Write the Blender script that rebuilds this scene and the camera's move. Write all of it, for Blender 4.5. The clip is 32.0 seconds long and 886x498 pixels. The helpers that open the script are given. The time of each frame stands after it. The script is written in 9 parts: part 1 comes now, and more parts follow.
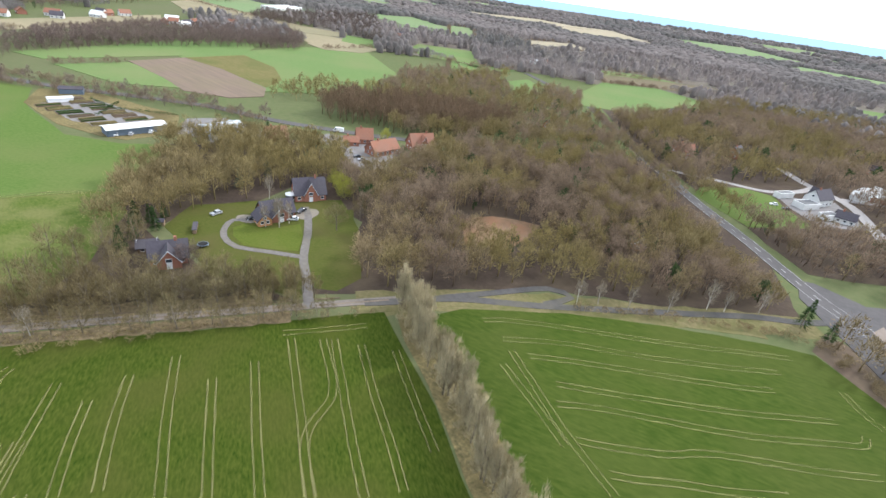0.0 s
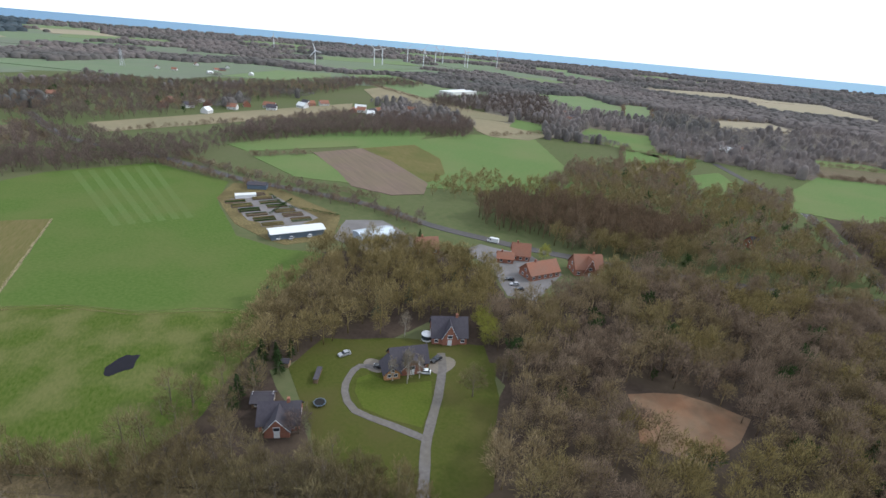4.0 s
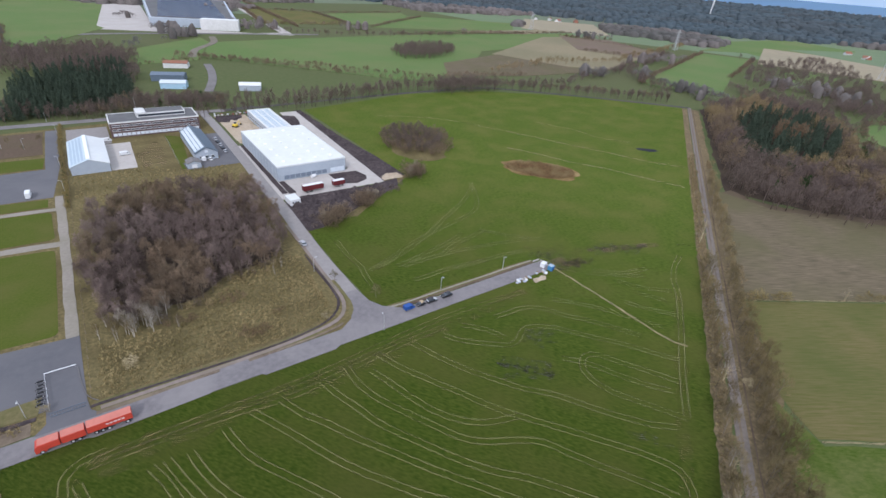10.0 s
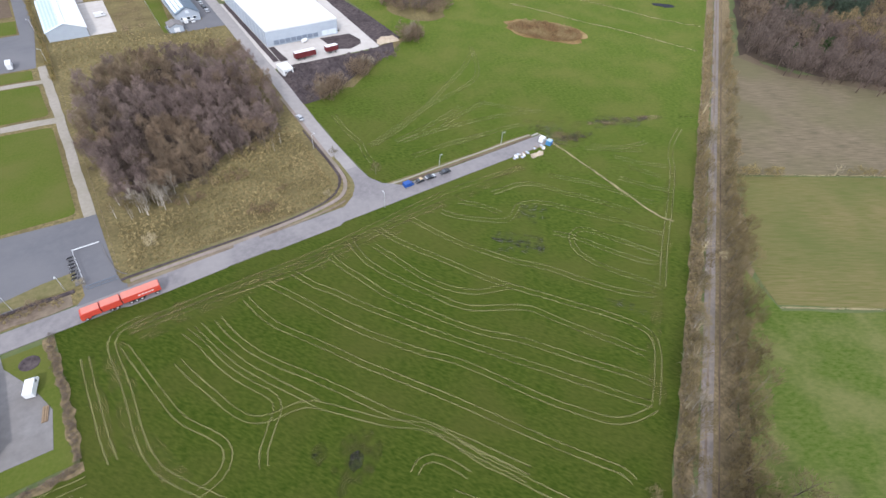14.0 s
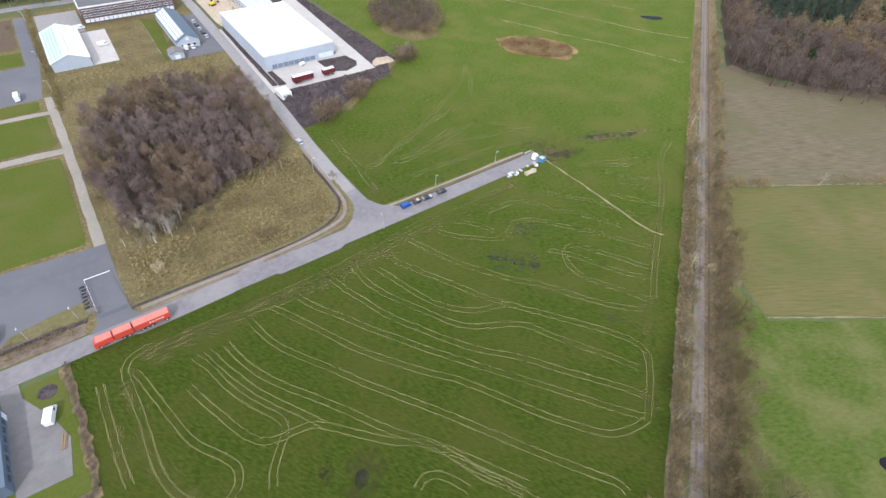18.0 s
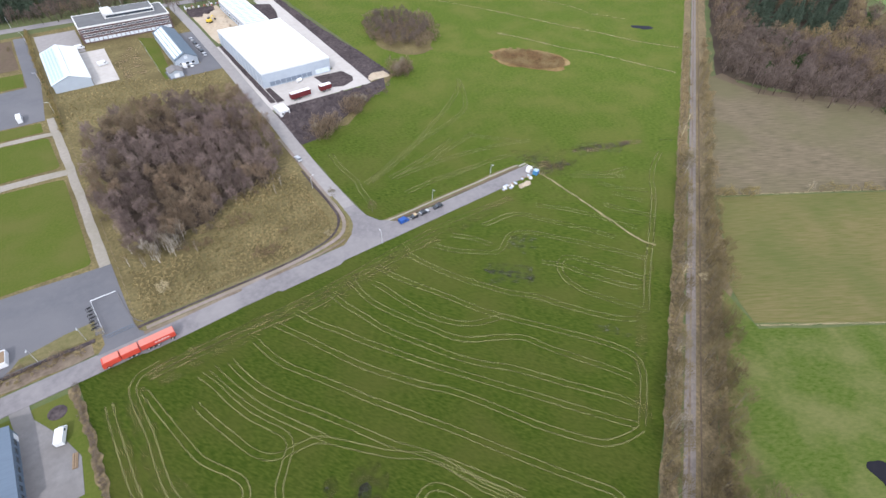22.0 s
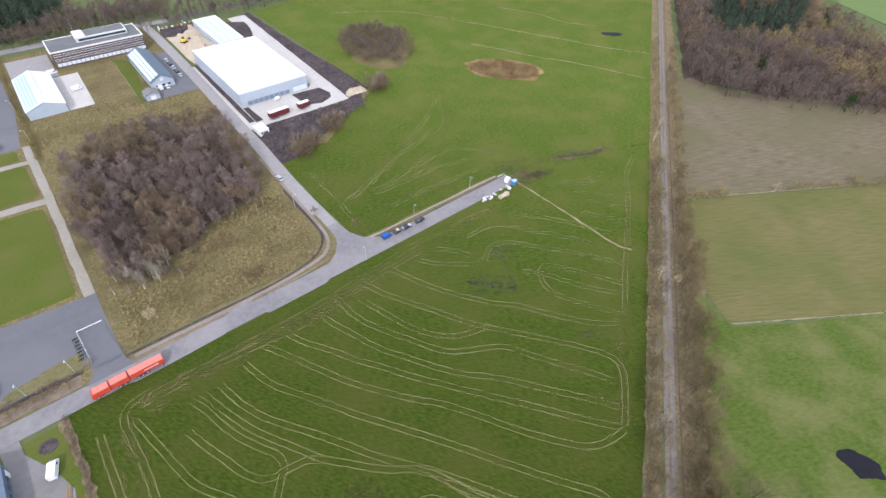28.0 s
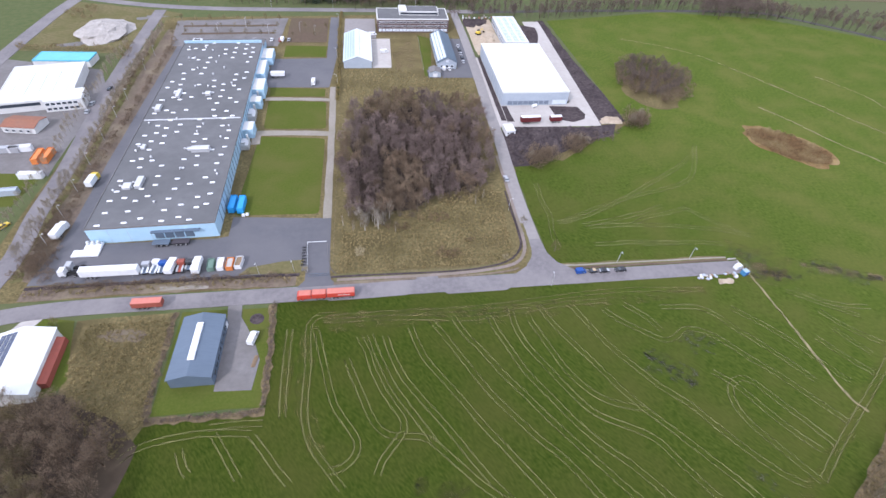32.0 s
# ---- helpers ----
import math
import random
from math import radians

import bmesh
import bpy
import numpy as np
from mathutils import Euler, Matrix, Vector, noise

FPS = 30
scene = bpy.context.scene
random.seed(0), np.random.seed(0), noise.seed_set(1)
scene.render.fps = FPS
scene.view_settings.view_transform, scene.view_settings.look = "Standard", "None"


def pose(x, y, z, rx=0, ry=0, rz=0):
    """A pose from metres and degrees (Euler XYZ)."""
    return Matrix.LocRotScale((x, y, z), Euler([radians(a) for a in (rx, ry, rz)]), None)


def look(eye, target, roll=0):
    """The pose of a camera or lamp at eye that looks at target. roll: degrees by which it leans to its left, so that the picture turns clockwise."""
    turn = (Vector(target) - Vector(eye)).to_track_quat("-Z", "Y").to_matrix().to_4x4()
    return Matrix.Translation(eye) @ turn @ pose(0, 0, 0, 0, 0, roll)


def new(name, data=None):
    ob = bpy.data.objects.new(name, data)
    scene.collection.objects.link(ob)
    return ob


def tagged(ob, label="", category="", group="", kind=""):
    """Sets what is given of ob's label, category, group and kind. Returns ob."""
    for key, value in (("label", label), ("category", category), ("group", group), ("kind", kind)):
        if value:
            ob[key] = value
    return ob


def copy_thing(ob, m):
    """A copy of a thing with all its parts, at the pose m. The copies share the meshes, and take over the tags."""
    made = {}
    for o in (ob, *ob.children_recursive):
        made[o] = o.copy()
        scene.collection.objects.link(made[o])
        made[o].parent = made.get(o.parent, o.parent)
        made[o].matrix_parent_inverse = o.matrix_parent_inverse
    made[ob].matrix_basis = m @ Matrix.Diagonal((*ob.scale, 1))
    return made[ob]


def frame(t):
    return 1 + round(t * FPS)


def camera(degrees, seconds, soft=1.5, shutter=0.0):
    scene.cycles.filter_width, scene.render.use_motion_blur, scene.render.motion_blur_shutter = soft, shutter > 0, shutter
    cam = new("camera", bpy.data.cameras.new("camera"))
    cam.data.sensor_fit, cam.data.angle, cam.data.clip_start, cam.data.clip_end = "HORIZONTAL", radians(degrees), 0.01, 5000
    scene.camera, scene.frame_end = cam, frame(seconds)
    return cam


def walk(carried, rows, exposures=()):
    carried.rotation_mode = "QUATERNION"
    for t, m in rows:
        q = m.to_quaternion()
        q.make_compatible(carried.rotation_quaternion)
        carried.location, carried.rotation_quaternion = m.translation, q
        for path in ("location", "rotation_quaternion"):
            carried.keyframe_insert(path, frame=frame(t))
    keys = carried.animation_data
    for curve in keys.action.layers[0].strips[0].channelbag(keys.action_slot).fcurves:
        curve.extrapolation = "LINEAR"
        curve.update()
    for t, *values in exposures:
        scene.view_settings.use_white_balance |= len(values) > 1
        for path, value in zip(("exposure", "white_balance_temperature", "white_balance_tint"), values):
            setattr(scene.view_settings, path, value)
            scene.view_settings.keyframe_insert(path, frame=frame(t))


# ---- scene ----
# ---- camera ----
cam = camera(84.74, 32.0)
PATH = [
    (0, -42.57, 57.03, 85.88, -168.20, -28.52, 8.08),
    (0.5, -39.86, 50.99, 87.37, -168.01, -28.15, 7.75),
    (1, -37.22, 44.89, 89.24, -168.54, -27.73, 7.55),
    (1.5, -34.67, 38.69, 91.13, -169.17, -27.33, 7.42),
    (2, -32.21, 32.81, 93.06, -168.90, -26.55, 6.96),
    (2.5, -29.93, 27.65, 94.44, -169.02, -25.29, 6.55),
    (3, -27.62, 23.05, 96.04, -166.48, -24.22, 6.10),
    (3.5, -25.24, 19.23, 97.70, -159.12, -23.52, 5.59),
    (4, -22.67, 15.67, 98.82, -147.75, -23.11, 5.09),
    (4.5, -19.85, 11.85, 98.79, -133.13, -22.95, 4.68),
    (5, -16.85, 7.73, 98.00, -117.15, -22.90, 4.33),
    (5.5, -14.10, 5.08, 98.21, -102.75, -23.13, 4.15),
    (6, -10.68, 4.19, 98.84, -87.55, -23.83, 4.12),
    (6.5, -7.81, 3.79, 98.88, -74.07, -24.24, 4.11),
    (7, -5.64, 3.33, 98.86, -59.99, -24.74, 3.79),
    (7.5, -3.71, 3.51, 99.08, -45.02, -25.13, 3.18),
    (8, -2.35, 2.94, 99.30, -37.67, -24.87, 3.10),
    (8.5, -0.95, 2.63, 99.96, -37.05, -24.49, 3.47),
    (9, 0.08, 2.35, 100.87, -37.64, -24.14, 3.86),
    (9.5, 0.58, 1.87, 101.54, -37.95, -23.96, 4.14),
    (10, 0.63, 1.05, 102.14, -36.99, -30.21, 4.63),
    (10.5, 0.84, 0.74, 103.23, -37.44, -35.96, 5.06),
    (11, 0.77, 0.35, 104.16, -39.34, -39.52, 5.49),
    (11.5, 0.49, 0.19, 104.93, -40.09, -42.52, 5.82),
    (12, 0.78, 0.00, 106.01, -39.62, -44.78, 5.90),
    (12.5, 0.91, -0.29, 107.03, -40.03, -45.76, 5.93),
    (13, 0.66, -0.48, 107.79, -39.61, -46.13, 5.76),
    (13.5, 0.56, -0.38, 108.46, -39.39, -46.23, 5.62),
    (14, 0.22, -0.26, 109.33, -38.66, -46.22, 5.49),
    (14.5, 0.00, 0.00, 110.26, -39.04, -46.17, 5.28),
    (15, -0.10, 0.08, 111.24, -39.17, -46.11, 5.02),
    (15.5, -0.04, -0.11, 112.27, -38.95, -46.03, 4.73),
    (16, 0.11, -0.38, 113.29, -38.59, -45.95, 4.45),
    (16.5, 0.28, -0.57, 114.23, -38.30, -45.89, 4.24),
    (17, 0.44, -0.66, 115.11, -38.11, -45.83, 4.10),
    (17.5, 0.41, -0.78, 115.93, -38.19, -45.75, 4.05),
    (18, 0.44, -1.02, 116.60, -38.47, -45.60, 3.93),
    (18.5, 0.26, -0.87, 117.58, -38.30, -45.61, 3.94),
    (19, 0.38, -1.17, 118.28, -38.06, -45.53, 3.74),
    (19.5, 0.29, -1.18, 118.89, -39.03, -45.33, 3.62),
    (20, 0.47, -1.21, 119.76, -38.79, -45.29, 3.47),
    (20.5, 0.47, -1.26, 120.54, -38.56, -45.30, 3.46),
    (21, 0.33, -1.41, 120.87, -39.05, -45.15, 3.39),
    (21.5, 0.27, -1.29, 121.49, -39.08, -45.15, 3.25),
    (22, 0.40, -1.32, 121.89, -38.69, -45.12, 3.08),
    (22.5, 0.31, -1.42, 122.32, -38.74, -45.00, 3.01),
    (23, 0.41, -1.40, 122.58, -38.70, -44.91, 2.84),
    (23.5, 0.40, -1.29, 123.03, -38.46, -44.92, 2.83),
    (24, 0.54, -1.42, 123.60, -38.27, -44.86, 2.79),
    (24.5, 0.62, -1.53, 124.15, -37.72, -44.88, 2.76),
    (25, 0.67, -1.58, 124.68, -37.33, -44.91, 2.73),
    (25.5, 0.70, -1.54, 125.16, -37.18, -44.96, 2.70),
    (26, 0.72, -1.47, 125.59, -37.23, -44.96, 2.67),
    (26.5, 0.73, -1.45, 125.94, -37.40, -44.89, 2.65),
    (27, 0.75, -1.47, 126.25, -37.63, -44.75, 2.64),
    (27.5, 0.90, -1.58, 126.65, -40.22, -44.74, 2.42),
    (28, 0.72, -1.74, 127.15, -41.17, -44.62, 2.37),
    (28.5, 0.35, -1.18, 127.62, -35.33, -44.64, 2.88),
    (29, 0.50, -0.92, 127.69, -28.41, -44.63, 3.27),
    (29.5, 0.53, -0.75, 128.23, -24.95, -44.70, 3.47),
    (30, 0.64, -0.65, 128.78, -21.01, -44.68, 3.63),
    (30.5, 0.73, -0.49, 129.01, -16.49, -44.73, 3.79),
    (31, 0.67, -0.79, 129.13, -15.33, -44.52, 3.77),
    (31.5, 0.46, -0.73, 129.65, -14.38, -44.54, 3.84),
    (32, 0.31, -0.43, 129.84, -10.10, -44.59, 4.09),
]


def eye_pose(x, y, z, yaw, pitch, roll):
    a, b = radians(yaw), radians(pitch)
    ahead = Vector((-math.sin(a) * math.cos(b), math.cos(a) * math.cos(b), math.sin(b)))
    eye = Vector((x, y, z))
    return look(eye, eye + ahead * 50, roll)


walk(cam, [(t, eye_pose(x, y, z, yaw, pitch, roll)) for t, x, y, z, yaw, pitch, roll in PATH], [(0.0, 0.17, 6050, 12), (2.5, 0.04, 6050, 12), (4.5, -0.85, 5850, 12), (5.0, -0.95, 5800, 12), (6.0, -1.0, 5750, 12), (8.0, -0.84, 5600, 13), (9, -0.80, 5650, 14), (10, -0.76, 5800, 17), (11.0, -0.24, 5900, 17), (12.0, -0.22, 5950, 16), (19.0, -0.18, 5950, 16), (29.0, -0.2, 5900, 18), (32.0, -0.3, 5750, 22)])

# ---- world and sun ----
SUN_AZ, SUN_EL = 228.0, 38.0  # degrees: azimuth counted from +x towards +y
world = bpy.data.worlds.new("sky")
scene.world = world
world.use_nodes = True
wn, wl = world.node_tree.nodes, world.node_tree.links
wbg = wn["Background"]
sky = wn.new("ShaderNodeTexSky")
sky.sky_type = "NISHITA"
sky.sun_disc = False
sky.sun_elevation = radians(SUN_EL)
sky.sun_rotation = radians(90 - SUN_AZ)
sky.air_density, sky.dust_density, sky.ozone_density = 1.2, 0.8, 2.5
wcoord = wn.new("ShaderNodeTexCoord")
wmap = wn.new("ShaderNodeMapping")
wmap.inputs["Scale"].default_value = (1.0, 1.0, 4.0)
cloud = wn.new("ShaderNodeTexNoise")
cloud.inputs["Scale"].default_value = 2.2
cloud.inputs["Detail"].default_value = 6.0
cramp = wn.new("ShaderNodeValToRGB")
cramp.color_ramp.elements[0].position, cramp.color_ramp.elements[1].position = 0.44, 0.76
cramp.color_ramp.elements[0].color = (0.12, 0.12, 0.12, 1)


def sky_mix(a, b, fac):
    m = wn.new("ShaderNodeMix")
    m.data_type = "RGBA"
    for socket, value in ((m.inputs[6], a), (m.inputs[7], b), (m.inputs[0], fac)):
        if isinstance(value, bpy.types.NodeSocket):
            wl.new(value, socket)
        else:
            socket.default_value = value
    return m.outputs[2]


glow = wn.new("ShaderNodeVectorMath")
glow.operation = "DOT_PRODUCT"
glow.inputs[1].default_value = (math.cos(radians(SUN_AZ)) * 0.92, math.sin(radians(SUN_AZ)) * 0.92, 0.39)
gramp = wn.new("ShaderNodeMapRange")
gramp.interpolation_type = "SMOOTHSTEP"
gramp.inputs["From Min"].default_value, gramp.inputs["From Max"].default_value = -0.9, -0.42
wl.new(wcoord.outputs["Generated"], glow.inputs[0])
wl.new(glow.outputs["Value"], gramp.inputs["Value"])
wl.new(wcoord.outputs["Generated"], wmap.inputs["Vector"])
wl.new(wmap.outputs["Vector"], cloud.inputs["Vector"])
wl.new(cloud.outputs["Fac"], cramp.inputs["Fac"])
clear_sky = sky_mix(sky.outputs["Color"], (4.8, 8.4, 12.6, 1), 0.8)
with_cloud = sky_mix(clear_sky, (14.0, 15.8, 17.6, 1), cramp.outputs["Color"])
veil = wn.new("ShaderNodeMath")
veil.operation = "MULTIPLY"
veil.inputs[1].default_value = 0.9
wl.new(gramp.outputs["Result"], veil.inputs[0])
wl.new(sky_mix(with_cloud, (19.0, 19.8, 20.4, 1), veil.outputs[0]), wbg.inputs["Color"])
wbg.inputs["Strength"].default_value = 0.11

sun = new("sun", bpy.data.lights.new("sun", "SUN"))
sun.data.energy, sun.data.angle, sun.data.color = 4.0, radians(3.0), (1.0, 0.95, 0.87)
sx, sy, sz = (math.cos(radians(SUN_AZ)) * math.cos(radians(SUN_EL)), math.sin(radians(SUN_AZ)) * math.cos(radians(SUN_EL)), math.sin(radians(SUN_EL)))
sun.matrix_world = look((sx * 300, sy * 300, sz * 300), (0, 0, 0))

# ---- materials ----
MATS = {}


def mat(name, c1, c2=None, scale=1.0, big=0.02, big_amt=0.35, c3=None, rough=0.85, metal=0.0, bump=0.0, per="", per_amt=0.25, streak=None, spec=0.02, ne_gain=None):
    """A surface with fine grain (scale, per metre), broad stains (big, per metre) and, if asked, its own tone for each object or island."""
    m = bpy.data.materials.new(name)
    m.use_nodes = True
    n, l = m.node_tree.nodes, m.node_tree.links
    b = n["Principled BSDF"]
    b.inputs["Roughness"].default_value, b.inputs["Metallic"].default_value = rough, metal
    b.inputs["Specular IOR Level"].default_value = spec
    c2 = c2 or tuple(v * 0.75 for v in c1)
    c3 = c3 or tuple((u + v) / 2 * 0.8 for u, v in zip(c1, c2))
    geo = n.new("ShaderNodeNewGeometry")
    place = geo.outputs["Position"]
    if streak:
        mp = n.new("ShaderNodeMapping")
        mp.inputs["Rotation"].default_value = (0, 0, radians(streak[0]))
        mp.vector_type = "TEXTURE"
        mp.inputs["Scale"].default_value = (1, 1 / streak[1], 1)
        l.new(place, mp.inputs["Vector"])
        place = mp.outputs["Vector"]
    fine = n.new("ShaderNodeTexNoise")
    fine.inputs["Scale"].default_value, fine.inputs["Detail"].default_value, fine.inputs["Roughness"].default_value = scale, 5, 0.65
    l.new(place, fine.inputs["Vector"])
    r1 = n.new("ShaderNodeMapRange")
    r1.inputs["From Min"].default_value, r1.inputs["From Max"].default_value = 0.32, 0.68
    l.new(fine.outputs["Fac"], r1.inputs["Value"])
    mix = n.new("ShaderNodeMix")
    mix.data_type = "RGBA"
    mix.inputs[6].default_value, mix.inputs[7].default_value = (*c1, 1), (*c2, 1)
    l.new(r1.outputs["Result"], mix.inputs[0])
    broad = n.new("ShaderNodeTexNoise")
    broad.inputs["Scale"].default_value, broad.inputs["Detail"].default_value = big, 4
    l.new(geo.outputs["Position"], broad.inputs["Vector"])
    r2 = n.new("ShaderNodeMapRange")
    r2.inputs["From Min"].default_value, r2.inputs["From Max"].default_value, r2.inputs["To Max"].default_value = 0.42, 0.66, big_amt
    l.new(broad.outputs["Fac"], r2.inputs["Value"])
    mix2 = n.new("ShaderNodeMix")
    mix2.data_type = "RGBA"
    mix2.inputs[7].default_value = (*c3, 1)
    l.new(r2.outputs["Result"], mix2.inputs[0])
    l.new(mix.outputs[2], mix2.inputs[6])
    out = mix2.outputs[2]
    if ne_gain:
        # the colour gets brighter towards the north-east: between two lines across the field
        sep, gain_ramp = n.new("ShaderNodeSeparateXYZ"), n.new("ShaderNodeMapRange")
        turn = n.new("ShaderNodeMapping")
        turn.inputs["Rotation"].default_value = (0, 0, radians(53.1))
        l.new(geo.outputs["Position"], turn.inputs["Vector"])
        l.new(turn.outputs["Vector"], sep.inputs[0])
        l.new(sep.outputs["Y"], gain_ramp.inputs["Value"])
        gain_ramp.interpolation_type = "SMOOTHSTEP"
        gain_ramp.inputs["From Min"].default_value, gain_ramp.inputs["From Max"].default_value = ne_gain[0], ne_gain[1]
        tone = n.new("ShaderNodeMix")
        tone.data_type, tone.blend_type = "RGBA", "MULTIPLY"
        tone.inputs[7].default_value = (*ne_gain[2], 1)
        l.new(gain_ramp.outputs["Result"], tone.inputs[0])
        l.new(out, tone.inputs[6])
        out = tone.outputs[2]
    if per:
        hsv = n.new("ShaderNodeHueSaturation")
        src = geo.outputs["Random Per Island"] if per == "island" else n.new("ShaderNodeObjectInfo").outputs["Random"]
        r3 = n.new("ShaderNodeMapRange")
        r3.inputs["To Min"].default_value, r3.inputs["To Max"].default_value = 1 - per_amt, 1 + per_amt
        l.new(src, r3.inputs["Value"])
        l.new(r3.outputs["Result"], hsv.inputs["Value"])
        l.new(out, hsv.inputs["Color"])
        out = hsv.outputs["Color"]
    l.new(out, b.inputs["Base Color"])
    if bump:
        bp = n.new("ShaderNodeBump")
        bp.inputs["Strength"].default_value, bp.inputs["Distance"].default_value = 0.6, bump
        l.new(fine.outputs["Fac"], bp.inputs["Height"])
        l.new(bp.outputs["Normal"], b.inputs["Normal"])
    MATS[name] = m
    return m


def worn(name, c, cover=0.5, scale=0.35, least=0.0, fade=0.2):
    """A thin worn track: patches of colour c, with the ground showing between them."""
    m = mat(name, c, tuple(v * 0.8 for v in c), 1.5)
    n, l = m.node_tree.nodes, m.node_tree.links
    b, o = n["Principled BSDF"], n["Material Output"]
    nz = n.new("ShaderNodeTexNoise")
    nz.inputs["Scale"].default_value, nz.inputs["Detail"].default_value = scale, 6
    rp = n.new("ShaderNodeMapRange")
    rp.inputs["From Min"].default_value, rp.inputs["From Max"].default_value = 0.62 - cover * 0.4, 0.62 + fade - cover * 0.4
    rp.inputs["To Min"].default_value = least
    geo = n.new("ShaderNodeNewGeometry")
    l.new(geo.outputs["Position"], nz.inputs["Vector"])
    l.new(nz.outputs["Fac"], rp.inputs["Value"])
    clear, ms = n.new("ShaderNodeBsdfTransparent"), n.new("ShaderNodeMixShader")
    l.new(rp.outputs["Result"], ms.inputs[0])
    l.new(clear.outputs[0], ms.inputs[1])
    l.new(b.outputs[0], ms.inputs[2])
    l.new(ms.outputs[0], o.inputs["Surface"])
    return m


# land
PASTURE = mat("pasture", (0.068, 0.090, 0.034), (0.095, 0.105, 0.048), 0.25, 0.004, 0.5, (0.10, 0.095, 0.055))
CROP = mat("winter crop", (0.0178, 0.0330, 0.0038), (0.0500, 0.0640, 0.0104), 1.9, 0.05, 0.6, (0.0530, 0.0560, 0.0130), bump=0.08, streak=(34, 0.3), ne_gain=(30, 300, (2.0, 1.95, 2.2)))
CROP2 = mat("young crop", (0.025, 0.044, 0.0065), (0.049, 0.067, 0.0125), 0.9, 0.03, 0.6, (0.056, 0.067, 0.016), bump=0.12, streak=(80, 0.3))
MEADOW = mat("bright meadow", (0.040, 0.070, 0.010), (0.086, 0.104, 0.026), 1.2, 0.07, 0.46, (0.150, 0.135, 0.06), streak=(59, 0.4), bump=0.12)
# Raised in tone, like TAN below, to make up for distance haze.
FIELD_GREEN = mat("fresh field green", (0.084, 0.136, 0.044), (0.114, 0.156, 0.058), 0.5, 0.012, 0.6, (0.136, 0.150, 0.066))
STUBBLE = mat("stubble field", (0.162, 0.128, 0.086), (0.078, 0.068, 0.043), 1.6, 0.03, 0.7, (0.100, 0.092, 0.048), streak=(59, 0.08))
MEADOW2 = mat("striped meadow", (0.056, 0.098, 0.020), (0.084, 0.118, 0.032), 0.7, 0.02, 0.6, (0.102, 0.116, 0.04), bump=0.1)
OLIVE = mat("olive cover crop", (0.088, 0.090, 0.027), (0.142, 0.115, 0.056), 1.5, 0.03, 0.7, (0.074, 0.087, 0.026), streak=(59, 0.08))
PLOUGH = mat("ploughed field", (0.165, 0.122, 0.094), (0.122, 0.096, 0.074), 0.4, 0.02, 0.5, (0.14, 0.122, 0.072), streak=(65, 0.06))
TAN = mat("tan field", (0.23, 0.195, 0.125), (0.185, 0.160, 0.102), 0.2, 0.01, 0.5, (0.13, 0.128, 0.075))
ROUGH = mat("rough dry grass", (0.200, 0.156, 0.076), (0.070, 0.066, 0.030), 0.9, 0.07, 0.85, (0.088, 0.072, 0.034), bump=0.4)
LAWN = mat("lawn", (0.056, 0.078, 0.012), (0.080, 0.094, 0.020), 1.2, 0.06, 0.7, (0.092, 0.092, 0.027), bump=0.08)
# LITTER darkened: the shade below and between crowns is in this colour.
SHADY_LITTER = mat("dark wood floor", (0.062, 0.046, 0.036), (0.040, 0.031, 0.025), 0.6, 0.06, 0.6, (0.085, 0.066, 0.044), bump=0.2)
LITTER = mat("leaf litter", (0.115, 0.085, 0.062), (0.085, 0.064, 0.047), 0.5, 0.05, 0.6, (0.10, 0.082, 0.052), bump=0.2)
BANK = mat("tawny track bank", (0.225, 0.168, 0.098), (0.082, 0.068, 0.038), 0.9, 0.1, 0.7, (0.110, 0.088, 0.052), bump=0.2)
VERGE = mat("dry verge", (0.165, 0.135, 0.075), (0.095, 0.09, 0.038), 0.6, 0.08, 0.6, (0.085, 0.09, 0.03), bump=0.1)
DIRT = mat("dark soil", (0.036, 0.029, 0.031), (0.092, 0.075, 0.074), 0.6, 0.1, 0.5, (0.028, 0.023, 0.025), bump=0.5)
SAND = mat("bare sand", (0.38, 0.315, 0.235), (0.29, 0.235, 0.17), 0.35, 0.1, 0.5, (0.42, 0.365, 0.29), bump=0.1)
BANK_BROWN = mat("brown bank with dry grass", (0.165, 0.130, 0.100), (0.098, 0.076, 0.058), 0.6, 0.08, 0.6, (0.20, 0.170, 0.115), bump=0.2)
SOIL_BROWN = mat("bare brown soil", (0.120, 0.088, 0.066), (0.066, 0.049, 0.038), 0.8, 0.1, 0.5, (0.155, 0.122, 0.085), bump=0.2)
PALE_SAND = mat("whitish sand", (0.40, 0.375, 0.35), (0.27, 0.25, 0.23), 0.35, 0.12, 0.6, (0.28, 0.265, 0.245), bump=0.5)
WET_SAND = mat("wet grey mud", (0.115, 0.105, 0.095), (0.075, 0.070, 0.066), 0.5, 0.1, 0.5, rough=0.4, spec=0.2)
CLEARING = mat("sandy clearing", (0.175, 0.12, 0.08), (0.13, 0.092, 0.06), 0.3, 0.08, 0.6, (0.20, 0.10, 0.055))
WATER = mat("field pond", (0.010, 0.010, 0.014), (0.016, 0.015, 0.019), 0.3, 0.05, 0.4, rough=0.5, spec=0.05)
WET = worn("waterlogged soil", (0.088, 0.085, 0.06), 0.42, 0.5, 0.0, 0.5)
BLACKWET = worn("black waterlogged soil", (0.046, 0.043, 0.036), 0.5, 0.45, 0.0, 0.4)
HALO = worn("thin brownish crop", (0.068, 0.064, 0.024), 0.5, 0.35, 0.0, 0.5)
TRAM = worn("worn wheel track", (0.200, 0.190, 0.078), 0.60, 0.09, 0.22, 0.9)
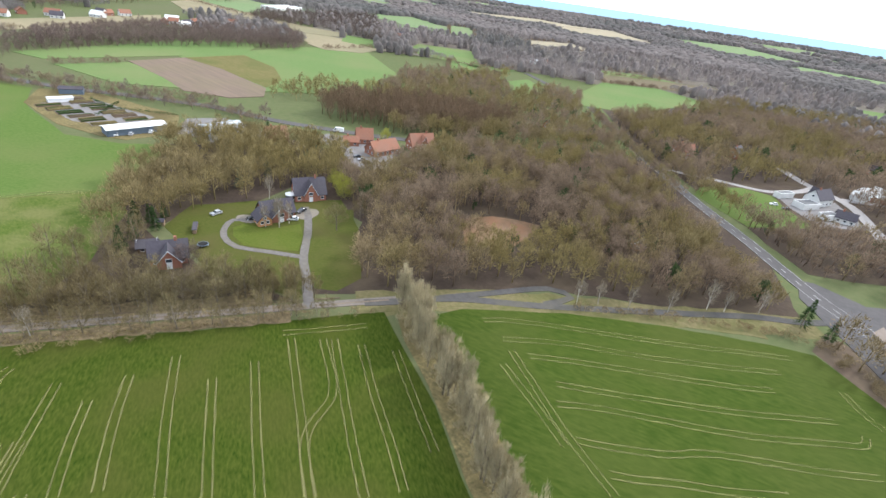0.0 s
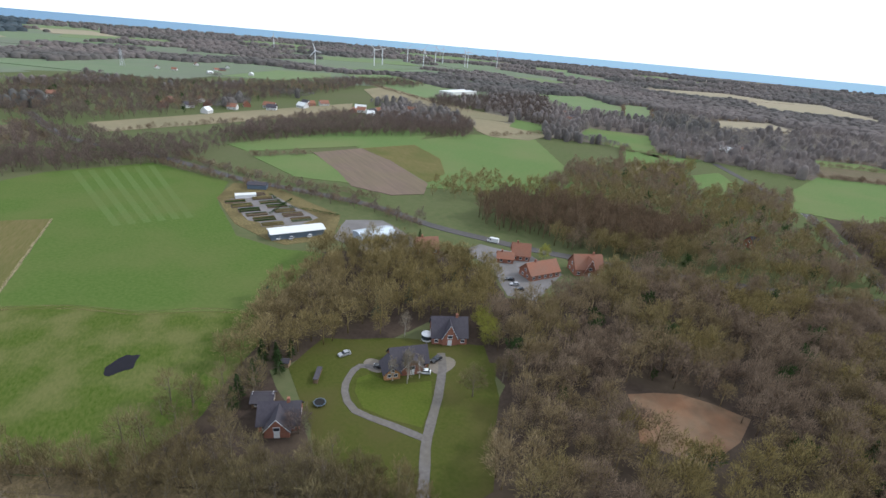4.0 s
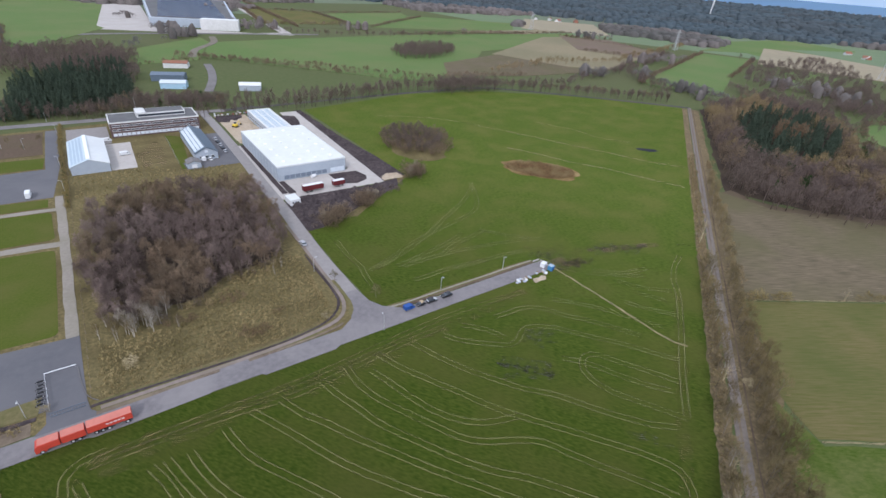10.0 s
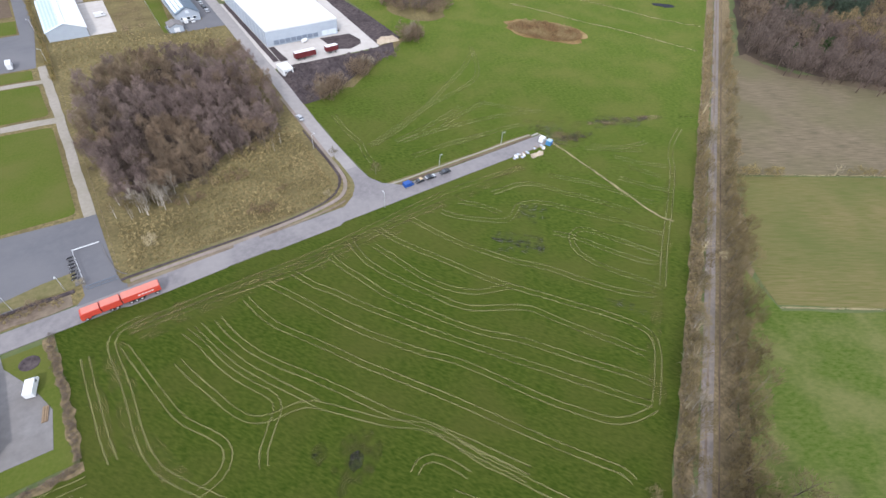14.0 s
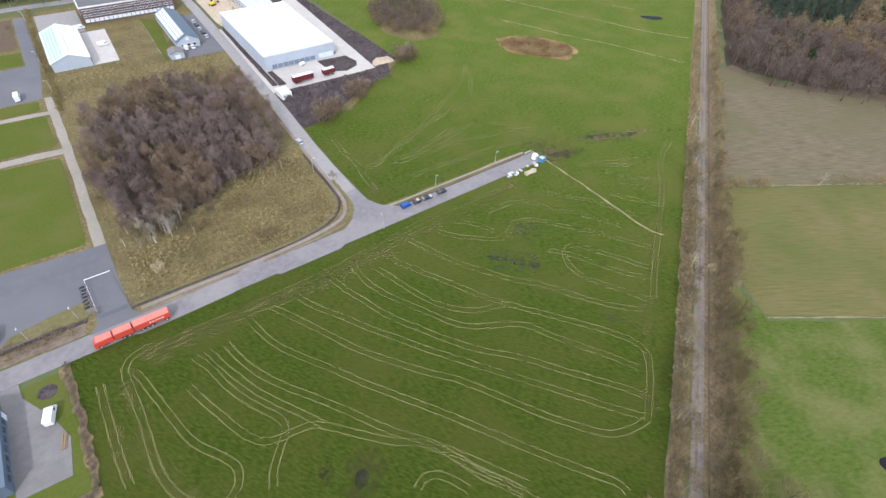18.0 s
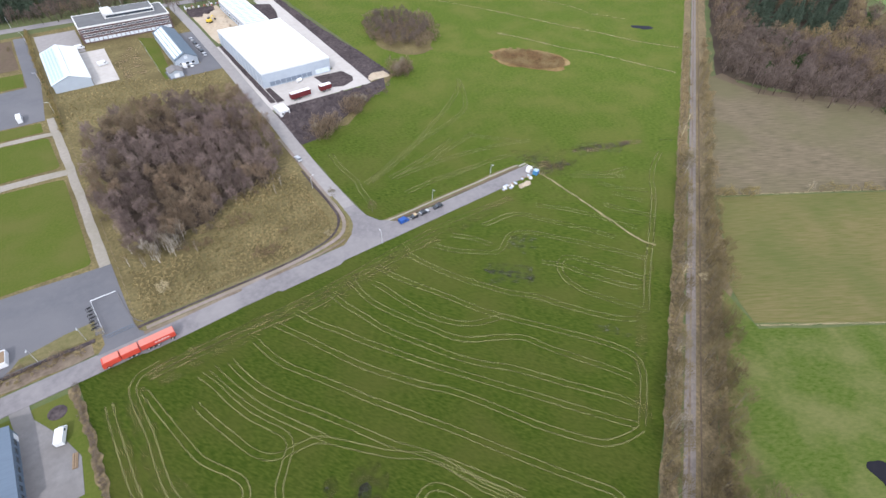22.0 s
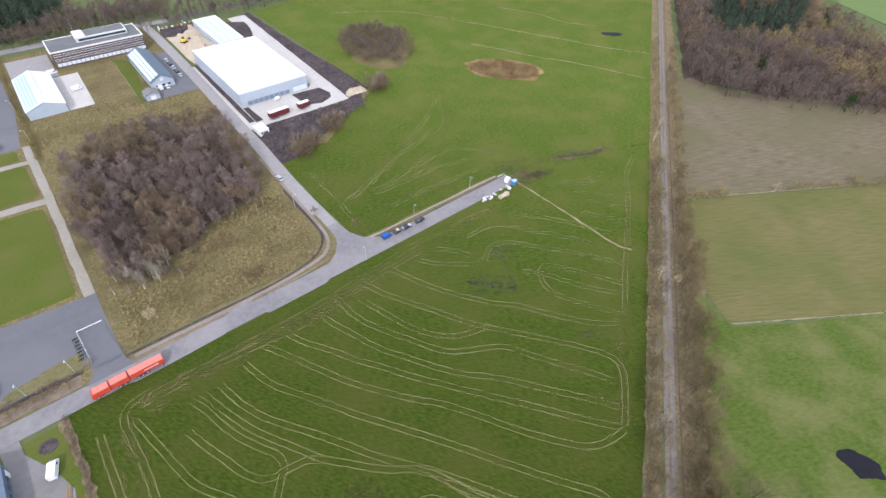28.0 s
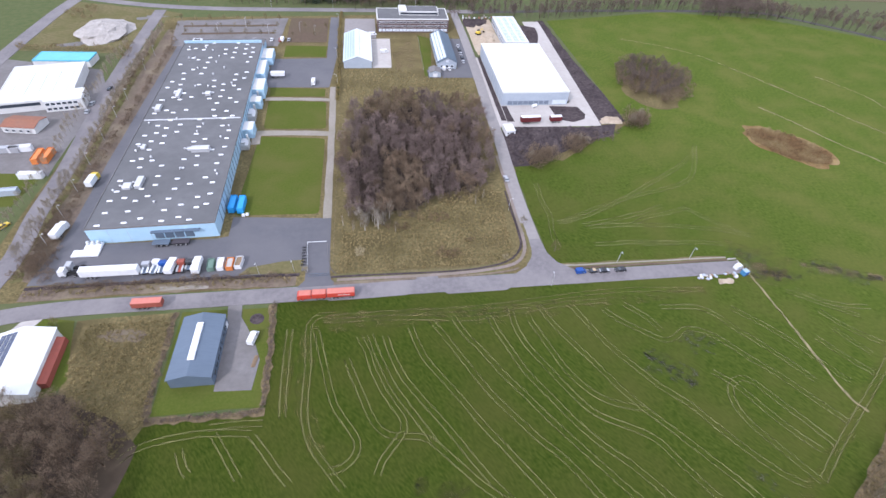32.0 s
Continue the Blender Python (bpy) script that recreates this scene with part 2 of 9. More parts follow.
TRAM_PALE = worn("pale wheel track in thick crop", (0.200, 0.192, 0.082), 0.60, 0.07, 0.20, 0.9)
THIN_CROP = worn("thin trampled crop", (0.150, 0.125, 0.052), 0.40, 0.3, 0.04, 0.8)
CHURNED = worn("churned brown ground", (0.185, 0.132, 0.082), 0.5, 0.22, 0.0, 0.5)
MUD = worn("dark wet mud", (0.040, 0.039, 0.032), 0.7, 0.9, 0.35, 0.45)
MOWN = mat("paler mown stripe", (0.074, 0.120, 0.032), (0.098, 0.132, 0.044), 0.7, 0.02, 0.5, (0.098, 0.11, 0.038))
TRAM2 = worn("dry wheel track", (0.235, 0.192, 0.092), 0.40, 0.2, 0.08, 0.9)
FOOTPATH = worn("trodden strip", (0.270, 0.230, 0.130), 0.75, 0.3, 0.3, 0.35)
RUST = mat("rusty reed bed", (0.215, 0.135, 0.058), (0.095, 0.066, 0.032), 0.7, 0.1, 0.6, (0.28, 0.215, 0.105), bump=0.4)
GARDEN = mat("olive garden grass", (0.046, 0.060, 0.012), (0.068, 0.070, 0.019), 0.9, 0.06, 0.7, (0.072, 0.064, 0.024))
# Far plain and fields: distance haze is mixed into these base colours.
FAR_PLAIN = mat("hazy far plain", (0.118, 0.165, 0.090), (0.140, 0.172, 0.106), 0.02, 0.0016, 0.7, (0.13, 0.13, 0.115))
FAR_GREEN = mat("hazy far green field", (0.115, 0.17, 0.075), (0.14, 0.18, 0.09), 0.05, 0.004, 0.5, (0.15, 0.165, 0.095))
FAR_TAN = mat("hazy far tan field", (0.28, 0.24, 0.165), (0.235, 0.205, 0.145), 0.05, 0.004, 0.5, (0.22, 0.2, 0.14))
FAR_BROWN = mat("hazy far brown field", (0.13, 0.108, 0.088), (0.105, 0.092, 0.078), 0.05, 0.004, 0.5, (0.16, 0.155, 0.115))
# surfaces
ASPHALT = mat("worn asphalt", (0.172, 0.160, 0.163), (0.128, 0.119, 0.123), 0.6, 0.07, 0.6, (0.215, 0.200, 0.196), rough=0.9, spec=0.3)
YARD = mat("yard asphalt", (0.104, 0.103, 0.112), (0.088, 0.088, 0.097), 0.4, 0.05, 0.6, (0.128, 0.124, 0.13), rough=0.85, spec=0.3)
CONCRETE = mat("grey concrete paving", (0.185, 0.175, 0.172), (0.145, 0.138, 0.136), 0.5, 0.08, 0.6, (0.125, 0.115, 0.108))
PAVING = mat("pale concrete paving", (0.385, 0.36, 0.335), (0.325, 0.302, 0.282), 0.4, 0.06, 0.5, (0.43, 0.405, 0.38))
GRAVEL = mat("gravel", (0.19, 0.168, 0.14), (0.148, 0.13, 0.11), 0.8, 0.08, 0.5, (0.13, 0.12, 0.08))
CYCLE = mat("dull reddish paving", (0.225, 0.185, 0.165), (0.175, 0.145, 0.13), 0.6, 0.1, 0.6, (0.15, 0.13, 0.09))
FARM_TRACK = mat("grey farm track", (0.195, 0.167, 0.152), (0.130, 0.112, 0.102), 0.8, 0.08, 0.6, (0.15, 0.128, 0.105))
ROAD_DARK = mat("dark country asphalt", (0.084, 0.079, 0.079), (0.066, 0.062, 0.062), 0.5, 0.05, 0.5, (0.102, 0.095, 0.092), rough=0.95, spec=0.08)
SIDE_ROAD = mat("pale worn asphalt", (0.245, 0.228, 0.220), (0.20, 0.186, 0.18), 0.5, 0.05, 0.5, (0.235, 0.222, 0.215), rough=0.9, spec=0.2)
PALE_GRAVEL = mat("pale gravel path", (0.27, 0.245, 0.21), (0.215, 0.193, 0.165), 0.8, 0.08, 0.5, (0.19, 0.175, 0.13))
# Kept dark: the shade of overhanging trees is in this colour.
LANE = mat("farm lane", (0.082, 0.078, 0.076), (0.064, 0.061, 0.059), 0.6, 0.08, 0.6, (0.10, 0.092, 0.07))
DRIVE = mat("grey gravel drive", (0.150, 0.138, 0.130), (0.105, 0.096, 0.090), 0.8, 0.08, 0.6, (0.12, 0.108, 0.085))
WHITE_LINE = mat("road paint", (0.42, 0.42, 0.41), (0.30, 0.30, 0.29), 1.5)
SOLAR_ROOF = mat("white sheet roof", (0.60, 0.615, 0.605), (0.545, 0.56, 0.555), 0.3, 0.05, 0.3, rough=0.5, spec=0.3)
FLATROOF = mat("bitumen roof", (0.118, 0.119, 0.122), (0.142, 0.143, 0.146), 0.25, 0.05, 0.6, (0.096, 0.098, 0.10), rough=0.9)
BLUEWALL = mat("light blue cladding", (0.36, 0.52, 0.64), (0.32, 0.48, 0.60), 0.4, 0.05, 0.3, rough=0.5, spec=0.3)
WHITEWALL = mat("white render", (0.58, 0.58, 0.565), (0.50, 0.50, 0.485), 0.4, 0.1, 0.3, spec=0.3)
GREYWALL = mat("grey cladding", (0.35, 0.395, 0.445), (0.31, 0.35, 0.40), 0.3, 0.05, 0.3, rough=0.5, spec=0.3)
STEEL_BLUE = mat("blue-grey sheet metal", (0.108, 0.142, 0.185), (0.09, 0.12, 0.16), 0.3, 0.08, 0.4, rough=0.5, streak=(0, 8), spec=0.3)
BARN_ROOF = mat("pale blue sheet roof", (0.50, 0.585, 0.635), (0.44, 0.52, 0.57), 0.4, 0.06, 0.4, rough=0.5, spec=0.3)
ROOF_SLATE = mat("slate-blue sheet roof", (0.088, 0.118, 0.148), (0.074, 0.10, 0.128), 0.6, 0.08, 0.4, rough=0.55, spec=0.3)
ROOF_DARK = mat("dark roof tiles", (0.058, 0.052, 0.064), (0.042, 0.038, 0.048), 1.2, 0.1, 0.4, (0.075, 0.07, 0.07), bump=0.05, spec=0.3)
ROOF_RED = mat("red roof tiles", (0.25, 0.108, 0.066), (0.19, 0.088, 0.058), 1.2, 0.12, 0.5, (0.18, 0.11, 0.08), bump=0.05, spec=0.3)
BRICK = mat("red brick wall", (0.30, 0.14, 0.095), (0.24, 0.11, 0.08), 2.0, 0.1, 0.4)
DARKBRICK = mat("purple-brown brick wall", (0.118, 0.082, 0.08), (0.095, 0.067, 0.066), 2.0, 0.1, 0.4)
DOCK_GREY = mat("grey dock door", (0.17, 0.205, 0.255), (0.14, 0.17, 0.215), 0.8, rough=0.5, spec=0.3)
GLASS = mat("window glass", (0.045, 0.055, 0.07), (0.03, 0.04, 0.05), 0.5, rough=0.08, spec=0.8)
PANE_PALE = mat("pale window band", (0.62, 0.68, 0.74), (0.5, 0.56, 0.62), 0.8, rough=0.25, spec=0.3)
SKYLIGHT = mat("skylight dome", (0.78, 0.80, 0.82), (0.68, 0.70, 0.72), 0.8, rough=0.3, per="object", per_amt=0.12, spec=0.3)
METAL = mat("galvanised metal", (0.55, 0.56, 0.57), (0.47, 0.48, 0.49), 1.0, rough=0.45, metal=0.4, spec=0.3)
SOLAR = mat("solar panel", (0.03, 0.045, 0.085), (0.05, 0.065, 0.11), 1.5, rough=0.2, spec=0.6)
SOLAR_PALE = mat("pale solar panel", (0.50, 0.555, 0.60), (0.43, 0.49, 0.54), 1.0, rough=0.25, spec=0.3)
BARN_PANEL = mat("blue-grey roof panel", (0.30, 0.39, 0.47), (0.26, 0.345, 0.42), 1.0, rough=0.35, spec=0.3)
TURQ = mat("turquoise roof", (0.12, 0.42, 0.55), (0.105, 0.37, 0.49), 0.4, 0.05, 0.3, rough=0.5, spec=0.3)
RED_PAINT = mat("red lorry paint", (0.47, 0.058, 0.036), (0.40, 0.05, 0.032), 0.8, 0.3, 0.3, rough=0.45, spec=0.3)
MAROON = mat("dark red tarpaulin", (0.115, 0.017, 0.019), (0.09, 0.014, 0.016), 0.8, 0.2, 0.4, rough=0.7, spec=0.3)
DULL_RED = mat("faded red tarpaulin", (0.29, 0.075, 0.05), (0.235, 0.065, 0.045), 0.8, 0.2, 0.4, rough=0.7, spec=0.3)
WHITE_PAINT = mat("white paint", (0.66, 0.67, 0.68), (0.58, 0.59, 0.60), 0.7, 0.2, 0.2, rough=0.4, spec=0.3)
BLUE_PAINT = mat("blue paint", (0.016, 0.068, 0.27), (0.014, 0.058, 0.23), 0.7, 0.2, 0.2, rough=0.4, spec=0.3)
CYAN_DULL = mat("weathered blue container paint", (0.06, 0.20, 0.36), (0.05, 0.165, 0.30), 0.7, 0.2, 0.4, rough=0.6, spec=0.3)
PALE_RED = mat("sun-bleached red roof", (0.50, 0.175, 0.135), (0.43, 0.15, 0.115), 0.8, 0.2, 0.4, rough=0.7, spec=0.3)
CYAN_PAINT = mat("bright blue tarpaulin", (0.04, 0.32, 0.66), (0.035, 0.27, 0.58), 0.7, 0.2, 0.3, rough=0.6, spec=0.3)
BLACK_PAINT = mat("dark car paint", (0.018, 0.019, 0.022), (0.026, 0.027, 0.03), 0.7, rough=0.25, spec=0.5)
SILVER_PAINT = mat("silver car paint", (0.42, 0.43, 0.45), (0.36, 0.37, 0.39), 0.7, rough=0.3, metal=0.3)
ORANGE_PAINT = mat("orange paint", (0.62, 0.20, 0.045), (0.52, 0.17, 0.05), 0.7, 0.2, 0.3, rough=0.5, spec=0.3)
GREEN_PAINT = mat("dull green tarpaulin", (0.15, 0.22, 0.18), (0.12, 0.185, 0.15), 0.7, 0.2, 0.3, rough=0.7)
YELLOW_PAINT = mat("yellow paint", (0.62, 0.45, 0.05), (0.55, 0.38, 0.045), 0.7, 0.2, 0.3, rough=0.5, spec=0.3)
TAN_CLOTH = mat("tan cloth roof", (0.40, 0.31, 0.20), (0.33, 0.26, 0.17), 1.0, 0.3, 0.3)
RUBBER = mat("black rubber", (0.02, 0.02, 0.02), (0.03, 0.03, 0.03), 2.0)
WOOD = mat("weathered timber", (0.24, 0.175, 0.115), (0.18, 0.13, 0.085), 1.5, 0.2, 0.4)
# plants
TWIG_GREY = mat("whitish grey twigs", (0.31, 0.275, 0.225), (0.215, 0.19, 0.155), 0.4, 0.05, 0.4, per="object", per_amt=0.2)
BARK = mat("grey-brown bark", (0.19, 0.162, 0.122), (0.13, 0.11, 0.084), 1.5, 0.1, 0.4, per="object")
BIRCH = mat("pale birch bark", (0.50, 0.47, 0.42), (0.30, 0.27, 0.23), 1.2, 0.3, 0.4, per="object")
TWIG_WARM = mat("bare warm brown twigs", (0.190, 0.138, 0.094), (0.122, 0.090, 0.064), 0.3, 0.05, 0.5, (0.175, 0.140, 0.095), per="object", per_amt=0.35)
TWIG = mat("bare brown twigs", (0.185, 0.146, 0.072), (0.122, 0.096, 0.048), 0.3, 0.03, 0.5, (0.158, 0.138, 0.076), per="object", per_amt=0.3)
TWIG_PURPLE = mat("bare purple-brown twigs", (0.188, 0.142, 0.126), (0.118, 0.089, 0.081), 0.3, 0.05, 0.4, (0.195, 0.156, 0.138), per="object", per_amt=0.4)
TWIG_BIRCH = mat("fine brown birch twigs", (0.27, 0.23, 0.17), (0.20, 0.17, 0.125), 0.4, 0.05, 0.4, per="object", per_amt=0.25)
TWIG_PALE = mat("bare pale twigs", (0.42, 0.36, 0.225), (0.30, 0.255, 0.16), 0.4, 0.05, 0.4, per="object", per_amt=0.25)
WOODS = mat("bare woodland twigs", (0.242, 0.186, 0.100), (0.165, 0.126, 0.070), 0.12, 0.012, 0.7, (0.235, 0.180, 0.106), per="island", per_amt=0.4)
WOODS_OLIVE = mat("olive woodland twigs", (0.240, 0.192, 0.080), (0.168, 0.134, 0.058), 0.12, 0.012, 0.6, (0.205, 0.162, 0.094), per="island", per_amt=0.45)
WOODS_PURPLE = mat("purple woodland twigs", (0.190, 0.146, 0.126), (0.138, 0.106, 0.093), 0.12, 0.02, 0.5, (0.16, 0.128, 0.10), per="island", per_amt=0.4)
WOODS_MAUVE = mat("mauve woodland twigs", (0.222, 0.166, 0.118), (0.152, 0.114, 0.083), 0.12, 0.02, 0.5, (0.232, 0.180, 0.118), per="island", per_amt=0.4)
# Darker woodland twigs: the crowns' self-shade is put into the colour.
WOODS_SHADED = mat("dark alder twigs", (0.150, 0.118, 0.098), (0.105, 0.083, 0.070), 0.3, 0.04, 0.5, (0.13, 0.105, 0.085), per="island", per_amt=0.4)
# Paler than the near woods: distance haze is in the base colour.
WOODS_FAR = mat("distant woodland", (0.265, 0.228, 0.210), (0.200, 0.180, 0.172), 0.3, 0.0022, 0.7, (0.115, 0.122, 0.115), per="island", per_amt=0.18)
NEEDLES = mat("dark conifer needles", (0.072, 0.100, 0.074), (0.092, 0.118, 0.080), 0.5, 0.05, 0.4, per="island", per_amt=0.3)
EVERGREEN = mat("evergreen leaves", (0.05, 0.085, 0.03), (0.035, 0.06, 0.022), 0.6, 0.1, 0.4, per="island", per_amt=0.35)
WILLOW = mat("yellow-green willow twigs", (0.30, 0.30, 0.06), (0.22, 0.22, 0.05), 0.5, 0.1, 0.3, per="object", per_amt=0.15)
# Blue tint painted in for aerial haze, not the needles' own colour.
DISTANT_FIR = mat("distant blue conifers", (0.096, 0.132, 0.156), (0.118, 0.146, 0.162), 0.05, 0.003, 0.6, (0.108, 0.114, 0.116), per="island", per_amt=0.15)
LARCH = mat("rusty larch twigs", (0.200, 0.140, 0.088), (0.140, 0.100, 0.066), 0.3, 0.05, 0.4, per="island", per_amt=0.35)




def soft(m):
    """Lets thin sprays of far twigs and needles pass some light on to their other side."""
    n, l = m.node_tree.nodes, m.node_tree.links
    b, o = n["Principled BSDF"], n["Material Output"]
    thin, ms = n.new("ShaderNodeBsdfTranslucent"), n.new("ShaderNodeMixShader")
    l.new(b.inputs["Base Color"].links[0].from_socket, thin.inputs["Color"])
    ms.inputs[0].default_value = 0.45
    l.new(b.outputs[0], ms.inputs[1])
    l.new(thin.outputs[0], ms.inputs[2])
    l.new(ms.outputs[0], o.inputs["Surface"])


for m in (WOODS_FAR, DISTANT_FIR, NEEDLES, EVERGREEN, WOODS_MAUVE, WOODS_PURPLE):
    soft(m)


# ---- mesh tools ----
class Shape:
    """Collects vertices and faces of one mesh."""

    def __init__(self):
        self.v, self.f = [], []

    def add(self, verts, faces):
        k = len(self.v)
        self.v += [tuple(p) for p in verts]
        self.f += [tuple(i + k for i in f) for f in faces]
        return self

    def box(self, x0, y0, z0, x1, y1, z1, cut=0.0):
        """A block; cut: how much its upper edges are chamfered."""
        if cut:
            lo = [(x0, y0, z0), (x1, y0, z0), (x1, y1, z0), (x0, y1, z0)]
            mid = [(x, y, z1 - cut) for x, y, _ in lo]
            top = [(x0 + cut, y0 + cut, z1), (x1 - cut, y0 + cut, z1), (x1 - cut, y1 - cut, z1), (x0 + cut, y1 - cut, z1)]
            ring = [(i, (i + 1) % 4) for i in range(4)]
            return self.add(lo + mid + top, [(3, 2, 1, 0), (8, 9, 10, 11)] + [(a, b, b + 4, a + 4) for a, b in ring] + [(a + 4, b + 4, b + 8, a + 8) for a, b in ring])
        v = [(x, y, z) for z in (z0, z1) for x, y in ((x0, y0), (x1, y0), (x1, y1), (x0, y1))]
        return self.add(v, [(3, 2, 1, 0), (4, 5, 6, 7), (0, 1, 5, 4), (1, 2, 6, 5), (2, 3, 7, 6), (3, 0, 4, 7)])

    def slab(self, pts, z0, z1):
        n = len(pts)
        if sum(a[0] * b[1] - b[0] * a[1] for a, b in zip(pts, pts[1:] + pts[:1])) < 0:
            pts = pts[::-1]
        v = [(x, y, z0) for x, y in pts] + [(x, y, z1) for x, y in pts]
        return self.add(v, [tuple(range(n, 2 * n))] + [(i, (i + 1) % n, n + (i + 1) % n, n + i) for i in range(n)])

    def extrude(self, outline, axis, a, b):
        """An outline of (across, up) pairs, drawn out along x or y from a to b."""
        n = len(outline)
        pt = (lambda u, w, s: (s, u, w)) if axis == "x" else (lambda u, w, s: (u, s, w))
        v = [pt(u, w, a) for u, w in outline] + [pt(u, w, b) for u, w in outline]
        return self.add(v, [tuple(range(n)), tuple(range(2 * n - 1, n - 1, -1))] + [(i, n + i, n + (i + 1) % n, (i + 1) % n) for i in range(n)])

    def tube(self, p, q, r0, r1, n=6):
        p, q = Vector(p), Vector(q)
        d = (q - p).normalized()
        s = d.cross(Vector((0.3, 0.5, 0.81))).normalized()
        w = d.cross(s)
        v = [p + (s * math.cos(a) + w * math.sin(a)) * r0 for a in (2 * math.pi * i / n for i in range(n))]
        v += [q + (s * math.cos(a) + w * math.sin(a)) * r1 for a in (2 * math.pi * i / n for i in range(n))]
        return self.add(v, [(i, (i + 1) % n, n + (i + 1) % n, n + i) for i in range(n)] + [tuple(range(n, 2 * n)), tuple(range(n - 1, -1, -1))])

    def ribbon(self, pts, width, z, thick=0.0, rag=0.0, rng=None):
        """A strip of the given width along a path, lying at height z."""
        rng = rng or random.Random(5)
        n, left, right = len(pts), [], []
        for i, (x, y) in enumerate(pts):
            a, b = pts[max(i - 1, 0)], pts[min(i + 1, n - 1)]
            dx, dy = b[0] - a[0], b[1] - a[1]
            k = width / 2 / (math.hypot(dx, dy) or 1)
            k1, k2 = k * (1 + rag * rng.uniform(-1, 1)), k * (1 + rag * rng.uniform(-1, 1))
            left.append((x - dy * k1, y + dx * k1))
            right.append((x + dy * k2, y - dx * k2))
        v = [(x, y, z) for x, y in left] + [(x, y, z) for x, y in right]
        f = [(i, n + i, n + i + 1, i + 1) for i in range(n - 1)]
        if thick:
            v += [(x, y, z - thick) for x, y in left] + [(x, y, z - thick) for x, y in right]
            f += [(i + 2 * n, i, i + 1, i + 1 + 2 * n) for i in range(n - 1)] + [(i + n, i + 3 * n, i + 1 + 3 * n, i + 1 + n) for i in range(n - 1)]
        return self.add(v, f)

    def mesh(self, name, material=None):
        me = bpy.data.meshes.new(name)
        me.from_pydata(self.v, [], self.f)
        if material:
            me.materials.append(material)
        return me


def thing(name, label, category, x=0, y=0, z=0, turn=0, group="", kind=""):
    ob = new(name)
    ob.empty_display_size = 0.5
    ob.matrix_basis = pose(x, y, z, 0, 0, turn)
    return tagged(ob, label, category, group, kind)


def part(name, shape, material, parent, label="", m=None):
    me = shape.mesh(name, material) if isinstance(shape, Shape) else shape
    ob = new(name, me)
    ob.parent = parent
    if m is not None:
        ob.matrix_basis = m
    if label:
        ob["label"] = label
    return ob


def single(name, shape, material, label, category, kind="", group=""):
    ob = new(name, shape.mesh(name, material) if isinstance(shape, Shape) else shape)
    return tagged(ob, label, category, group, kind)


def curve(pts, step=4.0):
    """A smooth path through a few points, cut into short steps."""
    p = [Vector((*a, 0)) for a in pts]
    p = [2 * p[0] - p[1]] + p + [2 * p[-1] - p[-2]]
    out = []
    for a, b, c, d in zip(p, p[1:], p[2:], p[3:]):
        k = max(2, int((c - b).length / step))
        for i in range(k):
            t = i / k
            q = 0.5 * (2 * b + (c - a) * t + (2 * a - 5 * b + 4 * c - d) * t * t + (3 * b - a - 3 * c + d) * t**3)
            out.append((q.x, q.y))
    return out + [(p[-2].x, p[-2].y)]


def ragged(pts, rag, step=6.0, seed=1):
    """A closed outline with uneven edges."""
    out = []
    for a, b in zip(pts, pts[1:] + pts[:1]):
        k = max(1, int(math.hypot(b[0] - a[0], b[1] - a[1]) / step))
        for i in range(k):
            x, y = a[0] + (b[0] - a[0]) * i / k, a[1] + (b[1] - a[1]) * i / k
            s = Vector((x * 0.09, y * 0.09, seed))
            out.append((x + rag * noise.noise(s), y + rag * noise.noise(s + Vector((31, 7, 0)))))
    return out


LAND = []


def land(name, pts, z, material, label, category="field", rag=0.8, step=8.0, keep=True):
    if keep:
        LAND.append(pts)
    return single(name, Shape().slab(ragged(pts, rag, step), -0.3, z), material, label, category, "structure")


def inside(x, y, pts):
    hit, j = False, len(pts) - 1
    for i in range(len(pts)):
        (xi, yi), (xj, yj) = pts[i], pts[j]
        if (yi > y) != (yj > y) and x < (xj - xi) * (y - yi) / (yj - yi) + xi:
            hit = not hit
        j = i
    return hit


def ellipse(cx, cy, rx, ry, n=20, turn=0):
    c, s = math.cos(radians(turn)), math.sin(radians(turn))
    return [(cx + rx * math.cos(a) * c - ry * math.sin(a) * s, cy + rx * math.cos(a) * s + ry * math.sin(a) * c) for a in (2 * math.pi * i / n for i in range(n))]


def scatter(pts, gap, seed, jitter=0.42, avoid=()):
    """Places inside an outline, about gap apart, none of them on the outlines to avoid."""
    rng = random.Random(seed)
    xs, ys = [p[0] for p in pts], [p[1] for p in pts]
    out, y = [], min(ys)
    while y < max(ys):
        x = min(xs)
        while x < max(xs):
            px, py = x + rng.uniform(-jitter, jitter) * gap, y + rng.uniform(-jitter, jitter) * gap
            if inside(px, py, pts) and not any(inside(px, py, a) for a in avoid):
                out.append((px, py))
            x += gap
        y += gap
    return out


def along(pts, gap, seed, spread=1.0):
    """Places along a path, about gap apart."""
    rng = random.Random(seed)
    out, left = [], 0.0
    for a, b in zip(pts, pts[1:]):
        d = math.hypot(b[0] - a[0], b[1] - a[1])
        while left < d:
            out.append((a[0] + (b[0] - a[0]) * left / d + rng.uniform(-spread, spread), a[1] + (b[1] - a[1]) * left / d + rng.uniform(-spread, spread)))
            left += gap * rng.uniform(0.7, 1.3)
        left -= d
    return out


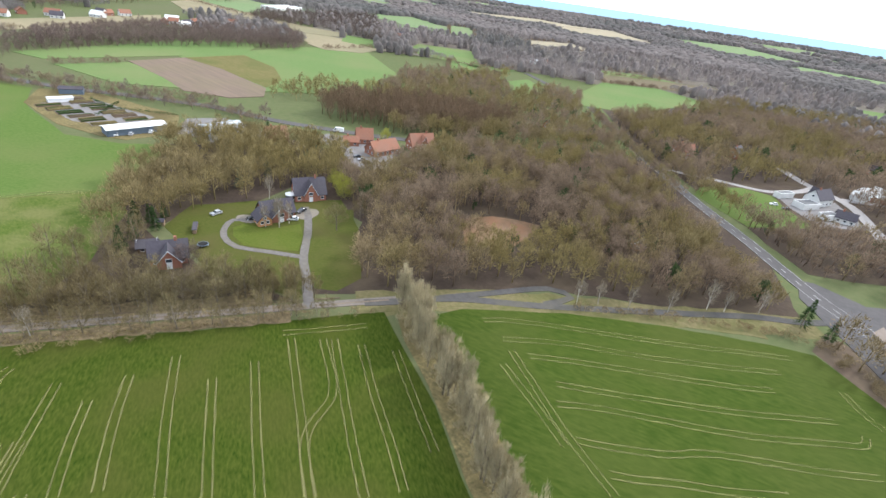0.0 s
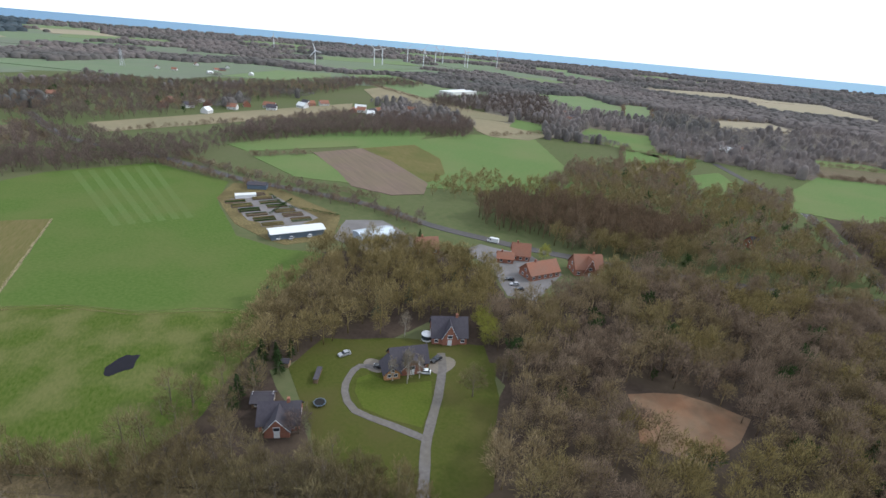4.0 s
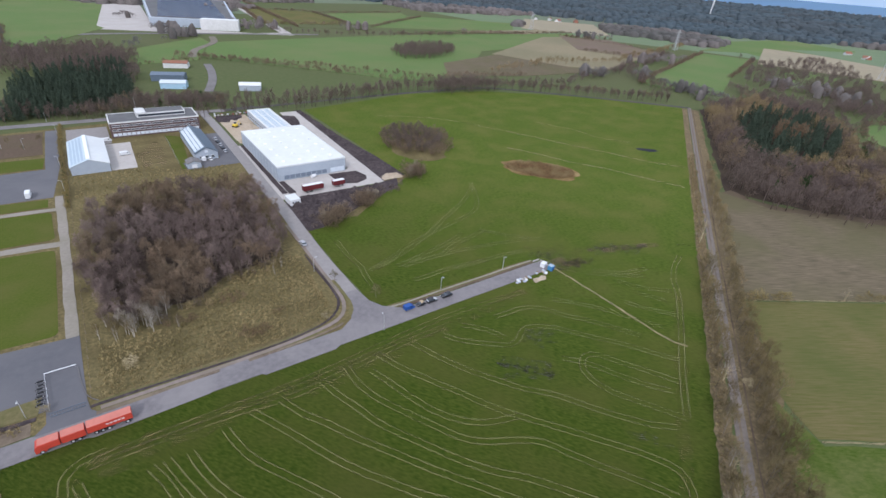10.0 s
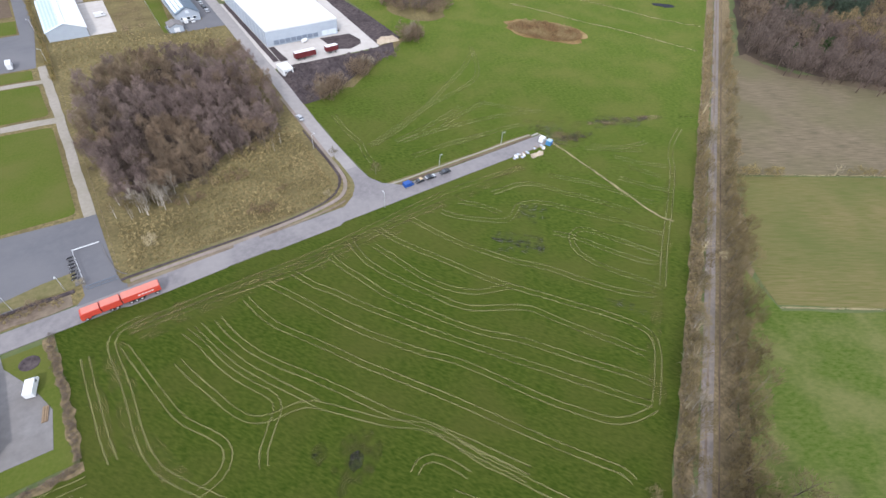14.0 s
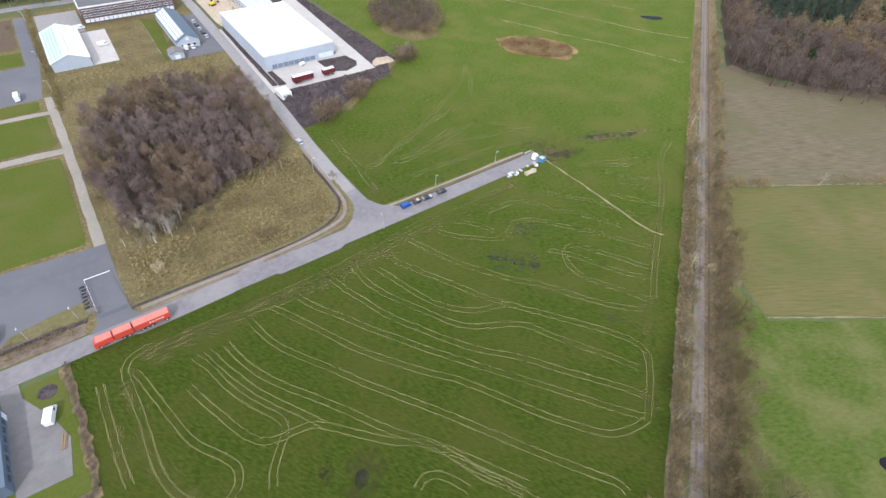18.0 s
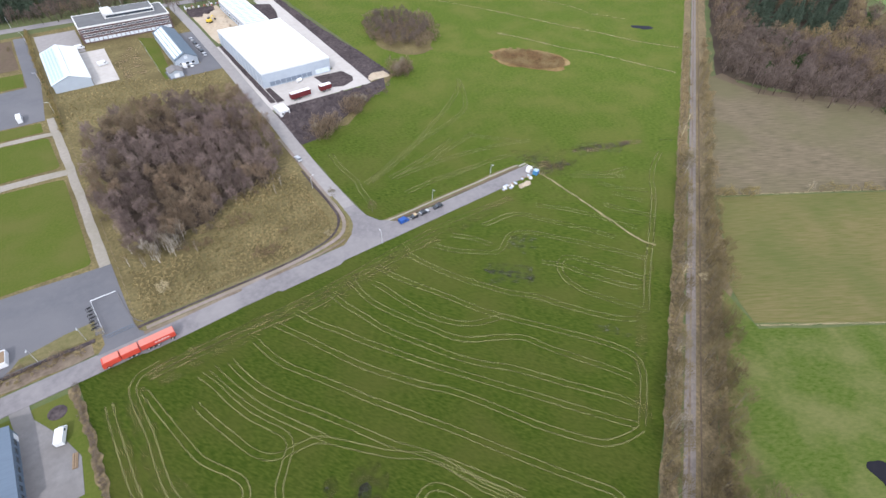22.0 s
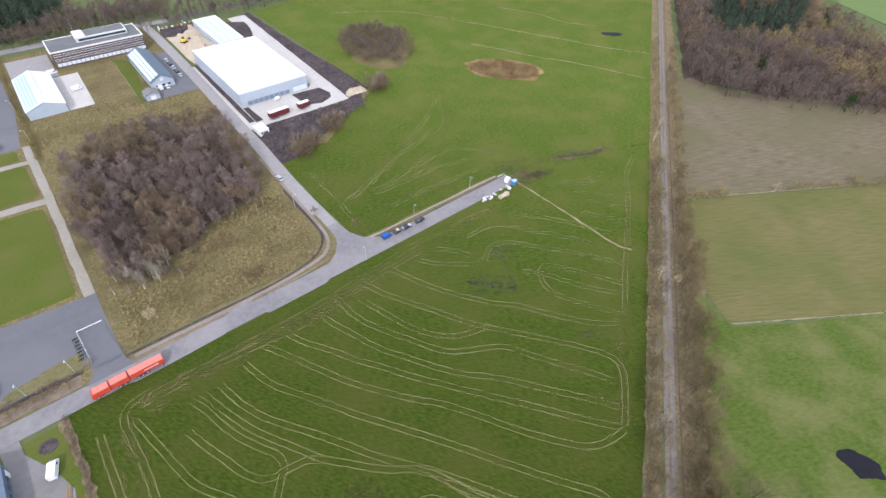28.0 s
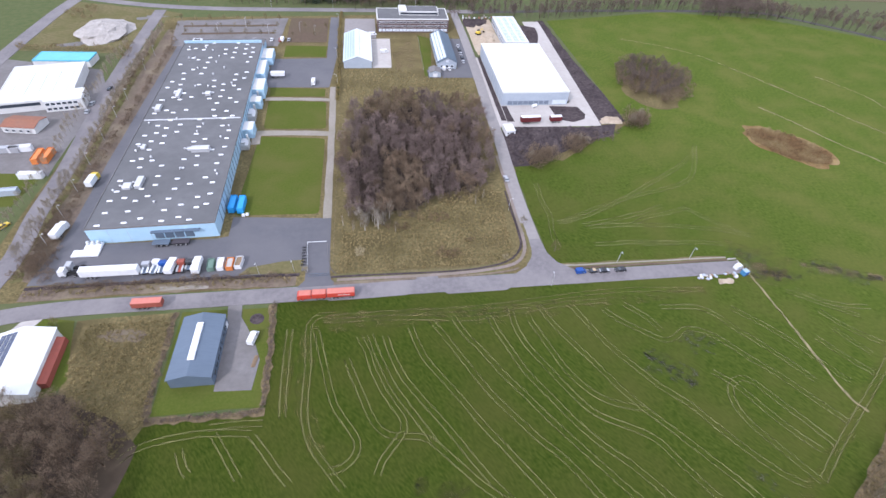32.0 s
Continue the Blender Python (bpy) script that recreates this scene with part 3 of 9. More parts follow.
# ---- trees ----
def tree_shape(seed, high, spread, low, twigs, wide, long, limbs, upward=0.6, trunk=0.26, kind="round", clumps=10):
    """Arrays of a tree: the trunk with its limbs, and a crown of many thin twigs with gaps between them."""
    rng = np.random.default_rng(seed)
    wood = Shape()
    lean = rng.uniform(-0.35, 0.35, 2)
    top = (lean[0] * 1.5, lean[1] * 1.5, high * 0.86)
    fork = (lean[0], lean[1], high * 0.45)
    wood.tube((0, 0, -0.2), fork, trunk, trunk * 0.62, 5)
    wood.tube(fork, top, trunk * 0.62, 0.03, 4)
    mid, half = (low + high) / 2, (high - low) / 2
    tips = []
    for i in range(limbs):
        a = 2.4 * i + rng.uniform(-0.4, 0.4)
        z0 = low * 0.75 + (high * 0.72 - low * 0.75) * i / max(limbs - 1, 1)
        z1 = min(high * 0.97, z0 + rng.uniform(0.18, 0.34) * high)
        r = spread * rng.uniform(0.62, 0.95) * math.sqrt(max(0.08, 1 - ((z1 - mid) / half) ** 2 * 0.85))
        f = z0 / high
        p, q = (lean[0] * f, lean[1] * f, z0), (r * math.cos(a), r * math.sin(a), z1)
        m = tuple((u + v) / 2 + rng.uniform(-0.3, 0.3) for u, v in zip(p, q))
        wood.tube(p, m, trunk * 0.34, trunk * 0.2, 4)
        wood.tube(m, q, trunk * 0.2, 0.02, 3)
        tips += [m, q, q]
    n = twigs
    if kind == "cone":
        h = rng.uniform(0, 1, n) ** 0.8
        a = rng.uniform(0, 2 * np.pi, n)
        r = spread * (1 - h) * rng.uniform(0.35, 1.0, n) ** 0.5 + 0.05
        base = np.stack([r * np.cos(a) * 0.5, r * np.sin(a) * 0.5, low + (high - low) * h], 1)
        way = np.stack([np.cos(a), np.sin(a), rng.uniform(-0.5, 0.15, n)], 1)
        size = (r * 0.9 + 0.5)[:, None]
    else:
        tuft = rng.normal(0, 1, (max(6, clumps), 3))
        tuft /= np.linalg.norm(tuft, axis=1)[:, None]
        tuft[:, 2] = np.abs(tuft[:, 2]) * 1.1 - 0.35
        tuft = tuft * rng.uniform(0.55, 0.86, (len(tuft), 1)) * np.array([spread, spread, half]) + [0, 0, mid]
        pick = np.concatenate([np.array(tips), tuft]) if tips else tuft
        pick = pick[rng.integers(0, len(pick), n)]
        ball = rng.normal(0, 1, (n, 3))
        ball /= np.linalg.norm(ball, axis=1)[:, None]
        shell = ball * rng.uniform(0.25, 0.92, (n, 1)) ** 0.6 * np.array([spread, spread, half]) + [0, 0, mid]
        base = np.where(rng.random((n, 1)) < 0.72, pick + rng.normal(0, 0.15 * spread, (n, 3)), shell)
        base[:, 2] = np.clip(base[:, 2], low * 0.8, high)
        way = base - np.array([0, 0, low + half * 0.35])
        way /= np.linalg.norm(way, axis=1)[:, None] + 1e-6
        way = way + np.array([0, 0, upward]) + rng.normal(0, 0.42, (n, 3))
        size = rng.uniform(0.55, 1.2, (n, 1)) * long
    way /= np.linalg.norm(way, axis=1)[:, None] + 1e-6
    side = np.cross(way, rng.normal(0, 1, (n, 3)))
    side /= np.linalg.norm(side, axis=1)[:, None] + 1e-6
    w = side * wide * rng.uniform(0.6, 1.3, (n, 1))
    v = np.concatenate([base - w, base + w, base + way * size])
    f = np.stack([np.arange(n), np.arange(n) + n, np.arange(n) + 2 * n], 1)
    return wood, v, f


def array_mesh(name, v, f, material):
    me = bpy.data.meshes.new(name)
    me.vertices.add(len(v))
    me.vertices.foreach_set("co", np.asarray(v, np.float32).ravel())
    me.loops.add(f.size)
    me.loops.foreach_set("vertex_index", np.asarray(f, np.int32).ravel())
    me.polygons.add(len(f))
    me.polygons.foreach_set("loop_start", np.arange(0, f.size, 3, dtype=np.int32))
    me.polygons.foreach_set("loop_total", np.full(len(f), 3, np.int32))
    me.materials.append(material)
    me.update(calc_edges=True)
    return me


def flat(wood):
    """The trunk's faces as triangles in arrays."""
    tri = [(f[0], f[i], f[i + 1]) for f in wood.f for i in range(1, len(f) - 1)]
    return np.array(wood.v, float), np.array(tri, int)


def tree_kind(name, label, bark, twig, shapes, category="tree", crown_name="crown"):
    """Finished trees of one kind, to be copied; the originals stand at their first places."""
    made = []
    for wood, v, f in shapes:
        ob = thing(name, label, category)
        part("trunk", wood, bark, ob)
        part(crown_name, array_mesh("crown", v, f, twig), None, ob)
        made.append(ob)
    return made


def plant(kinds, places, seed, low=0.8, high=1.2, group=""):
    rng = random.Random(seed)
    used = PLANTED
    for x, y in places:
        k = rng.choice(kinds)
        s = rng.uniform(low, high)
        m = pose(x, y, 0, rng.uniform(-2, 2), rng.uniform(-2, 2), rng.uniform(0, 360)) @ Matrix.Diagonal((s * rng.uniform(0.9, 1.1), s * rng.uniform(0.9, 1.1), s, 1))
        if k.name in used:
            ob = copy_thing(k, pose(0, 0, 0))
        else:
            ob = k
            used.add(k.name)
        ob.matrix_basis = m
        if group:
            ob["group"] = group


PLANTED = set()


def woodland(name, places, shapes, material, label, seed, low=0.75, high=1.25, trunks=True):
    """Many trees that nobody could count, as one mesh of real twigs and trunks."""
    rng = np.random.default_rng(seed)
    if not places:
        return
    packs = []
    for wood, v, f in shapes:
        if trunks:
            wv, wf = flat(wood)
            packs.append((np.concatenate([v, wv]), np.concatenate([f, wf + len(v)])))
        else:
            packs.append((v, f))
    vs, fs, k = [], [], 0
    pick = rng.integers(0, len(packs), len(places))
    for (x, y), i in zip(places, pick):
        v, f = packs[i]
        a, s = rng.uniform(0, 2 * np.pi), rng.uniform(low, high)
        c, t = math.cos(a) * s * rng.uniform(0.9, 1.1), math.sin(a) * s
        vs.append(np.stack([v[:, 0] * c - v[:, 1] * t + x, v[:, 0] * t + v[:, 1] * c + y, v[:, 2] * s], 1))
        fs.append(f + k)
        k += len(v)
    return tagged(new(name, array_mesh(name, np.concatenate(vs), np.concatenate(fs), material)), label, "woodland", "", "stuff")


def canopy_shape(seed, high, spread, sides=9):
    """The closed, lumpy top of a far tree: uneven rings of boughs that narrow upwards."""
    rng = np.random.default_rng(seed)
    v, f = [], []
    for k, (h, w) in enumerate(((0.02, 1.0), (0.55, 1.0), (0.8, 0.78), (0.95, 0.42))):
        for i in range(sides):
            a = 2 * math.pi * (i + 0.5 * (k % 2)) / sides
            r = spread * w * rng.uniform(0.72, 1.2)
            v.append((r * math.cos(a), r * math.sin(a), high * (h + (rng.uniform(-0.06, 0.06) if k else 0))))
    v.append((0, 0, high))
    for k in range(3):
        for i in range(sides):
            p, q = k * sides + i, k * sides + (i + 1) % sides
            f += [(p, q, p + sides), (q, q + sides, p + sides)]
    f += [(3 * sides + i, 3 * sides + (i + 1) % sides, 4 * sides) for i in range(sides)]
    return Shape(), np.array(v), np.array(f)


OAK = [tree_shape(s, 12, 4.7, 3.0, 1500, 0.05, 1.2, 10, 0.3, clumps=16) for s in (1, 2, 3)]
SLIM = [tree_shape(s, 9.8, 2.35, 3.4, 1000, 0.05, 0.75, 7, 0.2, 0.13, clumps=9) for s in (4, 5, 6, 17)]
POPLAR = [tree_shape(s, 14, 2.3, 0.6, 1100, 0.05, 1.7, 12, 1.4, 0.2) for s in (7, 8, 9)]
BIRCHES = [tree_shape(s, 10, 2.0, 2.6, 600, 0.04, 1.2, 8, 0.6, 0.16) for s in (10, 11)]
FIR = [tree_shape(s, 12, 2.7, 0.8, 420, 0.16, 1.5, 0, kind="cone", trunk=0.2) for s in (15, 16)]
WOOD_OAK = [tree_shape(s, 12, 3.9, 3.4, 900, 0.075, 1.15, 7, 0.3, 0.22, clumps=15) for s in (21, 22, 23, 24)]
WOOD_MID = [tree_shape(s, 12, 4.0, 2.6, 420, 0.12, 1.3, 4, 0.3, 0.24, clumps=12) for s in (61, 62, 63)]
WOOD_SLIM = [tree_shape(s, 15, 2.5, 4.0, 460, 0.075, 1.4, 6, 0.6, 0.2) for s in (25, 26, 27)]
THICKET = [tree_shape(s, 4.0, 2.3, 0.1, 230, 0.06, 1.1, 3, 0.5, 0.06) for s in (28, 29)]
FAR_TREE = [tree_shape(s, 11, 5.2, 1.0, 150, 0.24, 1.7, 0, 0.3, 0.3, clumps=14) for s in (31, 32, 33)]
FAR_FIR = [canopy_shape(s, 14, 4.2) for s in (34, 39)]
FARTHEST = [canopy_shape(s, 11, 11.0) for s in (35, 36, 37, 40)]

# ---- the land ----
ground = single("ground", Shape().slab([(-4900, -4900), (4900, -4900), (4900, 4900), (-4900, 4900)], -2.0, 0.0), PASTURE, "wide flat farmland of dull green pasture and dry grass", "ground", "structure")

ringp = Shape()
ringp.add([(r * math.cos(2 * math.pi * i / 64), r * math.sin(2 * math.pi * i / 64), 0.12) for r in (1050, 4880) for i in range(64)], [(i, i + 64, (i + 1) % 64 + 64, (i + 1) % 64) for i in range(64)])
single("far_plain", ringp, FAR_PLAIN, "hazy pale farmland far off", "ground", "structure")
TRACK_A, TRACK_B = (10.0, -49.5), (480.0, 256.5)


def off_track(x, side):
    """A place beside the straight farm track, side metres to its north-west."""
    f = (x - TRACK_A[0]) / (TRACK_B[0] - TRACK_A[0])
    return (x - side * 0.546, TRACK_A[1] + f * (TRACK_B[1] - TRACK_A[1]) + side * 0.838)


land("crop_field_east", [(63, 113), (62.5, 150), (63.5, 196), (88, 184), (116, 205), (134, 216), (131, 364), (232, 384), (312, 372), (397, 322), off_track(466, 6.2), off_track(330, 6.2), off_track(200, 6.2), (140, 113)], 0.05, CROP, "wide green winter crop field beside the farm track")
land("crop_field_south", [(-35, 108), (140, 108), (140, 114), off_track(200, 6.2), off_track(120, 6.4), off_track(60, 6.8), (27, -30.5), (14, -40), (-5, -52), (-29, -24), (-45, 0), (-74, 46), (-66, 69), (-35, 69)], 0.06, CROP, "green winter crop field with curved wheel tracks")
land("crop_field_west", [(-26, -64), (-56, -76), (-88, -83), (-120, -88), (-133, -88), (-144, -71), (-165, 20), (-124, 70), (-90, 44), (-56, -4), (-38, -30), (-18, -56)], 0.05, CROP2, "fresh green crop field beyond the poplar hedge")
land("stubble_field", [(187.8, 55.4), (201.5, 69.4), (226, 85.8), off_track(283, -7), (291, 91), (337, 41), (361, -8), (342, -19), (300, -11), (262, 10.5), (222.5, 34.2), (203.4, 45.4)], 0.05, STUBBLE, "brown stubble field in front of the wood")
land("cover_crop_field", [off_track(140, -12), (162, 35.5), (180, 48.5), (187, 53.8), (203, 44.4), (222, 33.2), (262, 9), (300, -13), (279, -53), (266, -69), (186, -21), (138, 11)], 0.06, OLIVE, "olive-brown field of thin cover crop")
land("meadow_south", [(137, 9), (186, -22), (170, -39), (147, -53), (117, -82), (100, -68), (92, -52), (84, -38), (80, -16), off_track(100, -10), off_track(138, -10)], 0.05, MEADOW, "bright green meadow with a dark pond")
land("meadow_north", [(186, -22), (266, -69), (300, -20), (340, -30), (358, -99), (344, -159), (270, -171), (240, -143), (186, -119), (158, -123), (139, -135), (117, -82), (147, -53), (170, -39)], 0.07, MEADOW2, "striped green meadow sloping to the main road")
# distant fields
land("far_field", [(651, -716), (684, -826), (582, -781), (455, -709), (370, -681), (297, -672), (291, -625), (352, -605), (482, -643), (530, -614)], 0.56, TAN, "pale olive hillside field above the hamlet")
land("far_field", [(283, -518), (271, -588), (207, -574), (209, -519), (247, -496)], 0.57, TAN, "pale tan field below the hillside")
land("far_field", [(299, -663), (247, -652), (217, -575), (271, -588)], 0.58, FIELD_GREEN, "small green field below the hillside")
land("far_field", [(474, 553), (715, 696), (772, 693), (702, 471), (556, 417), (515, 453)], 0.3, TAN, "distant tan ploughed field")
land("far_field", [(361, 509), (480, 548), (515, 453), (532, 412), (412, 418), (320, 440)], 0.31, STUBBLE, "distant brown field beside the tan one")
land("far_field", [(772, 693), (845, 643), (784, 481), (708, 474)], 0.25, PLOUGH, "distant purple-brown field")
land("far_field", [(1176, 597), (1457, 587), (1427, 425), (1194, 371), (1006, 441), (1055, 508)], 0.33, FIELD_GREEN, "distant green field before the forest edge")
land("far_field", [(877, 341), (905, 271), (721, 238), (711, 262)], 0.33, FIELD_GREEN, "small distant green field among trees")
land("far_field", [(525, 347), (900, 488), (940, 415), (700, 330), (563, 269)], 0.25, FIELD_GREEN, "distant green field")
land("far_field", [(136, 694), (424, 740), (837, 736), (743, 623), (475, 577), (320, 414), (259, 440), (108, 593)], 0.2, FIELD_GREEN, "distant broad green field")
land("far_field", [(24, 632), (134, 735), (136, 694), (100, 578), (20, 560)], 0.2, FIELD_GREEN, "distant green field by the sheds")
land("far_field", [(-140, 880), (-84, 1213), (-24, 1232), (58, 1132), (51, 843), (-66, 790)], 0.3, FIELD_GREEN, "distant green field")
land("far_field", [(300, 830), (330, 1250), (700, 1300), (760, 900), (600, 760)], 0.3, PASTURE, "distant dull pasture")
land("far_field", [(430, 830), (640, 1000), (820, 900), (700, 760)], 0.4, FIELD_GREEN, "distant green field")
land("far_field", [(589, 144), (780, 55), (789, 6), (616, -126), (471, -140), (449, -20), (528, 124)], 0.3, FIELD_GREEN, "distant green meadow on a low rise")
land("far_field", [(507, -30), (536, -140), (457, -136), (448, -29)], 0.4, STUBBLE, "distant brown field")
land("far_field", [(370, -236), (350, -448), (303, -452), (276, -385), (338, -234)], 0.3, FIELD_GREEN, "green field beyond the main road")
land("far_field", [(303, -275), (291, -323), (242, -307), (178, -274), (165, -250), (178, -231), (210, -226), (245, -247)], 0.35, PLOUGH, "reddish ploughed field beyond the main road")
land("far_field", [(319, -226), (299, -272), (205, -236), (252, -212)], 0.3, FIELD_GREEN, "green field beside the main road")
land("far_field", [(299, -324), (271, -485), (221, -550), (60, -330), (130, -300), (175, -262)], 0.32, FIELD_GREEN, "large green field beyond the wood")
land("far_field", [(291, -323), (272, -380), (220, -350), (186, -308), (180, -276), (242, -307)], 0.38, OLIVE, "olive strip between green and ploughed fields")
land("far_field", [(517, -188), (518, -547), (448, -469), (468, -176)], 0.3, TAN, "distant pale tan strip of field")
land("far_field", [(713, -801), (434, -672), (214, -586), (250, -500), (476, -679), (690, -860)], 0.35, TAN, "tan hillside field")
SOUTH_FIELDS = [[(-50, -436), (-50, -509), (-75, -619), (-147, -650), (-218, -575), (-155, -525), (-95, -440)], [(-76, -701), (-157, -738), (-261, -769), (-205, -664), (-147, -650), (-75, -619)], [(39, -480), (10, -538), (-20, -469), (12, -416)]]
land("far_field", SOUTH_FIELDS[0], 0.3, FIELD_GREEN, "green field beside the country road")
land("far_field", SOUTH_FIELDS[1], 0.31, STUBBLE, "brown field in the woods")
land("far_field", SOUTH_FIELDS[2], 0.3, FIELD_GREEN, "small green field before the country road")
land("far_field", [(-69, -743), (-129, -778), (-190, -747), (-157, -738), (-76, -701)], 0.3, FIELD_GREEN, "narrow green field in the woods")
land("far_field", [(114, -564), (34, -594), (45, -553), (95, -492)], 0.3, FIELD_GREEN, "green field among hedges")
land("far_field", [(91, -488), (49, -538), (46, -484), (75, -452)], 0.3, TAN, "small tan field among hedges")
land("far_field", [(-425, -797), (-483, -798), (-425, -677), (-400, -690)], 0.3, FIELD_GREEN, "green field at the edge of the far wood")
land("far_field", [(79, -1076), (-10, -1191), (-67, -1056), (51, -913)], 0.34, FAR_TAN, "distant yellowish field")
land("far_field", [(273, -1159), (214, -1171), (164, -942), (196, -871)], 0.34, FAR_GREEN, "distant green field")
land("far_field", [(70, -560), (180, -600), (200, -700), (120, -720)], 0.3, FIELD_GREEN, "green clearing among woods")
land("far_field", [(778, 715), (814, 505), (711, 468), (660, 560)], 0.42, PLOUGH, "distant purple-brown ploughed strip")
land("far_field", [(575, 775), (868, 795), (850, 765), (700, 730)], 0.44, TAN, "distant narrow tan strip")
land("far_field", [(290, 1115), (415, 1065), (405, 863), (256, 872)], 0.46, OLIVE, "distant olive field beside the far works")
land("far_field", [(431, 1042), (632, 1077), (561, 826), (419, 880)], 0.46, FIELD_GREEN, "distant bright green field")
land("far_field", [(-126, 2365), (80, 2244), (101, 1811), (-108, 2007)], 0.5, FAR_TAN, "distant orange-tan field")
land("far_field", [(940, 513), (1134, 558), (1246, 452), (1180, 400)], 0.48, FIELD_GREEN, "distant green field before the forest")
land("far_field", [(-69, 833), (20, 886), (36, 822), (-59, 640)], 0.46, FIELD_GREEN, "distant green field")
FAR_FIELDS = LAND[10:]
FOREST = [(473, 1936), (591, 1423), (923, 1260), (1153, 990), (1250, 700), (1343, 590), (1763, 420), (2100, 150), (2250, -250), (2400, -750), (4600, -1500), (4700, 900), (3600, 3600), (900, 4700), (300, 4700)]
rng_far = random.Random(77)
for i in range(70):
    a, d = radians(rng_far.uniform(-120, 128)), rng_far.uniform(900, 3300)
    cx, cy = d * math.cos(a), d * math.sin(a)
    if not any(inside(cx, cy, p) for p in LAND + [FOREST]):
        w, h, t = rng_far.uniform(60, 170) * (d / 1200) ** 0.6, rng_far.uniform(90, 260) * (d / 1200) ** 0.6, rng_far.uniform(0, 90)
        c, s = math.cos(radians(t)), math.sin(radians(t))
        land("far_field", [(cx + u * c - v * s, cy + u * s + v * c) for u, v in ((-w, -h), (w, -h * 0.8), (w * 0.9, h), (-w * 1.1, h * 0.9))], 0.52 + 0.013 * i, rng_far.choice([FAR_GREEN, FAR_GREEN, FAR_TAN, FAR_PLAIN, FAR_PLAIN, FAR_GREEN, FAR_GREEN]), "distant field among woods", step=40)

# plots round the works
def rounded(pts, r=2.6):
    """An outline with its corners cut round."""
    out = []
    for a, b, c in zip(pts[-1:] + pts[:-1], pts, pts[1:] + pts[:1]):
        p, q, s = Vector(a), Vector(b), Vector(c)
        u, v = q + (p - q).normalized() * r, q + (s - q).normalized() * r
        for t in (0.0, 0.25, 0.5, 0.75, 1.0):
            w = u * (1 - t) ** 2 + q * 2 * t * (1 - t) + v * t * t
            out.append((w.x, w.y))
    return out


land("works_ground", [(-136, 115), (60, 115), (62, 376), (-136, 366)], 0.03, ROUGH, "rough dry grass between the works", "ground", keep=True)
land("rough_plot", [(-17, 119.5), (46, 119.5), (52, 126), (54, 165), (55, 236), (54, 283), (-17, 283)], 0.06, ROUGH, "rough tawny grass plot beside the road", "ground")
land("rough_plot", [(-96, 106), (-67, 106.5), (-65.5, 69), (-70, 57), (-88, 72), (-93, 84)], 0.068, ROUGH, "tufted tawny grass plot between sheds", "ground")
land("lawn", rounded([(-57, 154), (-24, 153), (-24, 209), (-55, 212)]), 0.07, LAWN, "mown lawn beside the factory", "lawn", rag=0.2)
land("lawn", rounded([(-54, 219), (-24, 218), (-25, 245), (-55, 248)]), 0.07, LAWN, "mown lawn beside the factory", "lawn", rag=0.2)
land("lawn", [(-55, 252), (-26, 251), (-26, 260), (-56, 262)], 0.07, LAWN, "narrow mown lawn beside the yard", "lawn", rag=0.2)
land("lawn", [(-53, 302), (-28, 302), (-27, 318), (-53, 319)], 0.07, LAWN, "small lawn at the car park", "lawn", rag=0.2)
land("lawn", [(-65, 70.5), (-35.5, 70.5), (-36.5, 106), (-65, 106.5)], 0.07, LAWN, "grass round the blue-grey shed", "lawn", rag=0.4)
land("lawn", [(-122, 100), (-108, 108), (-97, 106), (-91, 84), (-96, 74), (-122, 74)], 0.07, LAWN, "grass round the solar barn", "lawn", rag=0.4)
land("lawn", [(35, 270), (40, 330), (32, 336), (31, 275)], 0.08, LAWN, "narrow lawn beside the grey house", "lawn", rag=0.3)
land("road_bank", [(-125, 126), (-127, 160), (-127.8, 189), (-131, 226), (-135, 268), (-138, 345), (-116, 345), (-112, 280), (-110, 190), (-110, 140), (-112, 121)], 0.07, BANK_BROWN, "brown leaf-strewn bank between road and factory", "verge", rag=1.0)
land("factory_yard", [(-118, 122), (-47, 121), (-27, 122), (-27, 117), (-18.5, 117), (-19, 150), (-57, 153), (-57, 142), (-61, 141), (-105, 141), (-107, 326), (-118, 326), (-117.5, 250), (-116.5, 190), (-115, 150)], 0.09, YARD, "grey asphalt yard round the factory", "yard", rag=0.2)
land("factory_yard", [(-59, 262.5), (-24, 261.5), (-21, 300), (-21, 368), (-27, 368), (-27, 300), (-59, 299)], 0.09, YARD, "grey asphalt yard behind the lawns", "yard", rag=0.2)
single("factory_entrance", Shape().slab([(-29.5, 114), (-27, 117), (-27, 121.5), (-18.6, 121.5), (-18, 117), (-15.5, 114)], -0.3, 0.208), YARD, "asphalt mouth of the factory entrance", "road", "structure")
land("verge", [(62, 177), (77, 177), (100, 187), (123, 200), (142, 214), (130, 222), (84, 197), (63, 202)], 0.045, ROUGH, "tawny rough strip between soil heaps and crop", "verge", rag=1.5, keep=False)
land("planting_bed", [(104.5, 322), (112, 320), (117.5, 337), (118.5, 350), (107, 356)], 0.17, DIRT, "dark soil bed behind the hall", "ground", rag=1.0)
land("car_park", [(-122, 318), (-58, 318), (-56, 366), (-128, 360)], 0.1, CONCRETE, "paved car park with bare young trees", "car park", rag=0.3)
land("barn_yard", [(0.5, 286), (12, 286), (13, 330), (0.5, 330)], 0.1, PAVING, "pale concrete yard beside the barn", "yard", rag=0.1)
land("office_yard", [(-17, 331), (4, 331), (4, 366), (-17, 366)], 0.1, SIDE_ROAD, "pale paved parking beside the office", "yard", rag=0.2)
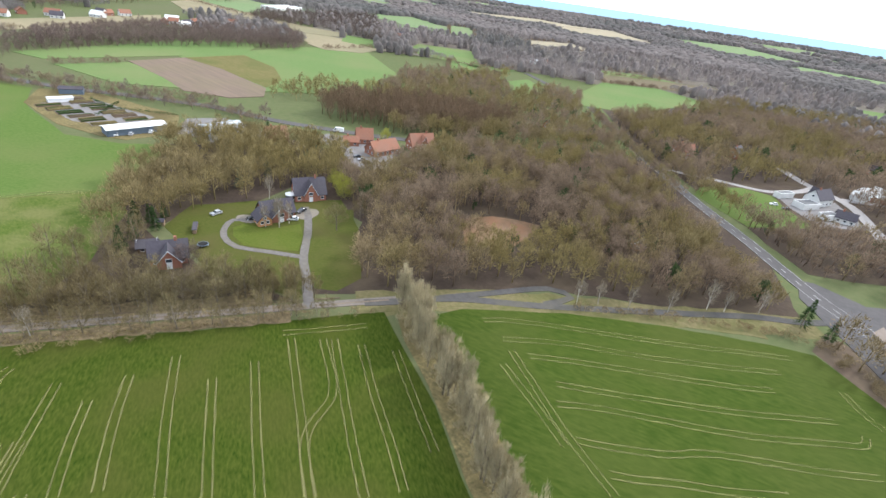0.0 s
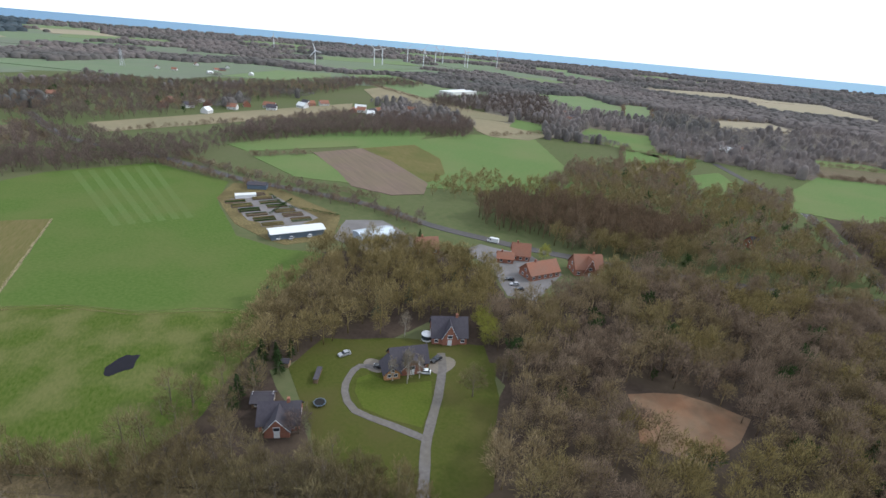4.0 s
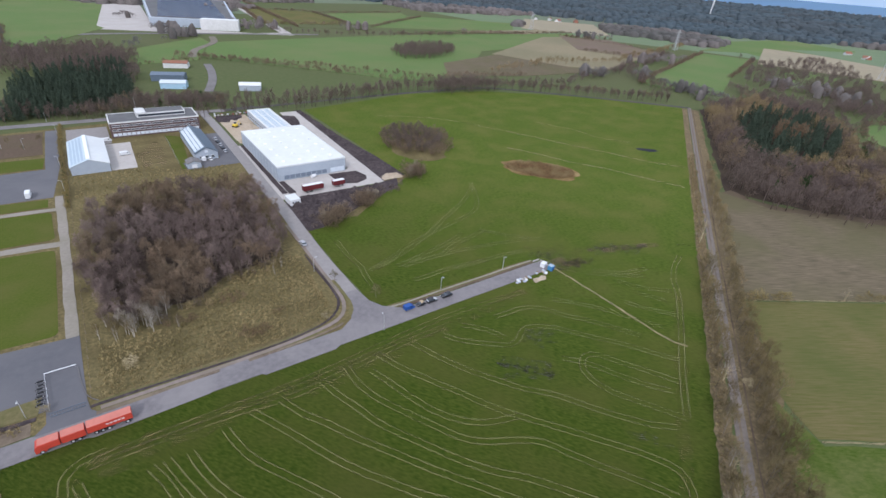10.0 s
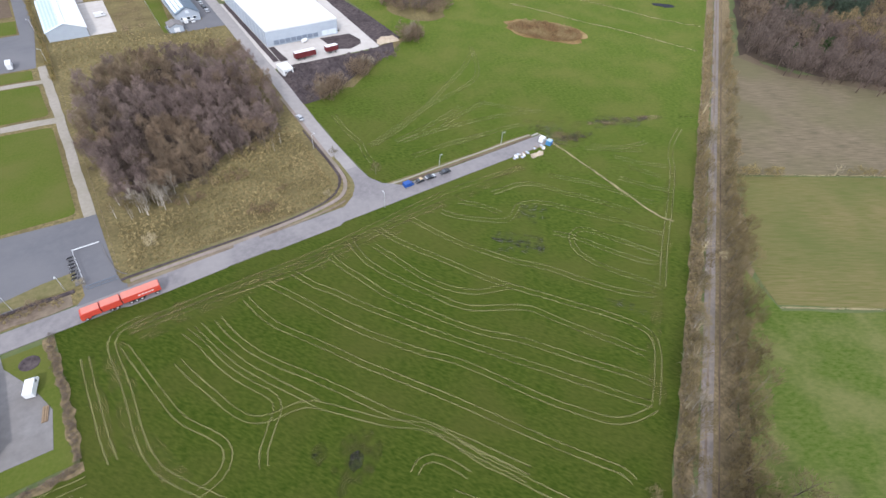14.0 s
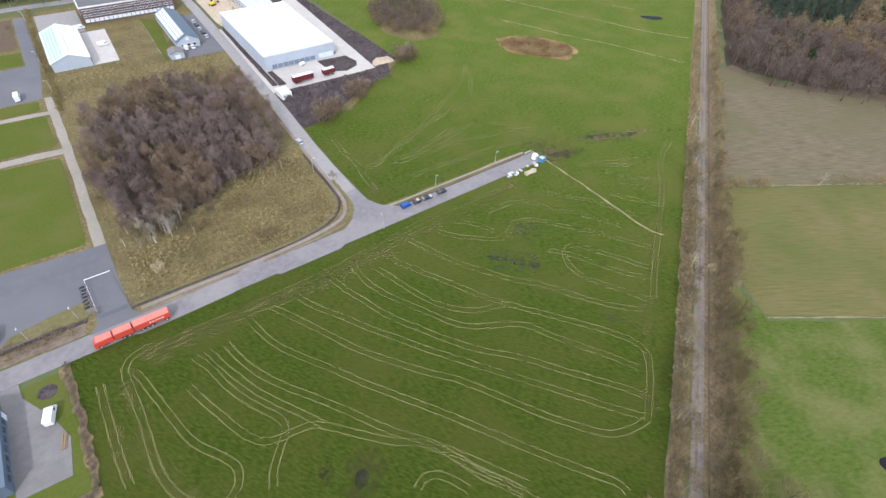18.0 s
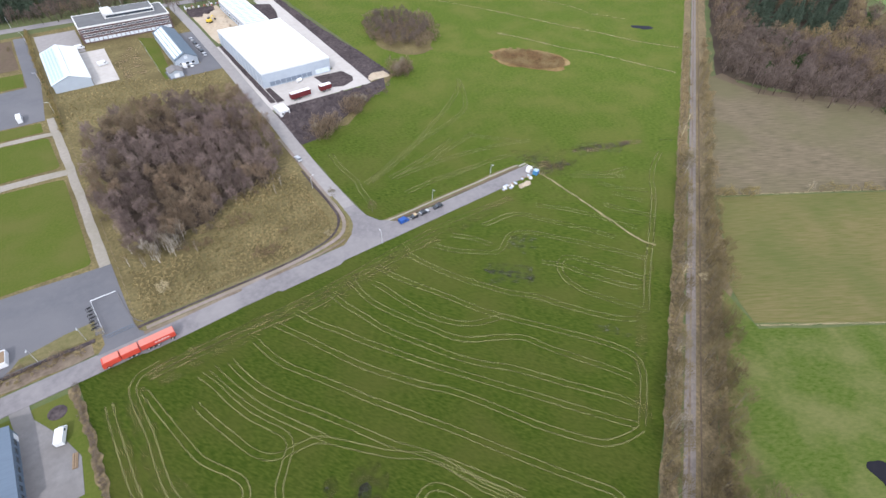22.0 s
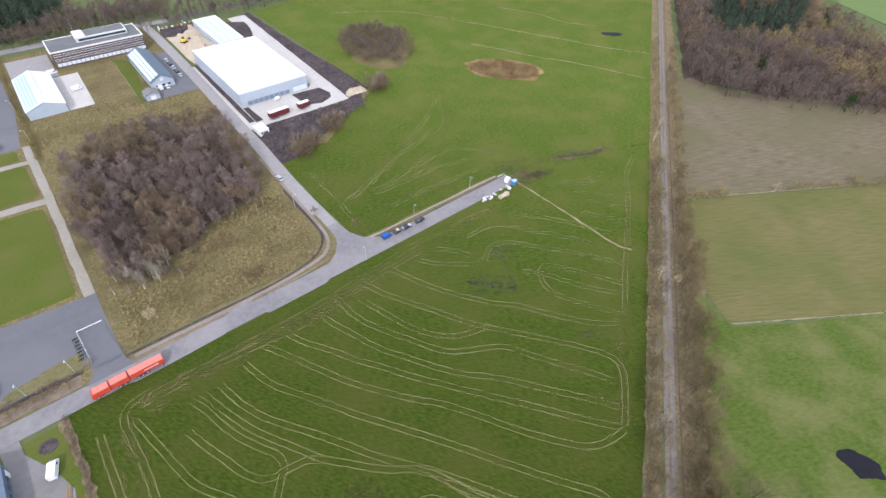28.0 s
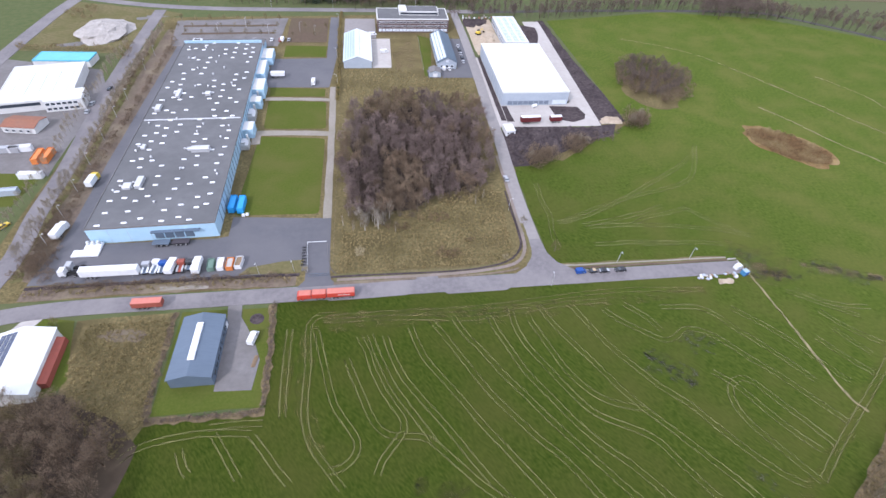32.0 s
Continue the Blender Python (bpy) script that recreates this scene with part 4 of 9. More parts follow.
land("house_yard", [(33, 272), (60.5, 272), (60.5, 330), (53.5, 330), (52, 284), (33, 283)], 0.1, YARD, "dark paved forecourt of the grey house", "yard", rag=0.1)
land("building_site", [(68, 304), (88, 304), (88, 366), (68, 366)], 0.06, SAND, "sandy building site with heaps and digger tracks", "ground", rag=1.5)
land("soil_heaps", [(62.5, 181), (63, 200), (66, 217), (112, 214), (128, 216), (122, 206), (104, 199), (84, 188), (70, 181)], 0.1, DIRT, "churned dark soil beside the hall", "ground", rag=2.0)
land("soil_strip", [(119, 216), (134, 219), (133, 250), (129.5, 300), (128.5, 364), (122, 364)], 0.09, DIRT, "strip of dark soil along the new lane", "ground", rag=1.5)
land("hall_yard", [(64, 215.5), (119, 215), (124, 362), (112, 362), (109, 300), (109, 240), (69.4, 238), (69.4, 300), (65.6, 300), (64.6, 240)], 0.12, PAVING, "new pale paving round the white hall", "yard", rag=0.2)
land("planting_bed", [(66.2, 222), (69.0, 222), (69.2, 300), (67.2, 300)], 0.16, DIRT, "long dark planting bed along the hall", "ground", rag=0.3)
land("planting_bed", [(97.5, 222), (104, 219.5), (112, 222), (114.5, 227), (112, 235), (96.5, 237)], 0.16, DIRT, "dark soil bed beside the loading apron", "ground", rag=1.0)
land("planting_bed", [(69.2, 221), (73, 221), (72.2, 237.5), (69.6, 237.5)], 0.16, DIRT, "dark soil bed at the apron's corner", "ground", rag=0.5)
land("shed_yard", [(-51, 108), (-46.5, 108), (-46, 103), (-41, 94), (-38, 86), (-39, 76), (-49.5, 76.5), (-50, 100)], 0.12, CONCRETE, "grey paved yard beside the blue-grey shed", "yard", rag=0.1)
land("west_yards", [(-205, 190), (-137, 185), (-140, 262), (-150, 286), (-205, 300)], 0.05, CONCRETE, "paved yards of the western works", "yard", rag=0.5)
land("west_lawn", [(-210, 205), (-172, 203), (-172, 216), (-210, 218)], 0.09, LAWN, "lawn strip at the western works", "lawn")
land("west_lawn", [(-205, 170), (-142, 165), (-139, 186), (-205, 192)], 0.09, LAWN, "lawn strip at the western works", "lawn")

def headings(c):
    out = []
    for i in range(len(c)):
        a, b = c[max(i - 1, 0)], c[min(i + 1, len(c) - 1)]
        d = math.hypot(b[0] - a[0], b[1] - a[1]) or 1
        out.append(((b[0] - a[0]) / d, (b[1] - a[1]) / d))
    return out


# roads
def road(name, pts, width, z, material, label, category="road", step=5.0, rag=0.0):
    return single(name, Shape().ribbon(curve(pts, step), width, z, 0.4, rag), material, label, category, "structure")


road("road", [(-150, 96), (-130, 106.5), (-104, 110.8), (-60, 111.1), (0, 111.2), (50, 111.2), (100, 111.1), (136, 111)], 6.5, 0.2, ASPHALT, "worn grey works road with patched edges")
road("road", [(-140, 60), (-134, 100), (-128, 132), (-130.5, 160), (-131.5, 189), (-135, 226), (-139, 268), (-141.7, 317), (-144, 380)], 7.5, 0.19, ASPHALT, "western works road with a broad verge")
road("road", [(60, 112), (59.4, 140), (59.4, 160), (60.2, 182), (61.2, 205), (61.6, 237), (62.6, 270), (63.4, 330), (63, 378)], 5.6, 0.18, SIDE_ROAD, "side road to the new hall")
road("road", [(-300, 432), (-205, 404), (-157, 390), (-112, 384), (-64, 383), (-19, 383), (57, 382), (78, 381)], 7.0, 0.17, ASPHALT, "works road behind the office")
single("road", Shape().slab([(45, 113), (49, 114.8), (53.5, 118), (56, 123), (56.8, 132), (62.2, 132), (63, 124), (65.5, 119), (71, 114.6), (71, 109), (45, 109)], -0.3, 0.21), ASPHALT, "widened road junction with rounded corners", "road", "structure")
for pts in ([(-21, 108.6), (-18, 107.3), (-8, 107.3), (7.9, 107.7), (10.4, 108.8)], [(20.6, 108.6), (22.4, 107.0), (32, 107.0), (43.2, 107.0), (46.6, 108.8)]):
    single("road", Shape().slab(pts, -0.3, 0.195), ASPHALT, "widened stretch of the works road", "road", "structure")
single("road", Shape().slab([(11.6, 114.2), (12.4, 116.3), (19.4, 116.3), (20.4, 114.2)], -0.3, 0.196), ASPHALT, "asphalt link between road and cycle path", "road", "structure")
road("road", [(-209, 270), (-209, 345), (-206, 400), (-190, 520), (-150, 640)], 9.0, 0.18, ASPHALT, "main road beyond the works")
road("verge", [(-118, 117.6), (-60, 117.6), (-30, 117.3)], 4.2, 0.13, BANK_BROWN, "brown leaf-strewn verge with a ditch beside the road", "verge", rag=0.25)
road("verge", [(-17, 116.8), (20, 116.8), (44, 117.6)], 4.6, 0.13, VERGE, "dry grass verge beside the works road", "verge", rag=0.25)
road("verge", [(64, 116.8), (100, 116.4), (133, 116)], 2.6, 0.13, VERGE, "pale dry verge beside the new road", "verge", rag=0.3)
road("kerb_strip", [(70, 115.6), (100, 115.2), (133, 114.9)], 0.9, 0.16, SOIL_BROWN, "dark bare strip between road and verge", "verge", rag=0.25)
road("kerb_strip", [(66, 117.4), (72, 116.9), (100, 116.7), (133, 116.3)], 0.7, 0.165, PALE_GRAVEL, "pale gravel edge along the new road", "verge", rag=0.25)
road("cycle_path", [(-16, 116.5), (-2, 116.4), (12, 116.2), (25, 116.3), (34, 116.7), (43, 117.8), (48.5, 119.2), (52, 121.6), (54.4, 125.6), (55.7, 131), (56.0, 141), (56.2, 151), (56.6, 170), (57, 190)], 1.3, 0.22, CYCLE, "narrow dull reddish cycle path", "path")
road("ditch_edge", [(-18, 118.1), (-2.6, 118.0), (12, 117.5), (24.7, 117.5), (34, 118.0), (43, 119.4), (49, 122.4), (53.2, 127.3), (54.6, 134), (54.8, 148), (55.0, 163)], 0.8, 0.2, DIRT, "dark weedy ditch beside the road", "ditch", rag=0.3)
road("kerb_strip", [(-17, 114.9), (0, 114.9), (12.0, 115.2)], 1.1, 0.215, BANK_BROWN, "brown grassy strip between road and cycle path", "verge", rag=0.25)
road("kerb_strip", [(19.9, 114.9), (30, 115.0), (41, 115.4), (46, 116.0), (50.2, 117.2)], 0.9, 0.216, BANK_BROWN, "brown grassy strip between road and cycle path", "verge", 2.0, 0.25)
road("kerb_strip", [(53.9, 119.9), (55.8, 122.8), (56.9, 127), (57.2, 135), (57.2, 141.5)], 1.2, 0.225, VERGE, "olive grass strip at the rounded corner", "verge", 2.0, 0.2)
road("kerb_strip", [(-75, 117.4), (-67, 117.1), (-59, 116.8)], 1.5, 0.145, PALE_GRAVEL, "pale bare patch on the verge", "verge", 2.0, 0.4)
road("ditch_edge", [(-118, 120.6), (-50, 120.6), (-29, 120.2)], 1.2, 0.2, DIRT, "dark weedy ditch beside the factory fence", "ditch", rag=0.3)
road("path", [(-20.7, 150), (-21, 210), (-22, 262)], 3.2, 0.14, PALE_GRAVEL, "pale gravel path along the lawns", "path", rag=0.12)
road("path", [(-57, 215), (-40, 214.6), (-22, 213)], 4.2, 0.13, PALE_GRAVEL, "gravel path between lawns", "path", rag=0.12)
road("path", [(-57, 249), (-40, 248.6), (-22, 247)], 3.2, 0.13, PALE_GRAVEL, "gravel path between lawns", "path", rag=0.12)
road("path", [(-56, 205), (-56.5, 216)], 4, 0.12, PALE_GRAVEL, "gravel spur at the factory wall", "path")
road("path", [(-122, 90), (-112, 103), (-108, 111)], 5.0, 0.14, PAVING, "paved entrance of the solar barn", "path")
road("farm_track", [off_track(-6, 0), off_track(60, 0), off_track(200, 0), off_track(340, 0), off_track(472, 0)], 3.0, 0.16, FARM_TRACK, "straight grey farm track between bare hedges", "road", 8.0, 0.06)
road("verge", [off_track(20, 4.6), off_track(200, 4.3), off_track(466, 4.2)], 4.4, 0.1, BANK, "pale dry grass along the farm track", "verge", 2.5, 0.2)
road("track_crown", [off_track(-4, 0.1), off_track(200, 0.1), off_track(466, 0.1)], 0.6, 0.175, BANK_BROWN, "dry grassy strip between the wheel ruts", "verge", 4.0, 0.3)
road("ditch", [off_track(8, -2.9), off_track(200, -2.9), off_track(466, -2.9)], 0.4, 0.14, SOIL_BROWN, "narrow brown ditch beside the farm track", "ditch", 4.0, 0.5)
road("verge", [off_track(90, -10.5), off_track(150, -10), off_track(185, -6), off_track(290, -5.6)], 5.0, 0.044, BANK, "tawny bank between the track hedge and the fields", "verge", 4.0, 0.3)
road("verge", [off_track(24, -4), off_track(200, -4.5), off_track(466, -4.5)], 7.0, 0.09, BANK, "leaf-strewn bank along the farm track", "verge", 4.0, 0.2)
road("lane", [(2, -54), (-6, -58.5), (-22, -68), (-49, -76.5), (-93, -93), (-119, -103), (-135, -107), (-146, -112)], 3.2, 0.17, LANE, "narrow lane along the field's edge")
road("lane", [(-18, -66.5), (-34, -77.5), (-50, -88), (-58, -86), (-50, -78)], 2.8, 0.18, LANE, "pale lay-by loop beside the lane")
road("verge", [(-2, -52.5), (-26, -66.2), (-56, -78), (-88, -85.5), (-120, -92)], 2.2, 0.1, VERGE, "pale dry grass along the field's edge", "verge", 4.0, 0.4)
road("road", [(-182, -60), (-163, -100), (-149, -128), (-141, -152), (-135, -172), (-118, -220), (-97, -293), (-78, -370), (-58, -450), (-35, -491), (-14, -528), (20, -590)], 7.2, 0.2, ROAD_DARK, "broad country road with white lines")
road("road", [(-150, -120), (-168, -128), (-200, -136)], 8.0, 0.19, ROAD_DARK, "side arm of the country road junction")
road("road", [(-100, -285), (-50, -256), (12, -231), (61, -215), (90, -209), (125, -204), (173, -205), (222, -194), (270, -181), (356, -172), (460, -150), (600, -170)], 6.6, 0.212, ROAD_DARK, "main road past the farm and the nursery")
COUNTRY = [(-182, -60), (-163, -100), (-149, -128), (-141, -152), (-135, -172), (-118, -220), (-97, -293), (-78, -370), (-58, -450)]
single("road", Shape().slab([(-141, -126), (-147, -98), (-150, -78), (-166, -70), (-176, -100), (-176, -122), (-164, -133), (-152, -142), (-146, -142)], -0.3, 0.206), ROAD_DARK, "wide asphalt mouth of the road junction", "road", "structure")
single("traffic_island", Shape().slab(ragged([(-165, -118), (-159, -112), (-161, -104), (-166, -108)], 0.4, 2), -0.3, 0.33), CYCLE, "small paved island at the junction", "traffic island", "structure")
dashes = curve(COUNTRY, 3.0)
lines = Shape()
for k in range(0, len(dashes) - 2, 3):
    lines.ribbon(dashes[k:k + 2], 0.28, 0.225)
for side in (-3.2, 3.2):
    edge = [(x - v * side, y + u * side) for (x, y), (u, v) in zip(dashes, headings(dashes))]
    lines.ribbon(edge, 0.16, 0.222)
single("road_lines", lines, WHITE_LINE, "white dashed centre line and edge lines", "road marking", "stuff")
road("road", [off_track(472, 0), (430, 292), (345, 368), (300, 386), (170, 386), (75, 380)], 4.5, 0.16, LANE, "lane at the far end of the crop field")
road("road", [(60, 378), (100, 386)], 4.0, 0.15, LANE, "lane end by the building site")
road("drive", [(15, -45), (26, -62), (31, -70), (38, -85), (45, -98), (50, -104)], 2.8, 0.178, DRIVE, "gravel drive to the brick house", "drive", rag=0.1)
road("drive", [(31, -69), (42, -67), (53, -65), (61, -69), (65, -75), (66, -81), (60, -84)], 2.2, 0.15, DRIVE, "looping gravel drive", "drive", rag=0.1)
single("drive", Shape().slab(ragged(ellipse(62.5, -84, 4.5, 3.2, 14), 1), -0.3, 0.14), GRAVEL, "gravel turning place by the barn", "drive", "structure")
single("drive", Shape().slab(ragged(ellipse(46, -99, 4, 5, 14), 1), -0.3, 0.14), GRAVEL, "gravel forecourt of the brick house", "drive", "structure")

# wheel tracks in the crops
TRAMS = []
TRAMS.append([(-30.1, 96.5), (-30.2, 87.9), (-30.1, 80.4), (-29.9, 73.1), (-29.4, 66.5)])
TRAMS.append([(-16.0, 101.8), (-21.3, 101.0), (-23.6, 98.7), (-24.3, 95.6), (-23.6, 83.2), (-23.6, 68.9), (-22.8, 63.0), (-21.1, 58.0), (-17.2, 52.1), (-12.6, 45.7)])
TRAMS.append([(-21.7, 95.1), (-19.7, 86.4), (-17.4, 76.4), (-15.0, 68.0), (-11.3, 62.3), (-9.0, 57.9), (-9.4, 54.2), (-12.3, 51.4), (-16.5, 50.6)])
TRAMS.append([(-12.0, 83.8), (-10.1, 77.7), (-7.5, 70.8), (-5.7, 65.7), (-3.7, 61.8), (-1.2, 59.2), (1.9, 58.1), (6.1, 57.7), (10.1, 56.5), (14.2, 52.5), (19.0, 47.0), (24.0, 41.8), (29.5, 37.6), (33.4, 31.3), (36.8, 24.7), (40.4, 18.7), (42.3, 15.2)])
TRAMS.append([(-8.2, 91.8), (-5.9, 86.1), (-4.0, 78.7), (-1.3, 71.9), (1.7, 66.5), (3.8, 62.5), (3.6, 59.4), (1.8, 57.0), (-0.8, 53.9), (-2.7, 51.4), (-3.8, 48.4)])
TRAMS.append([(-4.8, 92.1), (-2.3, 83.6), (1.1, 74.2), (5.4, 66.3), (8.9, 60.4), (11.8, 55.4)])
TRAMS.append([(-0.0, 91.4), (1.6, 84.4), (4.4, 76.8), (8.5, 69.8), (13.2, 62.9), (17.7, 56.0), (21.9, 49.0), (25.7, 43.2), (29.4, 38.7), (34.0, 32.0), (38.6, 24.7), (43.7, 16.3)])
TRAMS.append([(8.4, 93.9), (9.7, 88.0), (12.0, 81.5), (16.8, 73.8), (21.5, 66.3), (25.9, 58.8), (30.5, 52.1), (34.9, 45.5), (39.2, 39.0), (43.2, 32.5), (47.1, 26.1), (49.4, 22.4), (54.7, 14.2), (58.6, 8.5), (61.2, 4.7), (61.6, 1.7)])
TRAMS.append([(15.2, 96.3), (19.9, 87.6), (24.4, 78.6), (29.7, 68.5), (35.6, 60.1), (40.5, 53.5), (45.7, 47.6), (50.1, 40.8), (54.1, 33.9), (58.0, 27.3), (62.2, 21.3), (66.6, 15.6), (69.8, 12.8), (74.7, 11.0), (79.9, 10.3)])
TRAMS.append([(22.9, 96.2), (26.0, 89.1), (30.2, 82.7), (34.9, 74.3), (39.9, 66.9), (44.6, 59.5), (49.5, 52.6), (54.3, 46.0), (59.0, 39.5), (63.7, 33.2), (68.2, 27.0), (72.6, 20.9), (77.0, 14.9), (80.0, 11.3)])
TRAMS.append([(34.7, 97.0), (36.2, 90.5), (38.6, 84.1), (40.7, 77.7), (43.3, 72.2), (48.0, 64.3), (52.6, 56.7), (57.6, 50.0), (63.3, 44.3), (68.3, 37.9), (72.9, 31.5), (77.6, 25.3), (82.2, 19.2), (84.4, 15.2)])
TRAMS.append([(42.8, 98.8), (42.8, 91.5), (44.6, 84.2), (47.3, 78.6), (51.9, 70.0), (56.5, 61.9), (60.0, 58.2), (64.4, 55.6), (70.4, 52.2), (74.2, 48.9), (76.7, 44.2), (80.1, 38.3), (84.5, 31.3), (87.9, 25.8), (90.1, 21.6)])
TRAMS.append([(64.4, 98.3), (67.8, 89.6), (71.4, 81.6), (76.7, 73.1), (82.1, 65.3), (88.4, 58.7), (93.3, 50.9), (98.4, 43.6), (104.1, 37.0), (108.4, 33.8)])
TRAMS.append([(52.8, 99.7), (55.6, 91.6), (60.5, 82.4), (65.4, 73.6), (69.9, 65.0), (74.1, 58.9), (80.5, 50.6), (85.7, 43.7), (90.8, 36.9), (94.4, 31.2), (96.6, 25.7), (94.3, 20.9), (87.2, 15.3), (80.8, 10.9)])
TRAMS.append([(48.2, 93.7), (50.5, 86.9), (52.5, 80.2), (55.5, 72.2), (59.7, 66.2), (64.3, 62.2), (69.4, 60.3), (74.1, 58.9)])
TRAMS.append([(75.0, 96.3), (78.6, 91.1), (86.2, 84.7), (91.1, 81.4), (95.6, 82.5), (99.7, 85.0), (104.6, 84.3), (109.6, 80.6), (115.9, 72.4), (122.4, 64.6), (128.0, 56.3), (132.9, 49.0)])
TRAMS.append([(83.2, 97.2), (88.9, 91.2), (91.7, 85.1)])
TRAMS.append([(95.9, 94.9), (102.4, 94.4), (107.7, 94.0), (113.4, 90.6), (118.1, 83.2), (122.1, 78.3), (128.2, 69.7), (132.4, 62.5)])
TRAMS.append([(121.1, 92.4), (128.7, 84.5), (135.2, 75.8), (140.2, 66.2), (143.8, 61.1)])
TRAMS.append([(144.0, 77.7), (148.5, 70.2), (155.5, 60.8)])
TRAMS.append([(152.6, 80.6), (155.4, 75.7), (158.9, 70.0)])
TRAMS.append([(100.9, 68.8), (106.1, 63.1), (110.7, 54.3), (115.7, 46.3), (119.2, 42.1)])
TRAMS.append([(124.6, 42.7), (120.5, 50.2), (115.4, 58.4), (112.3, 63.5), (108.9, 65.7), (105.2, 64.3), (102.8, 61.2), (102.0, 56.5), (103.7, 50.6), (108.3, 42.6), (113.3, 34.2)])
TRAMS.append([(195.1, 87.5), (183.8, 82.9), (174.2, 77.0), (166.8, 70.4), (153.1, 60.8), (139.0, 51.6), (126.6, 43.5), (114.1, 34.4)])
TRAMS.append([(150.7, 98.9), (157.7, 92.4), (165.2, 89.5), (173.1, 88.3)])
TRAMS.append([(146.5, 98.2), (156.4, 91.3), (166.7, 84.7)])
TRAMS.append([(153.0, 88.4), (158.0, 80.6), (166.4, 72.9)])
TRAMS.append([(22.4, 29.7), (24.5, 30.9), (27.5, 30.2), (30.1, 26.9), (32.0, 22.9)])
TRAMS.append([(70.3, 167.5), (69.6, 155.1), (70.3, 144.5), (68.6, 136.9), (68.4, 127.9)])
TRAMS.append([(72.3, 141.0), (82.3, 144.6), (97.6, 151.0), (113.2, 156.2), (129.1, 160.2), (142.9, 166.0), (152.1, 177.3), (161.0, 194.1)])
TRAMS.append([(74.7, 140.8), (90.4, 146.5), (107.9, 155.1), (124.3, 165.0), (142.8, 176.1), (157.7, 188.4)])
TRAMS.append([(82.8, 138.7), (97.0, 141.3), (111.4, 144.8), (122.2, 148.8)])
TRAMS.append([(84.7, 137.5), (98.9, 137.7), (110.1, 136.9), (124.3, 135.0), (141.0, 131.3), (151.4, 127.4)])
TRAMS.append([(105.3, 138.5), (112.2, 141.7), (121.5, 143.7), (129.6, 145.8), (132.9, 147.7)])
TRAMS.append([(130.8, 147.3), (137.5, 139.0), (147.0, 130.2)])
TRAMS.append([(102.1, 126.1), (113.7, 125.7), (125.8, 125.3), (136.0, 123.8)])
TRAMS.append([(83.4, 127.2), (100.2, 127.4), (117.0, 126.0)])
TRAMS.append([(-69.2, 58.8), (-66.2, 61.6), (-61.3, 63.0), (-53.6, 64.0), (-46.9, 64.1), (-37.1, 62.8)])
TRAMS.append([(-47.1, 63.7), (-43.4, 58.3), (-38.7, 51.1)])
TRAMS.append([(-36.7, 62.0), (-33.2, 57.6), (-29.5, 52.6), (-26.0, 48.5)])
TRAMS.append([(-54.9, 59.9), (-52.8, 55.4), (-51.2, 53.5)])
TRAMS.append([(-48.5, 65.6), (-41.6, 66.0), (-34.5, 65.5)])
TRAMS.append([(49.3, 1.8), (43.8, 11.2), (39.3, 19.0), (36.7, 22.9)])
TRAMS.append([(39.7, 3.1), (33.5, 12.8), (26.9, 21.7)])
TRAMS.append([(37.9, -5.8), (30.5, 5.8), (21.2, 18.2)])
TRAMS.append([(33.5, -14.9), (22.2, 0.9), (10.6, 15.6)])
TRAMS.append([(21.2, -11.9), (10.8, 2.5), (3.2, 12.8)])
TRAMS.append([(16.0, -20.4), (4.0, -3.3), (-5.5, 9.6)])
TRAMS.append([(12.6, -31.2), (3.1, -17.7), (-2.9, -9.3), (-7.8, -1.9), (-13.7, 6.5)])
TRAMS.append([(5.2, -34.5), (-4.6, -20.9), (-6.3, -15.0), (-5.7, -9.6), (-6.4, -5.1), (-9.4, 0.3), (-14.1, 6.4)])
TRAMS.append([(2.5, -35.7), (-6.5, -21.7), (-16.3, -6.7), (-23.1, 3.0)])
TRAMS.append([(-4.9, -36.5), (-13.9, -22.8), (-22.8, -10.8), (-29.6, -0.9)])
TRAMS.append([(-13.9, -38.1), (-23.1, -24.8), (-32.6, -11.6)])
TRAMS.append([(15.8, -32.3), (8.4, -36.9), (-3.1, -44.4)])
TRAMS.append([(-33.0, -61.1), (-40.2, -64.4), (-56.9, -68.3), (-73.7, -71.5), (-90.5, -74.8), (-107.4, -79.0), (-124.4, -82.9)])
TRAMS.append([(-40.0, -54.9), (-57.3, -60.5), (-73.3, -63.1), (-89.3, -66.3), (-105.4, -70.2), (-118.5, -73.8)])
TRAMS.append([(-47.8, -50.6), (-57.7, -53.0), (-73.0, -56.0), (-88.2, -58.5), (-103.3, -61.5), (-114.2, -64.4)])
TRAMS.append([(-56.1, -42.7), (-72.5, -45.3), (-86.7, -48.1), (-100.9, -50.9), (-115.3, -54.8), (-127.1, -58.0)])
TRAMS.append([(-56.6, -35.7), (-65.4, -38.0), (-79.0, -40.1), (-92.3, -41.8), (-105.7, -44.4), (-123.7, -49.4), (-130.9, -51.7), (-132.6, -55.1)])
TRAMS.append([(-61.7, -26.1), (-71.7, -27.7), (-81.7, -30.0), (-90.8, -33.8), (-103.6, -36.5), (-116.0, -38.5), (-130.1, -41.9)])
TRAMS.append([(-69.0, -19.8), (-73.7, -20.4), (-83.1, -22.8), (-94.8, -25.1), (-106.9, -28.5)])
TRAMS.append([(-43.0, -51.0), (-51.4, -38.6), (-59.0, -27.6), (-65.4, -19.9), (-69.9, -14.7)])
TRAMS.append([(-41.8, -44.4), (-53.6, -30.7), (-59.3, -23.6)])
TRAMS.append([(-134.0, -72.0), (-136.3, -64.3), (-139.2, -59.6)])
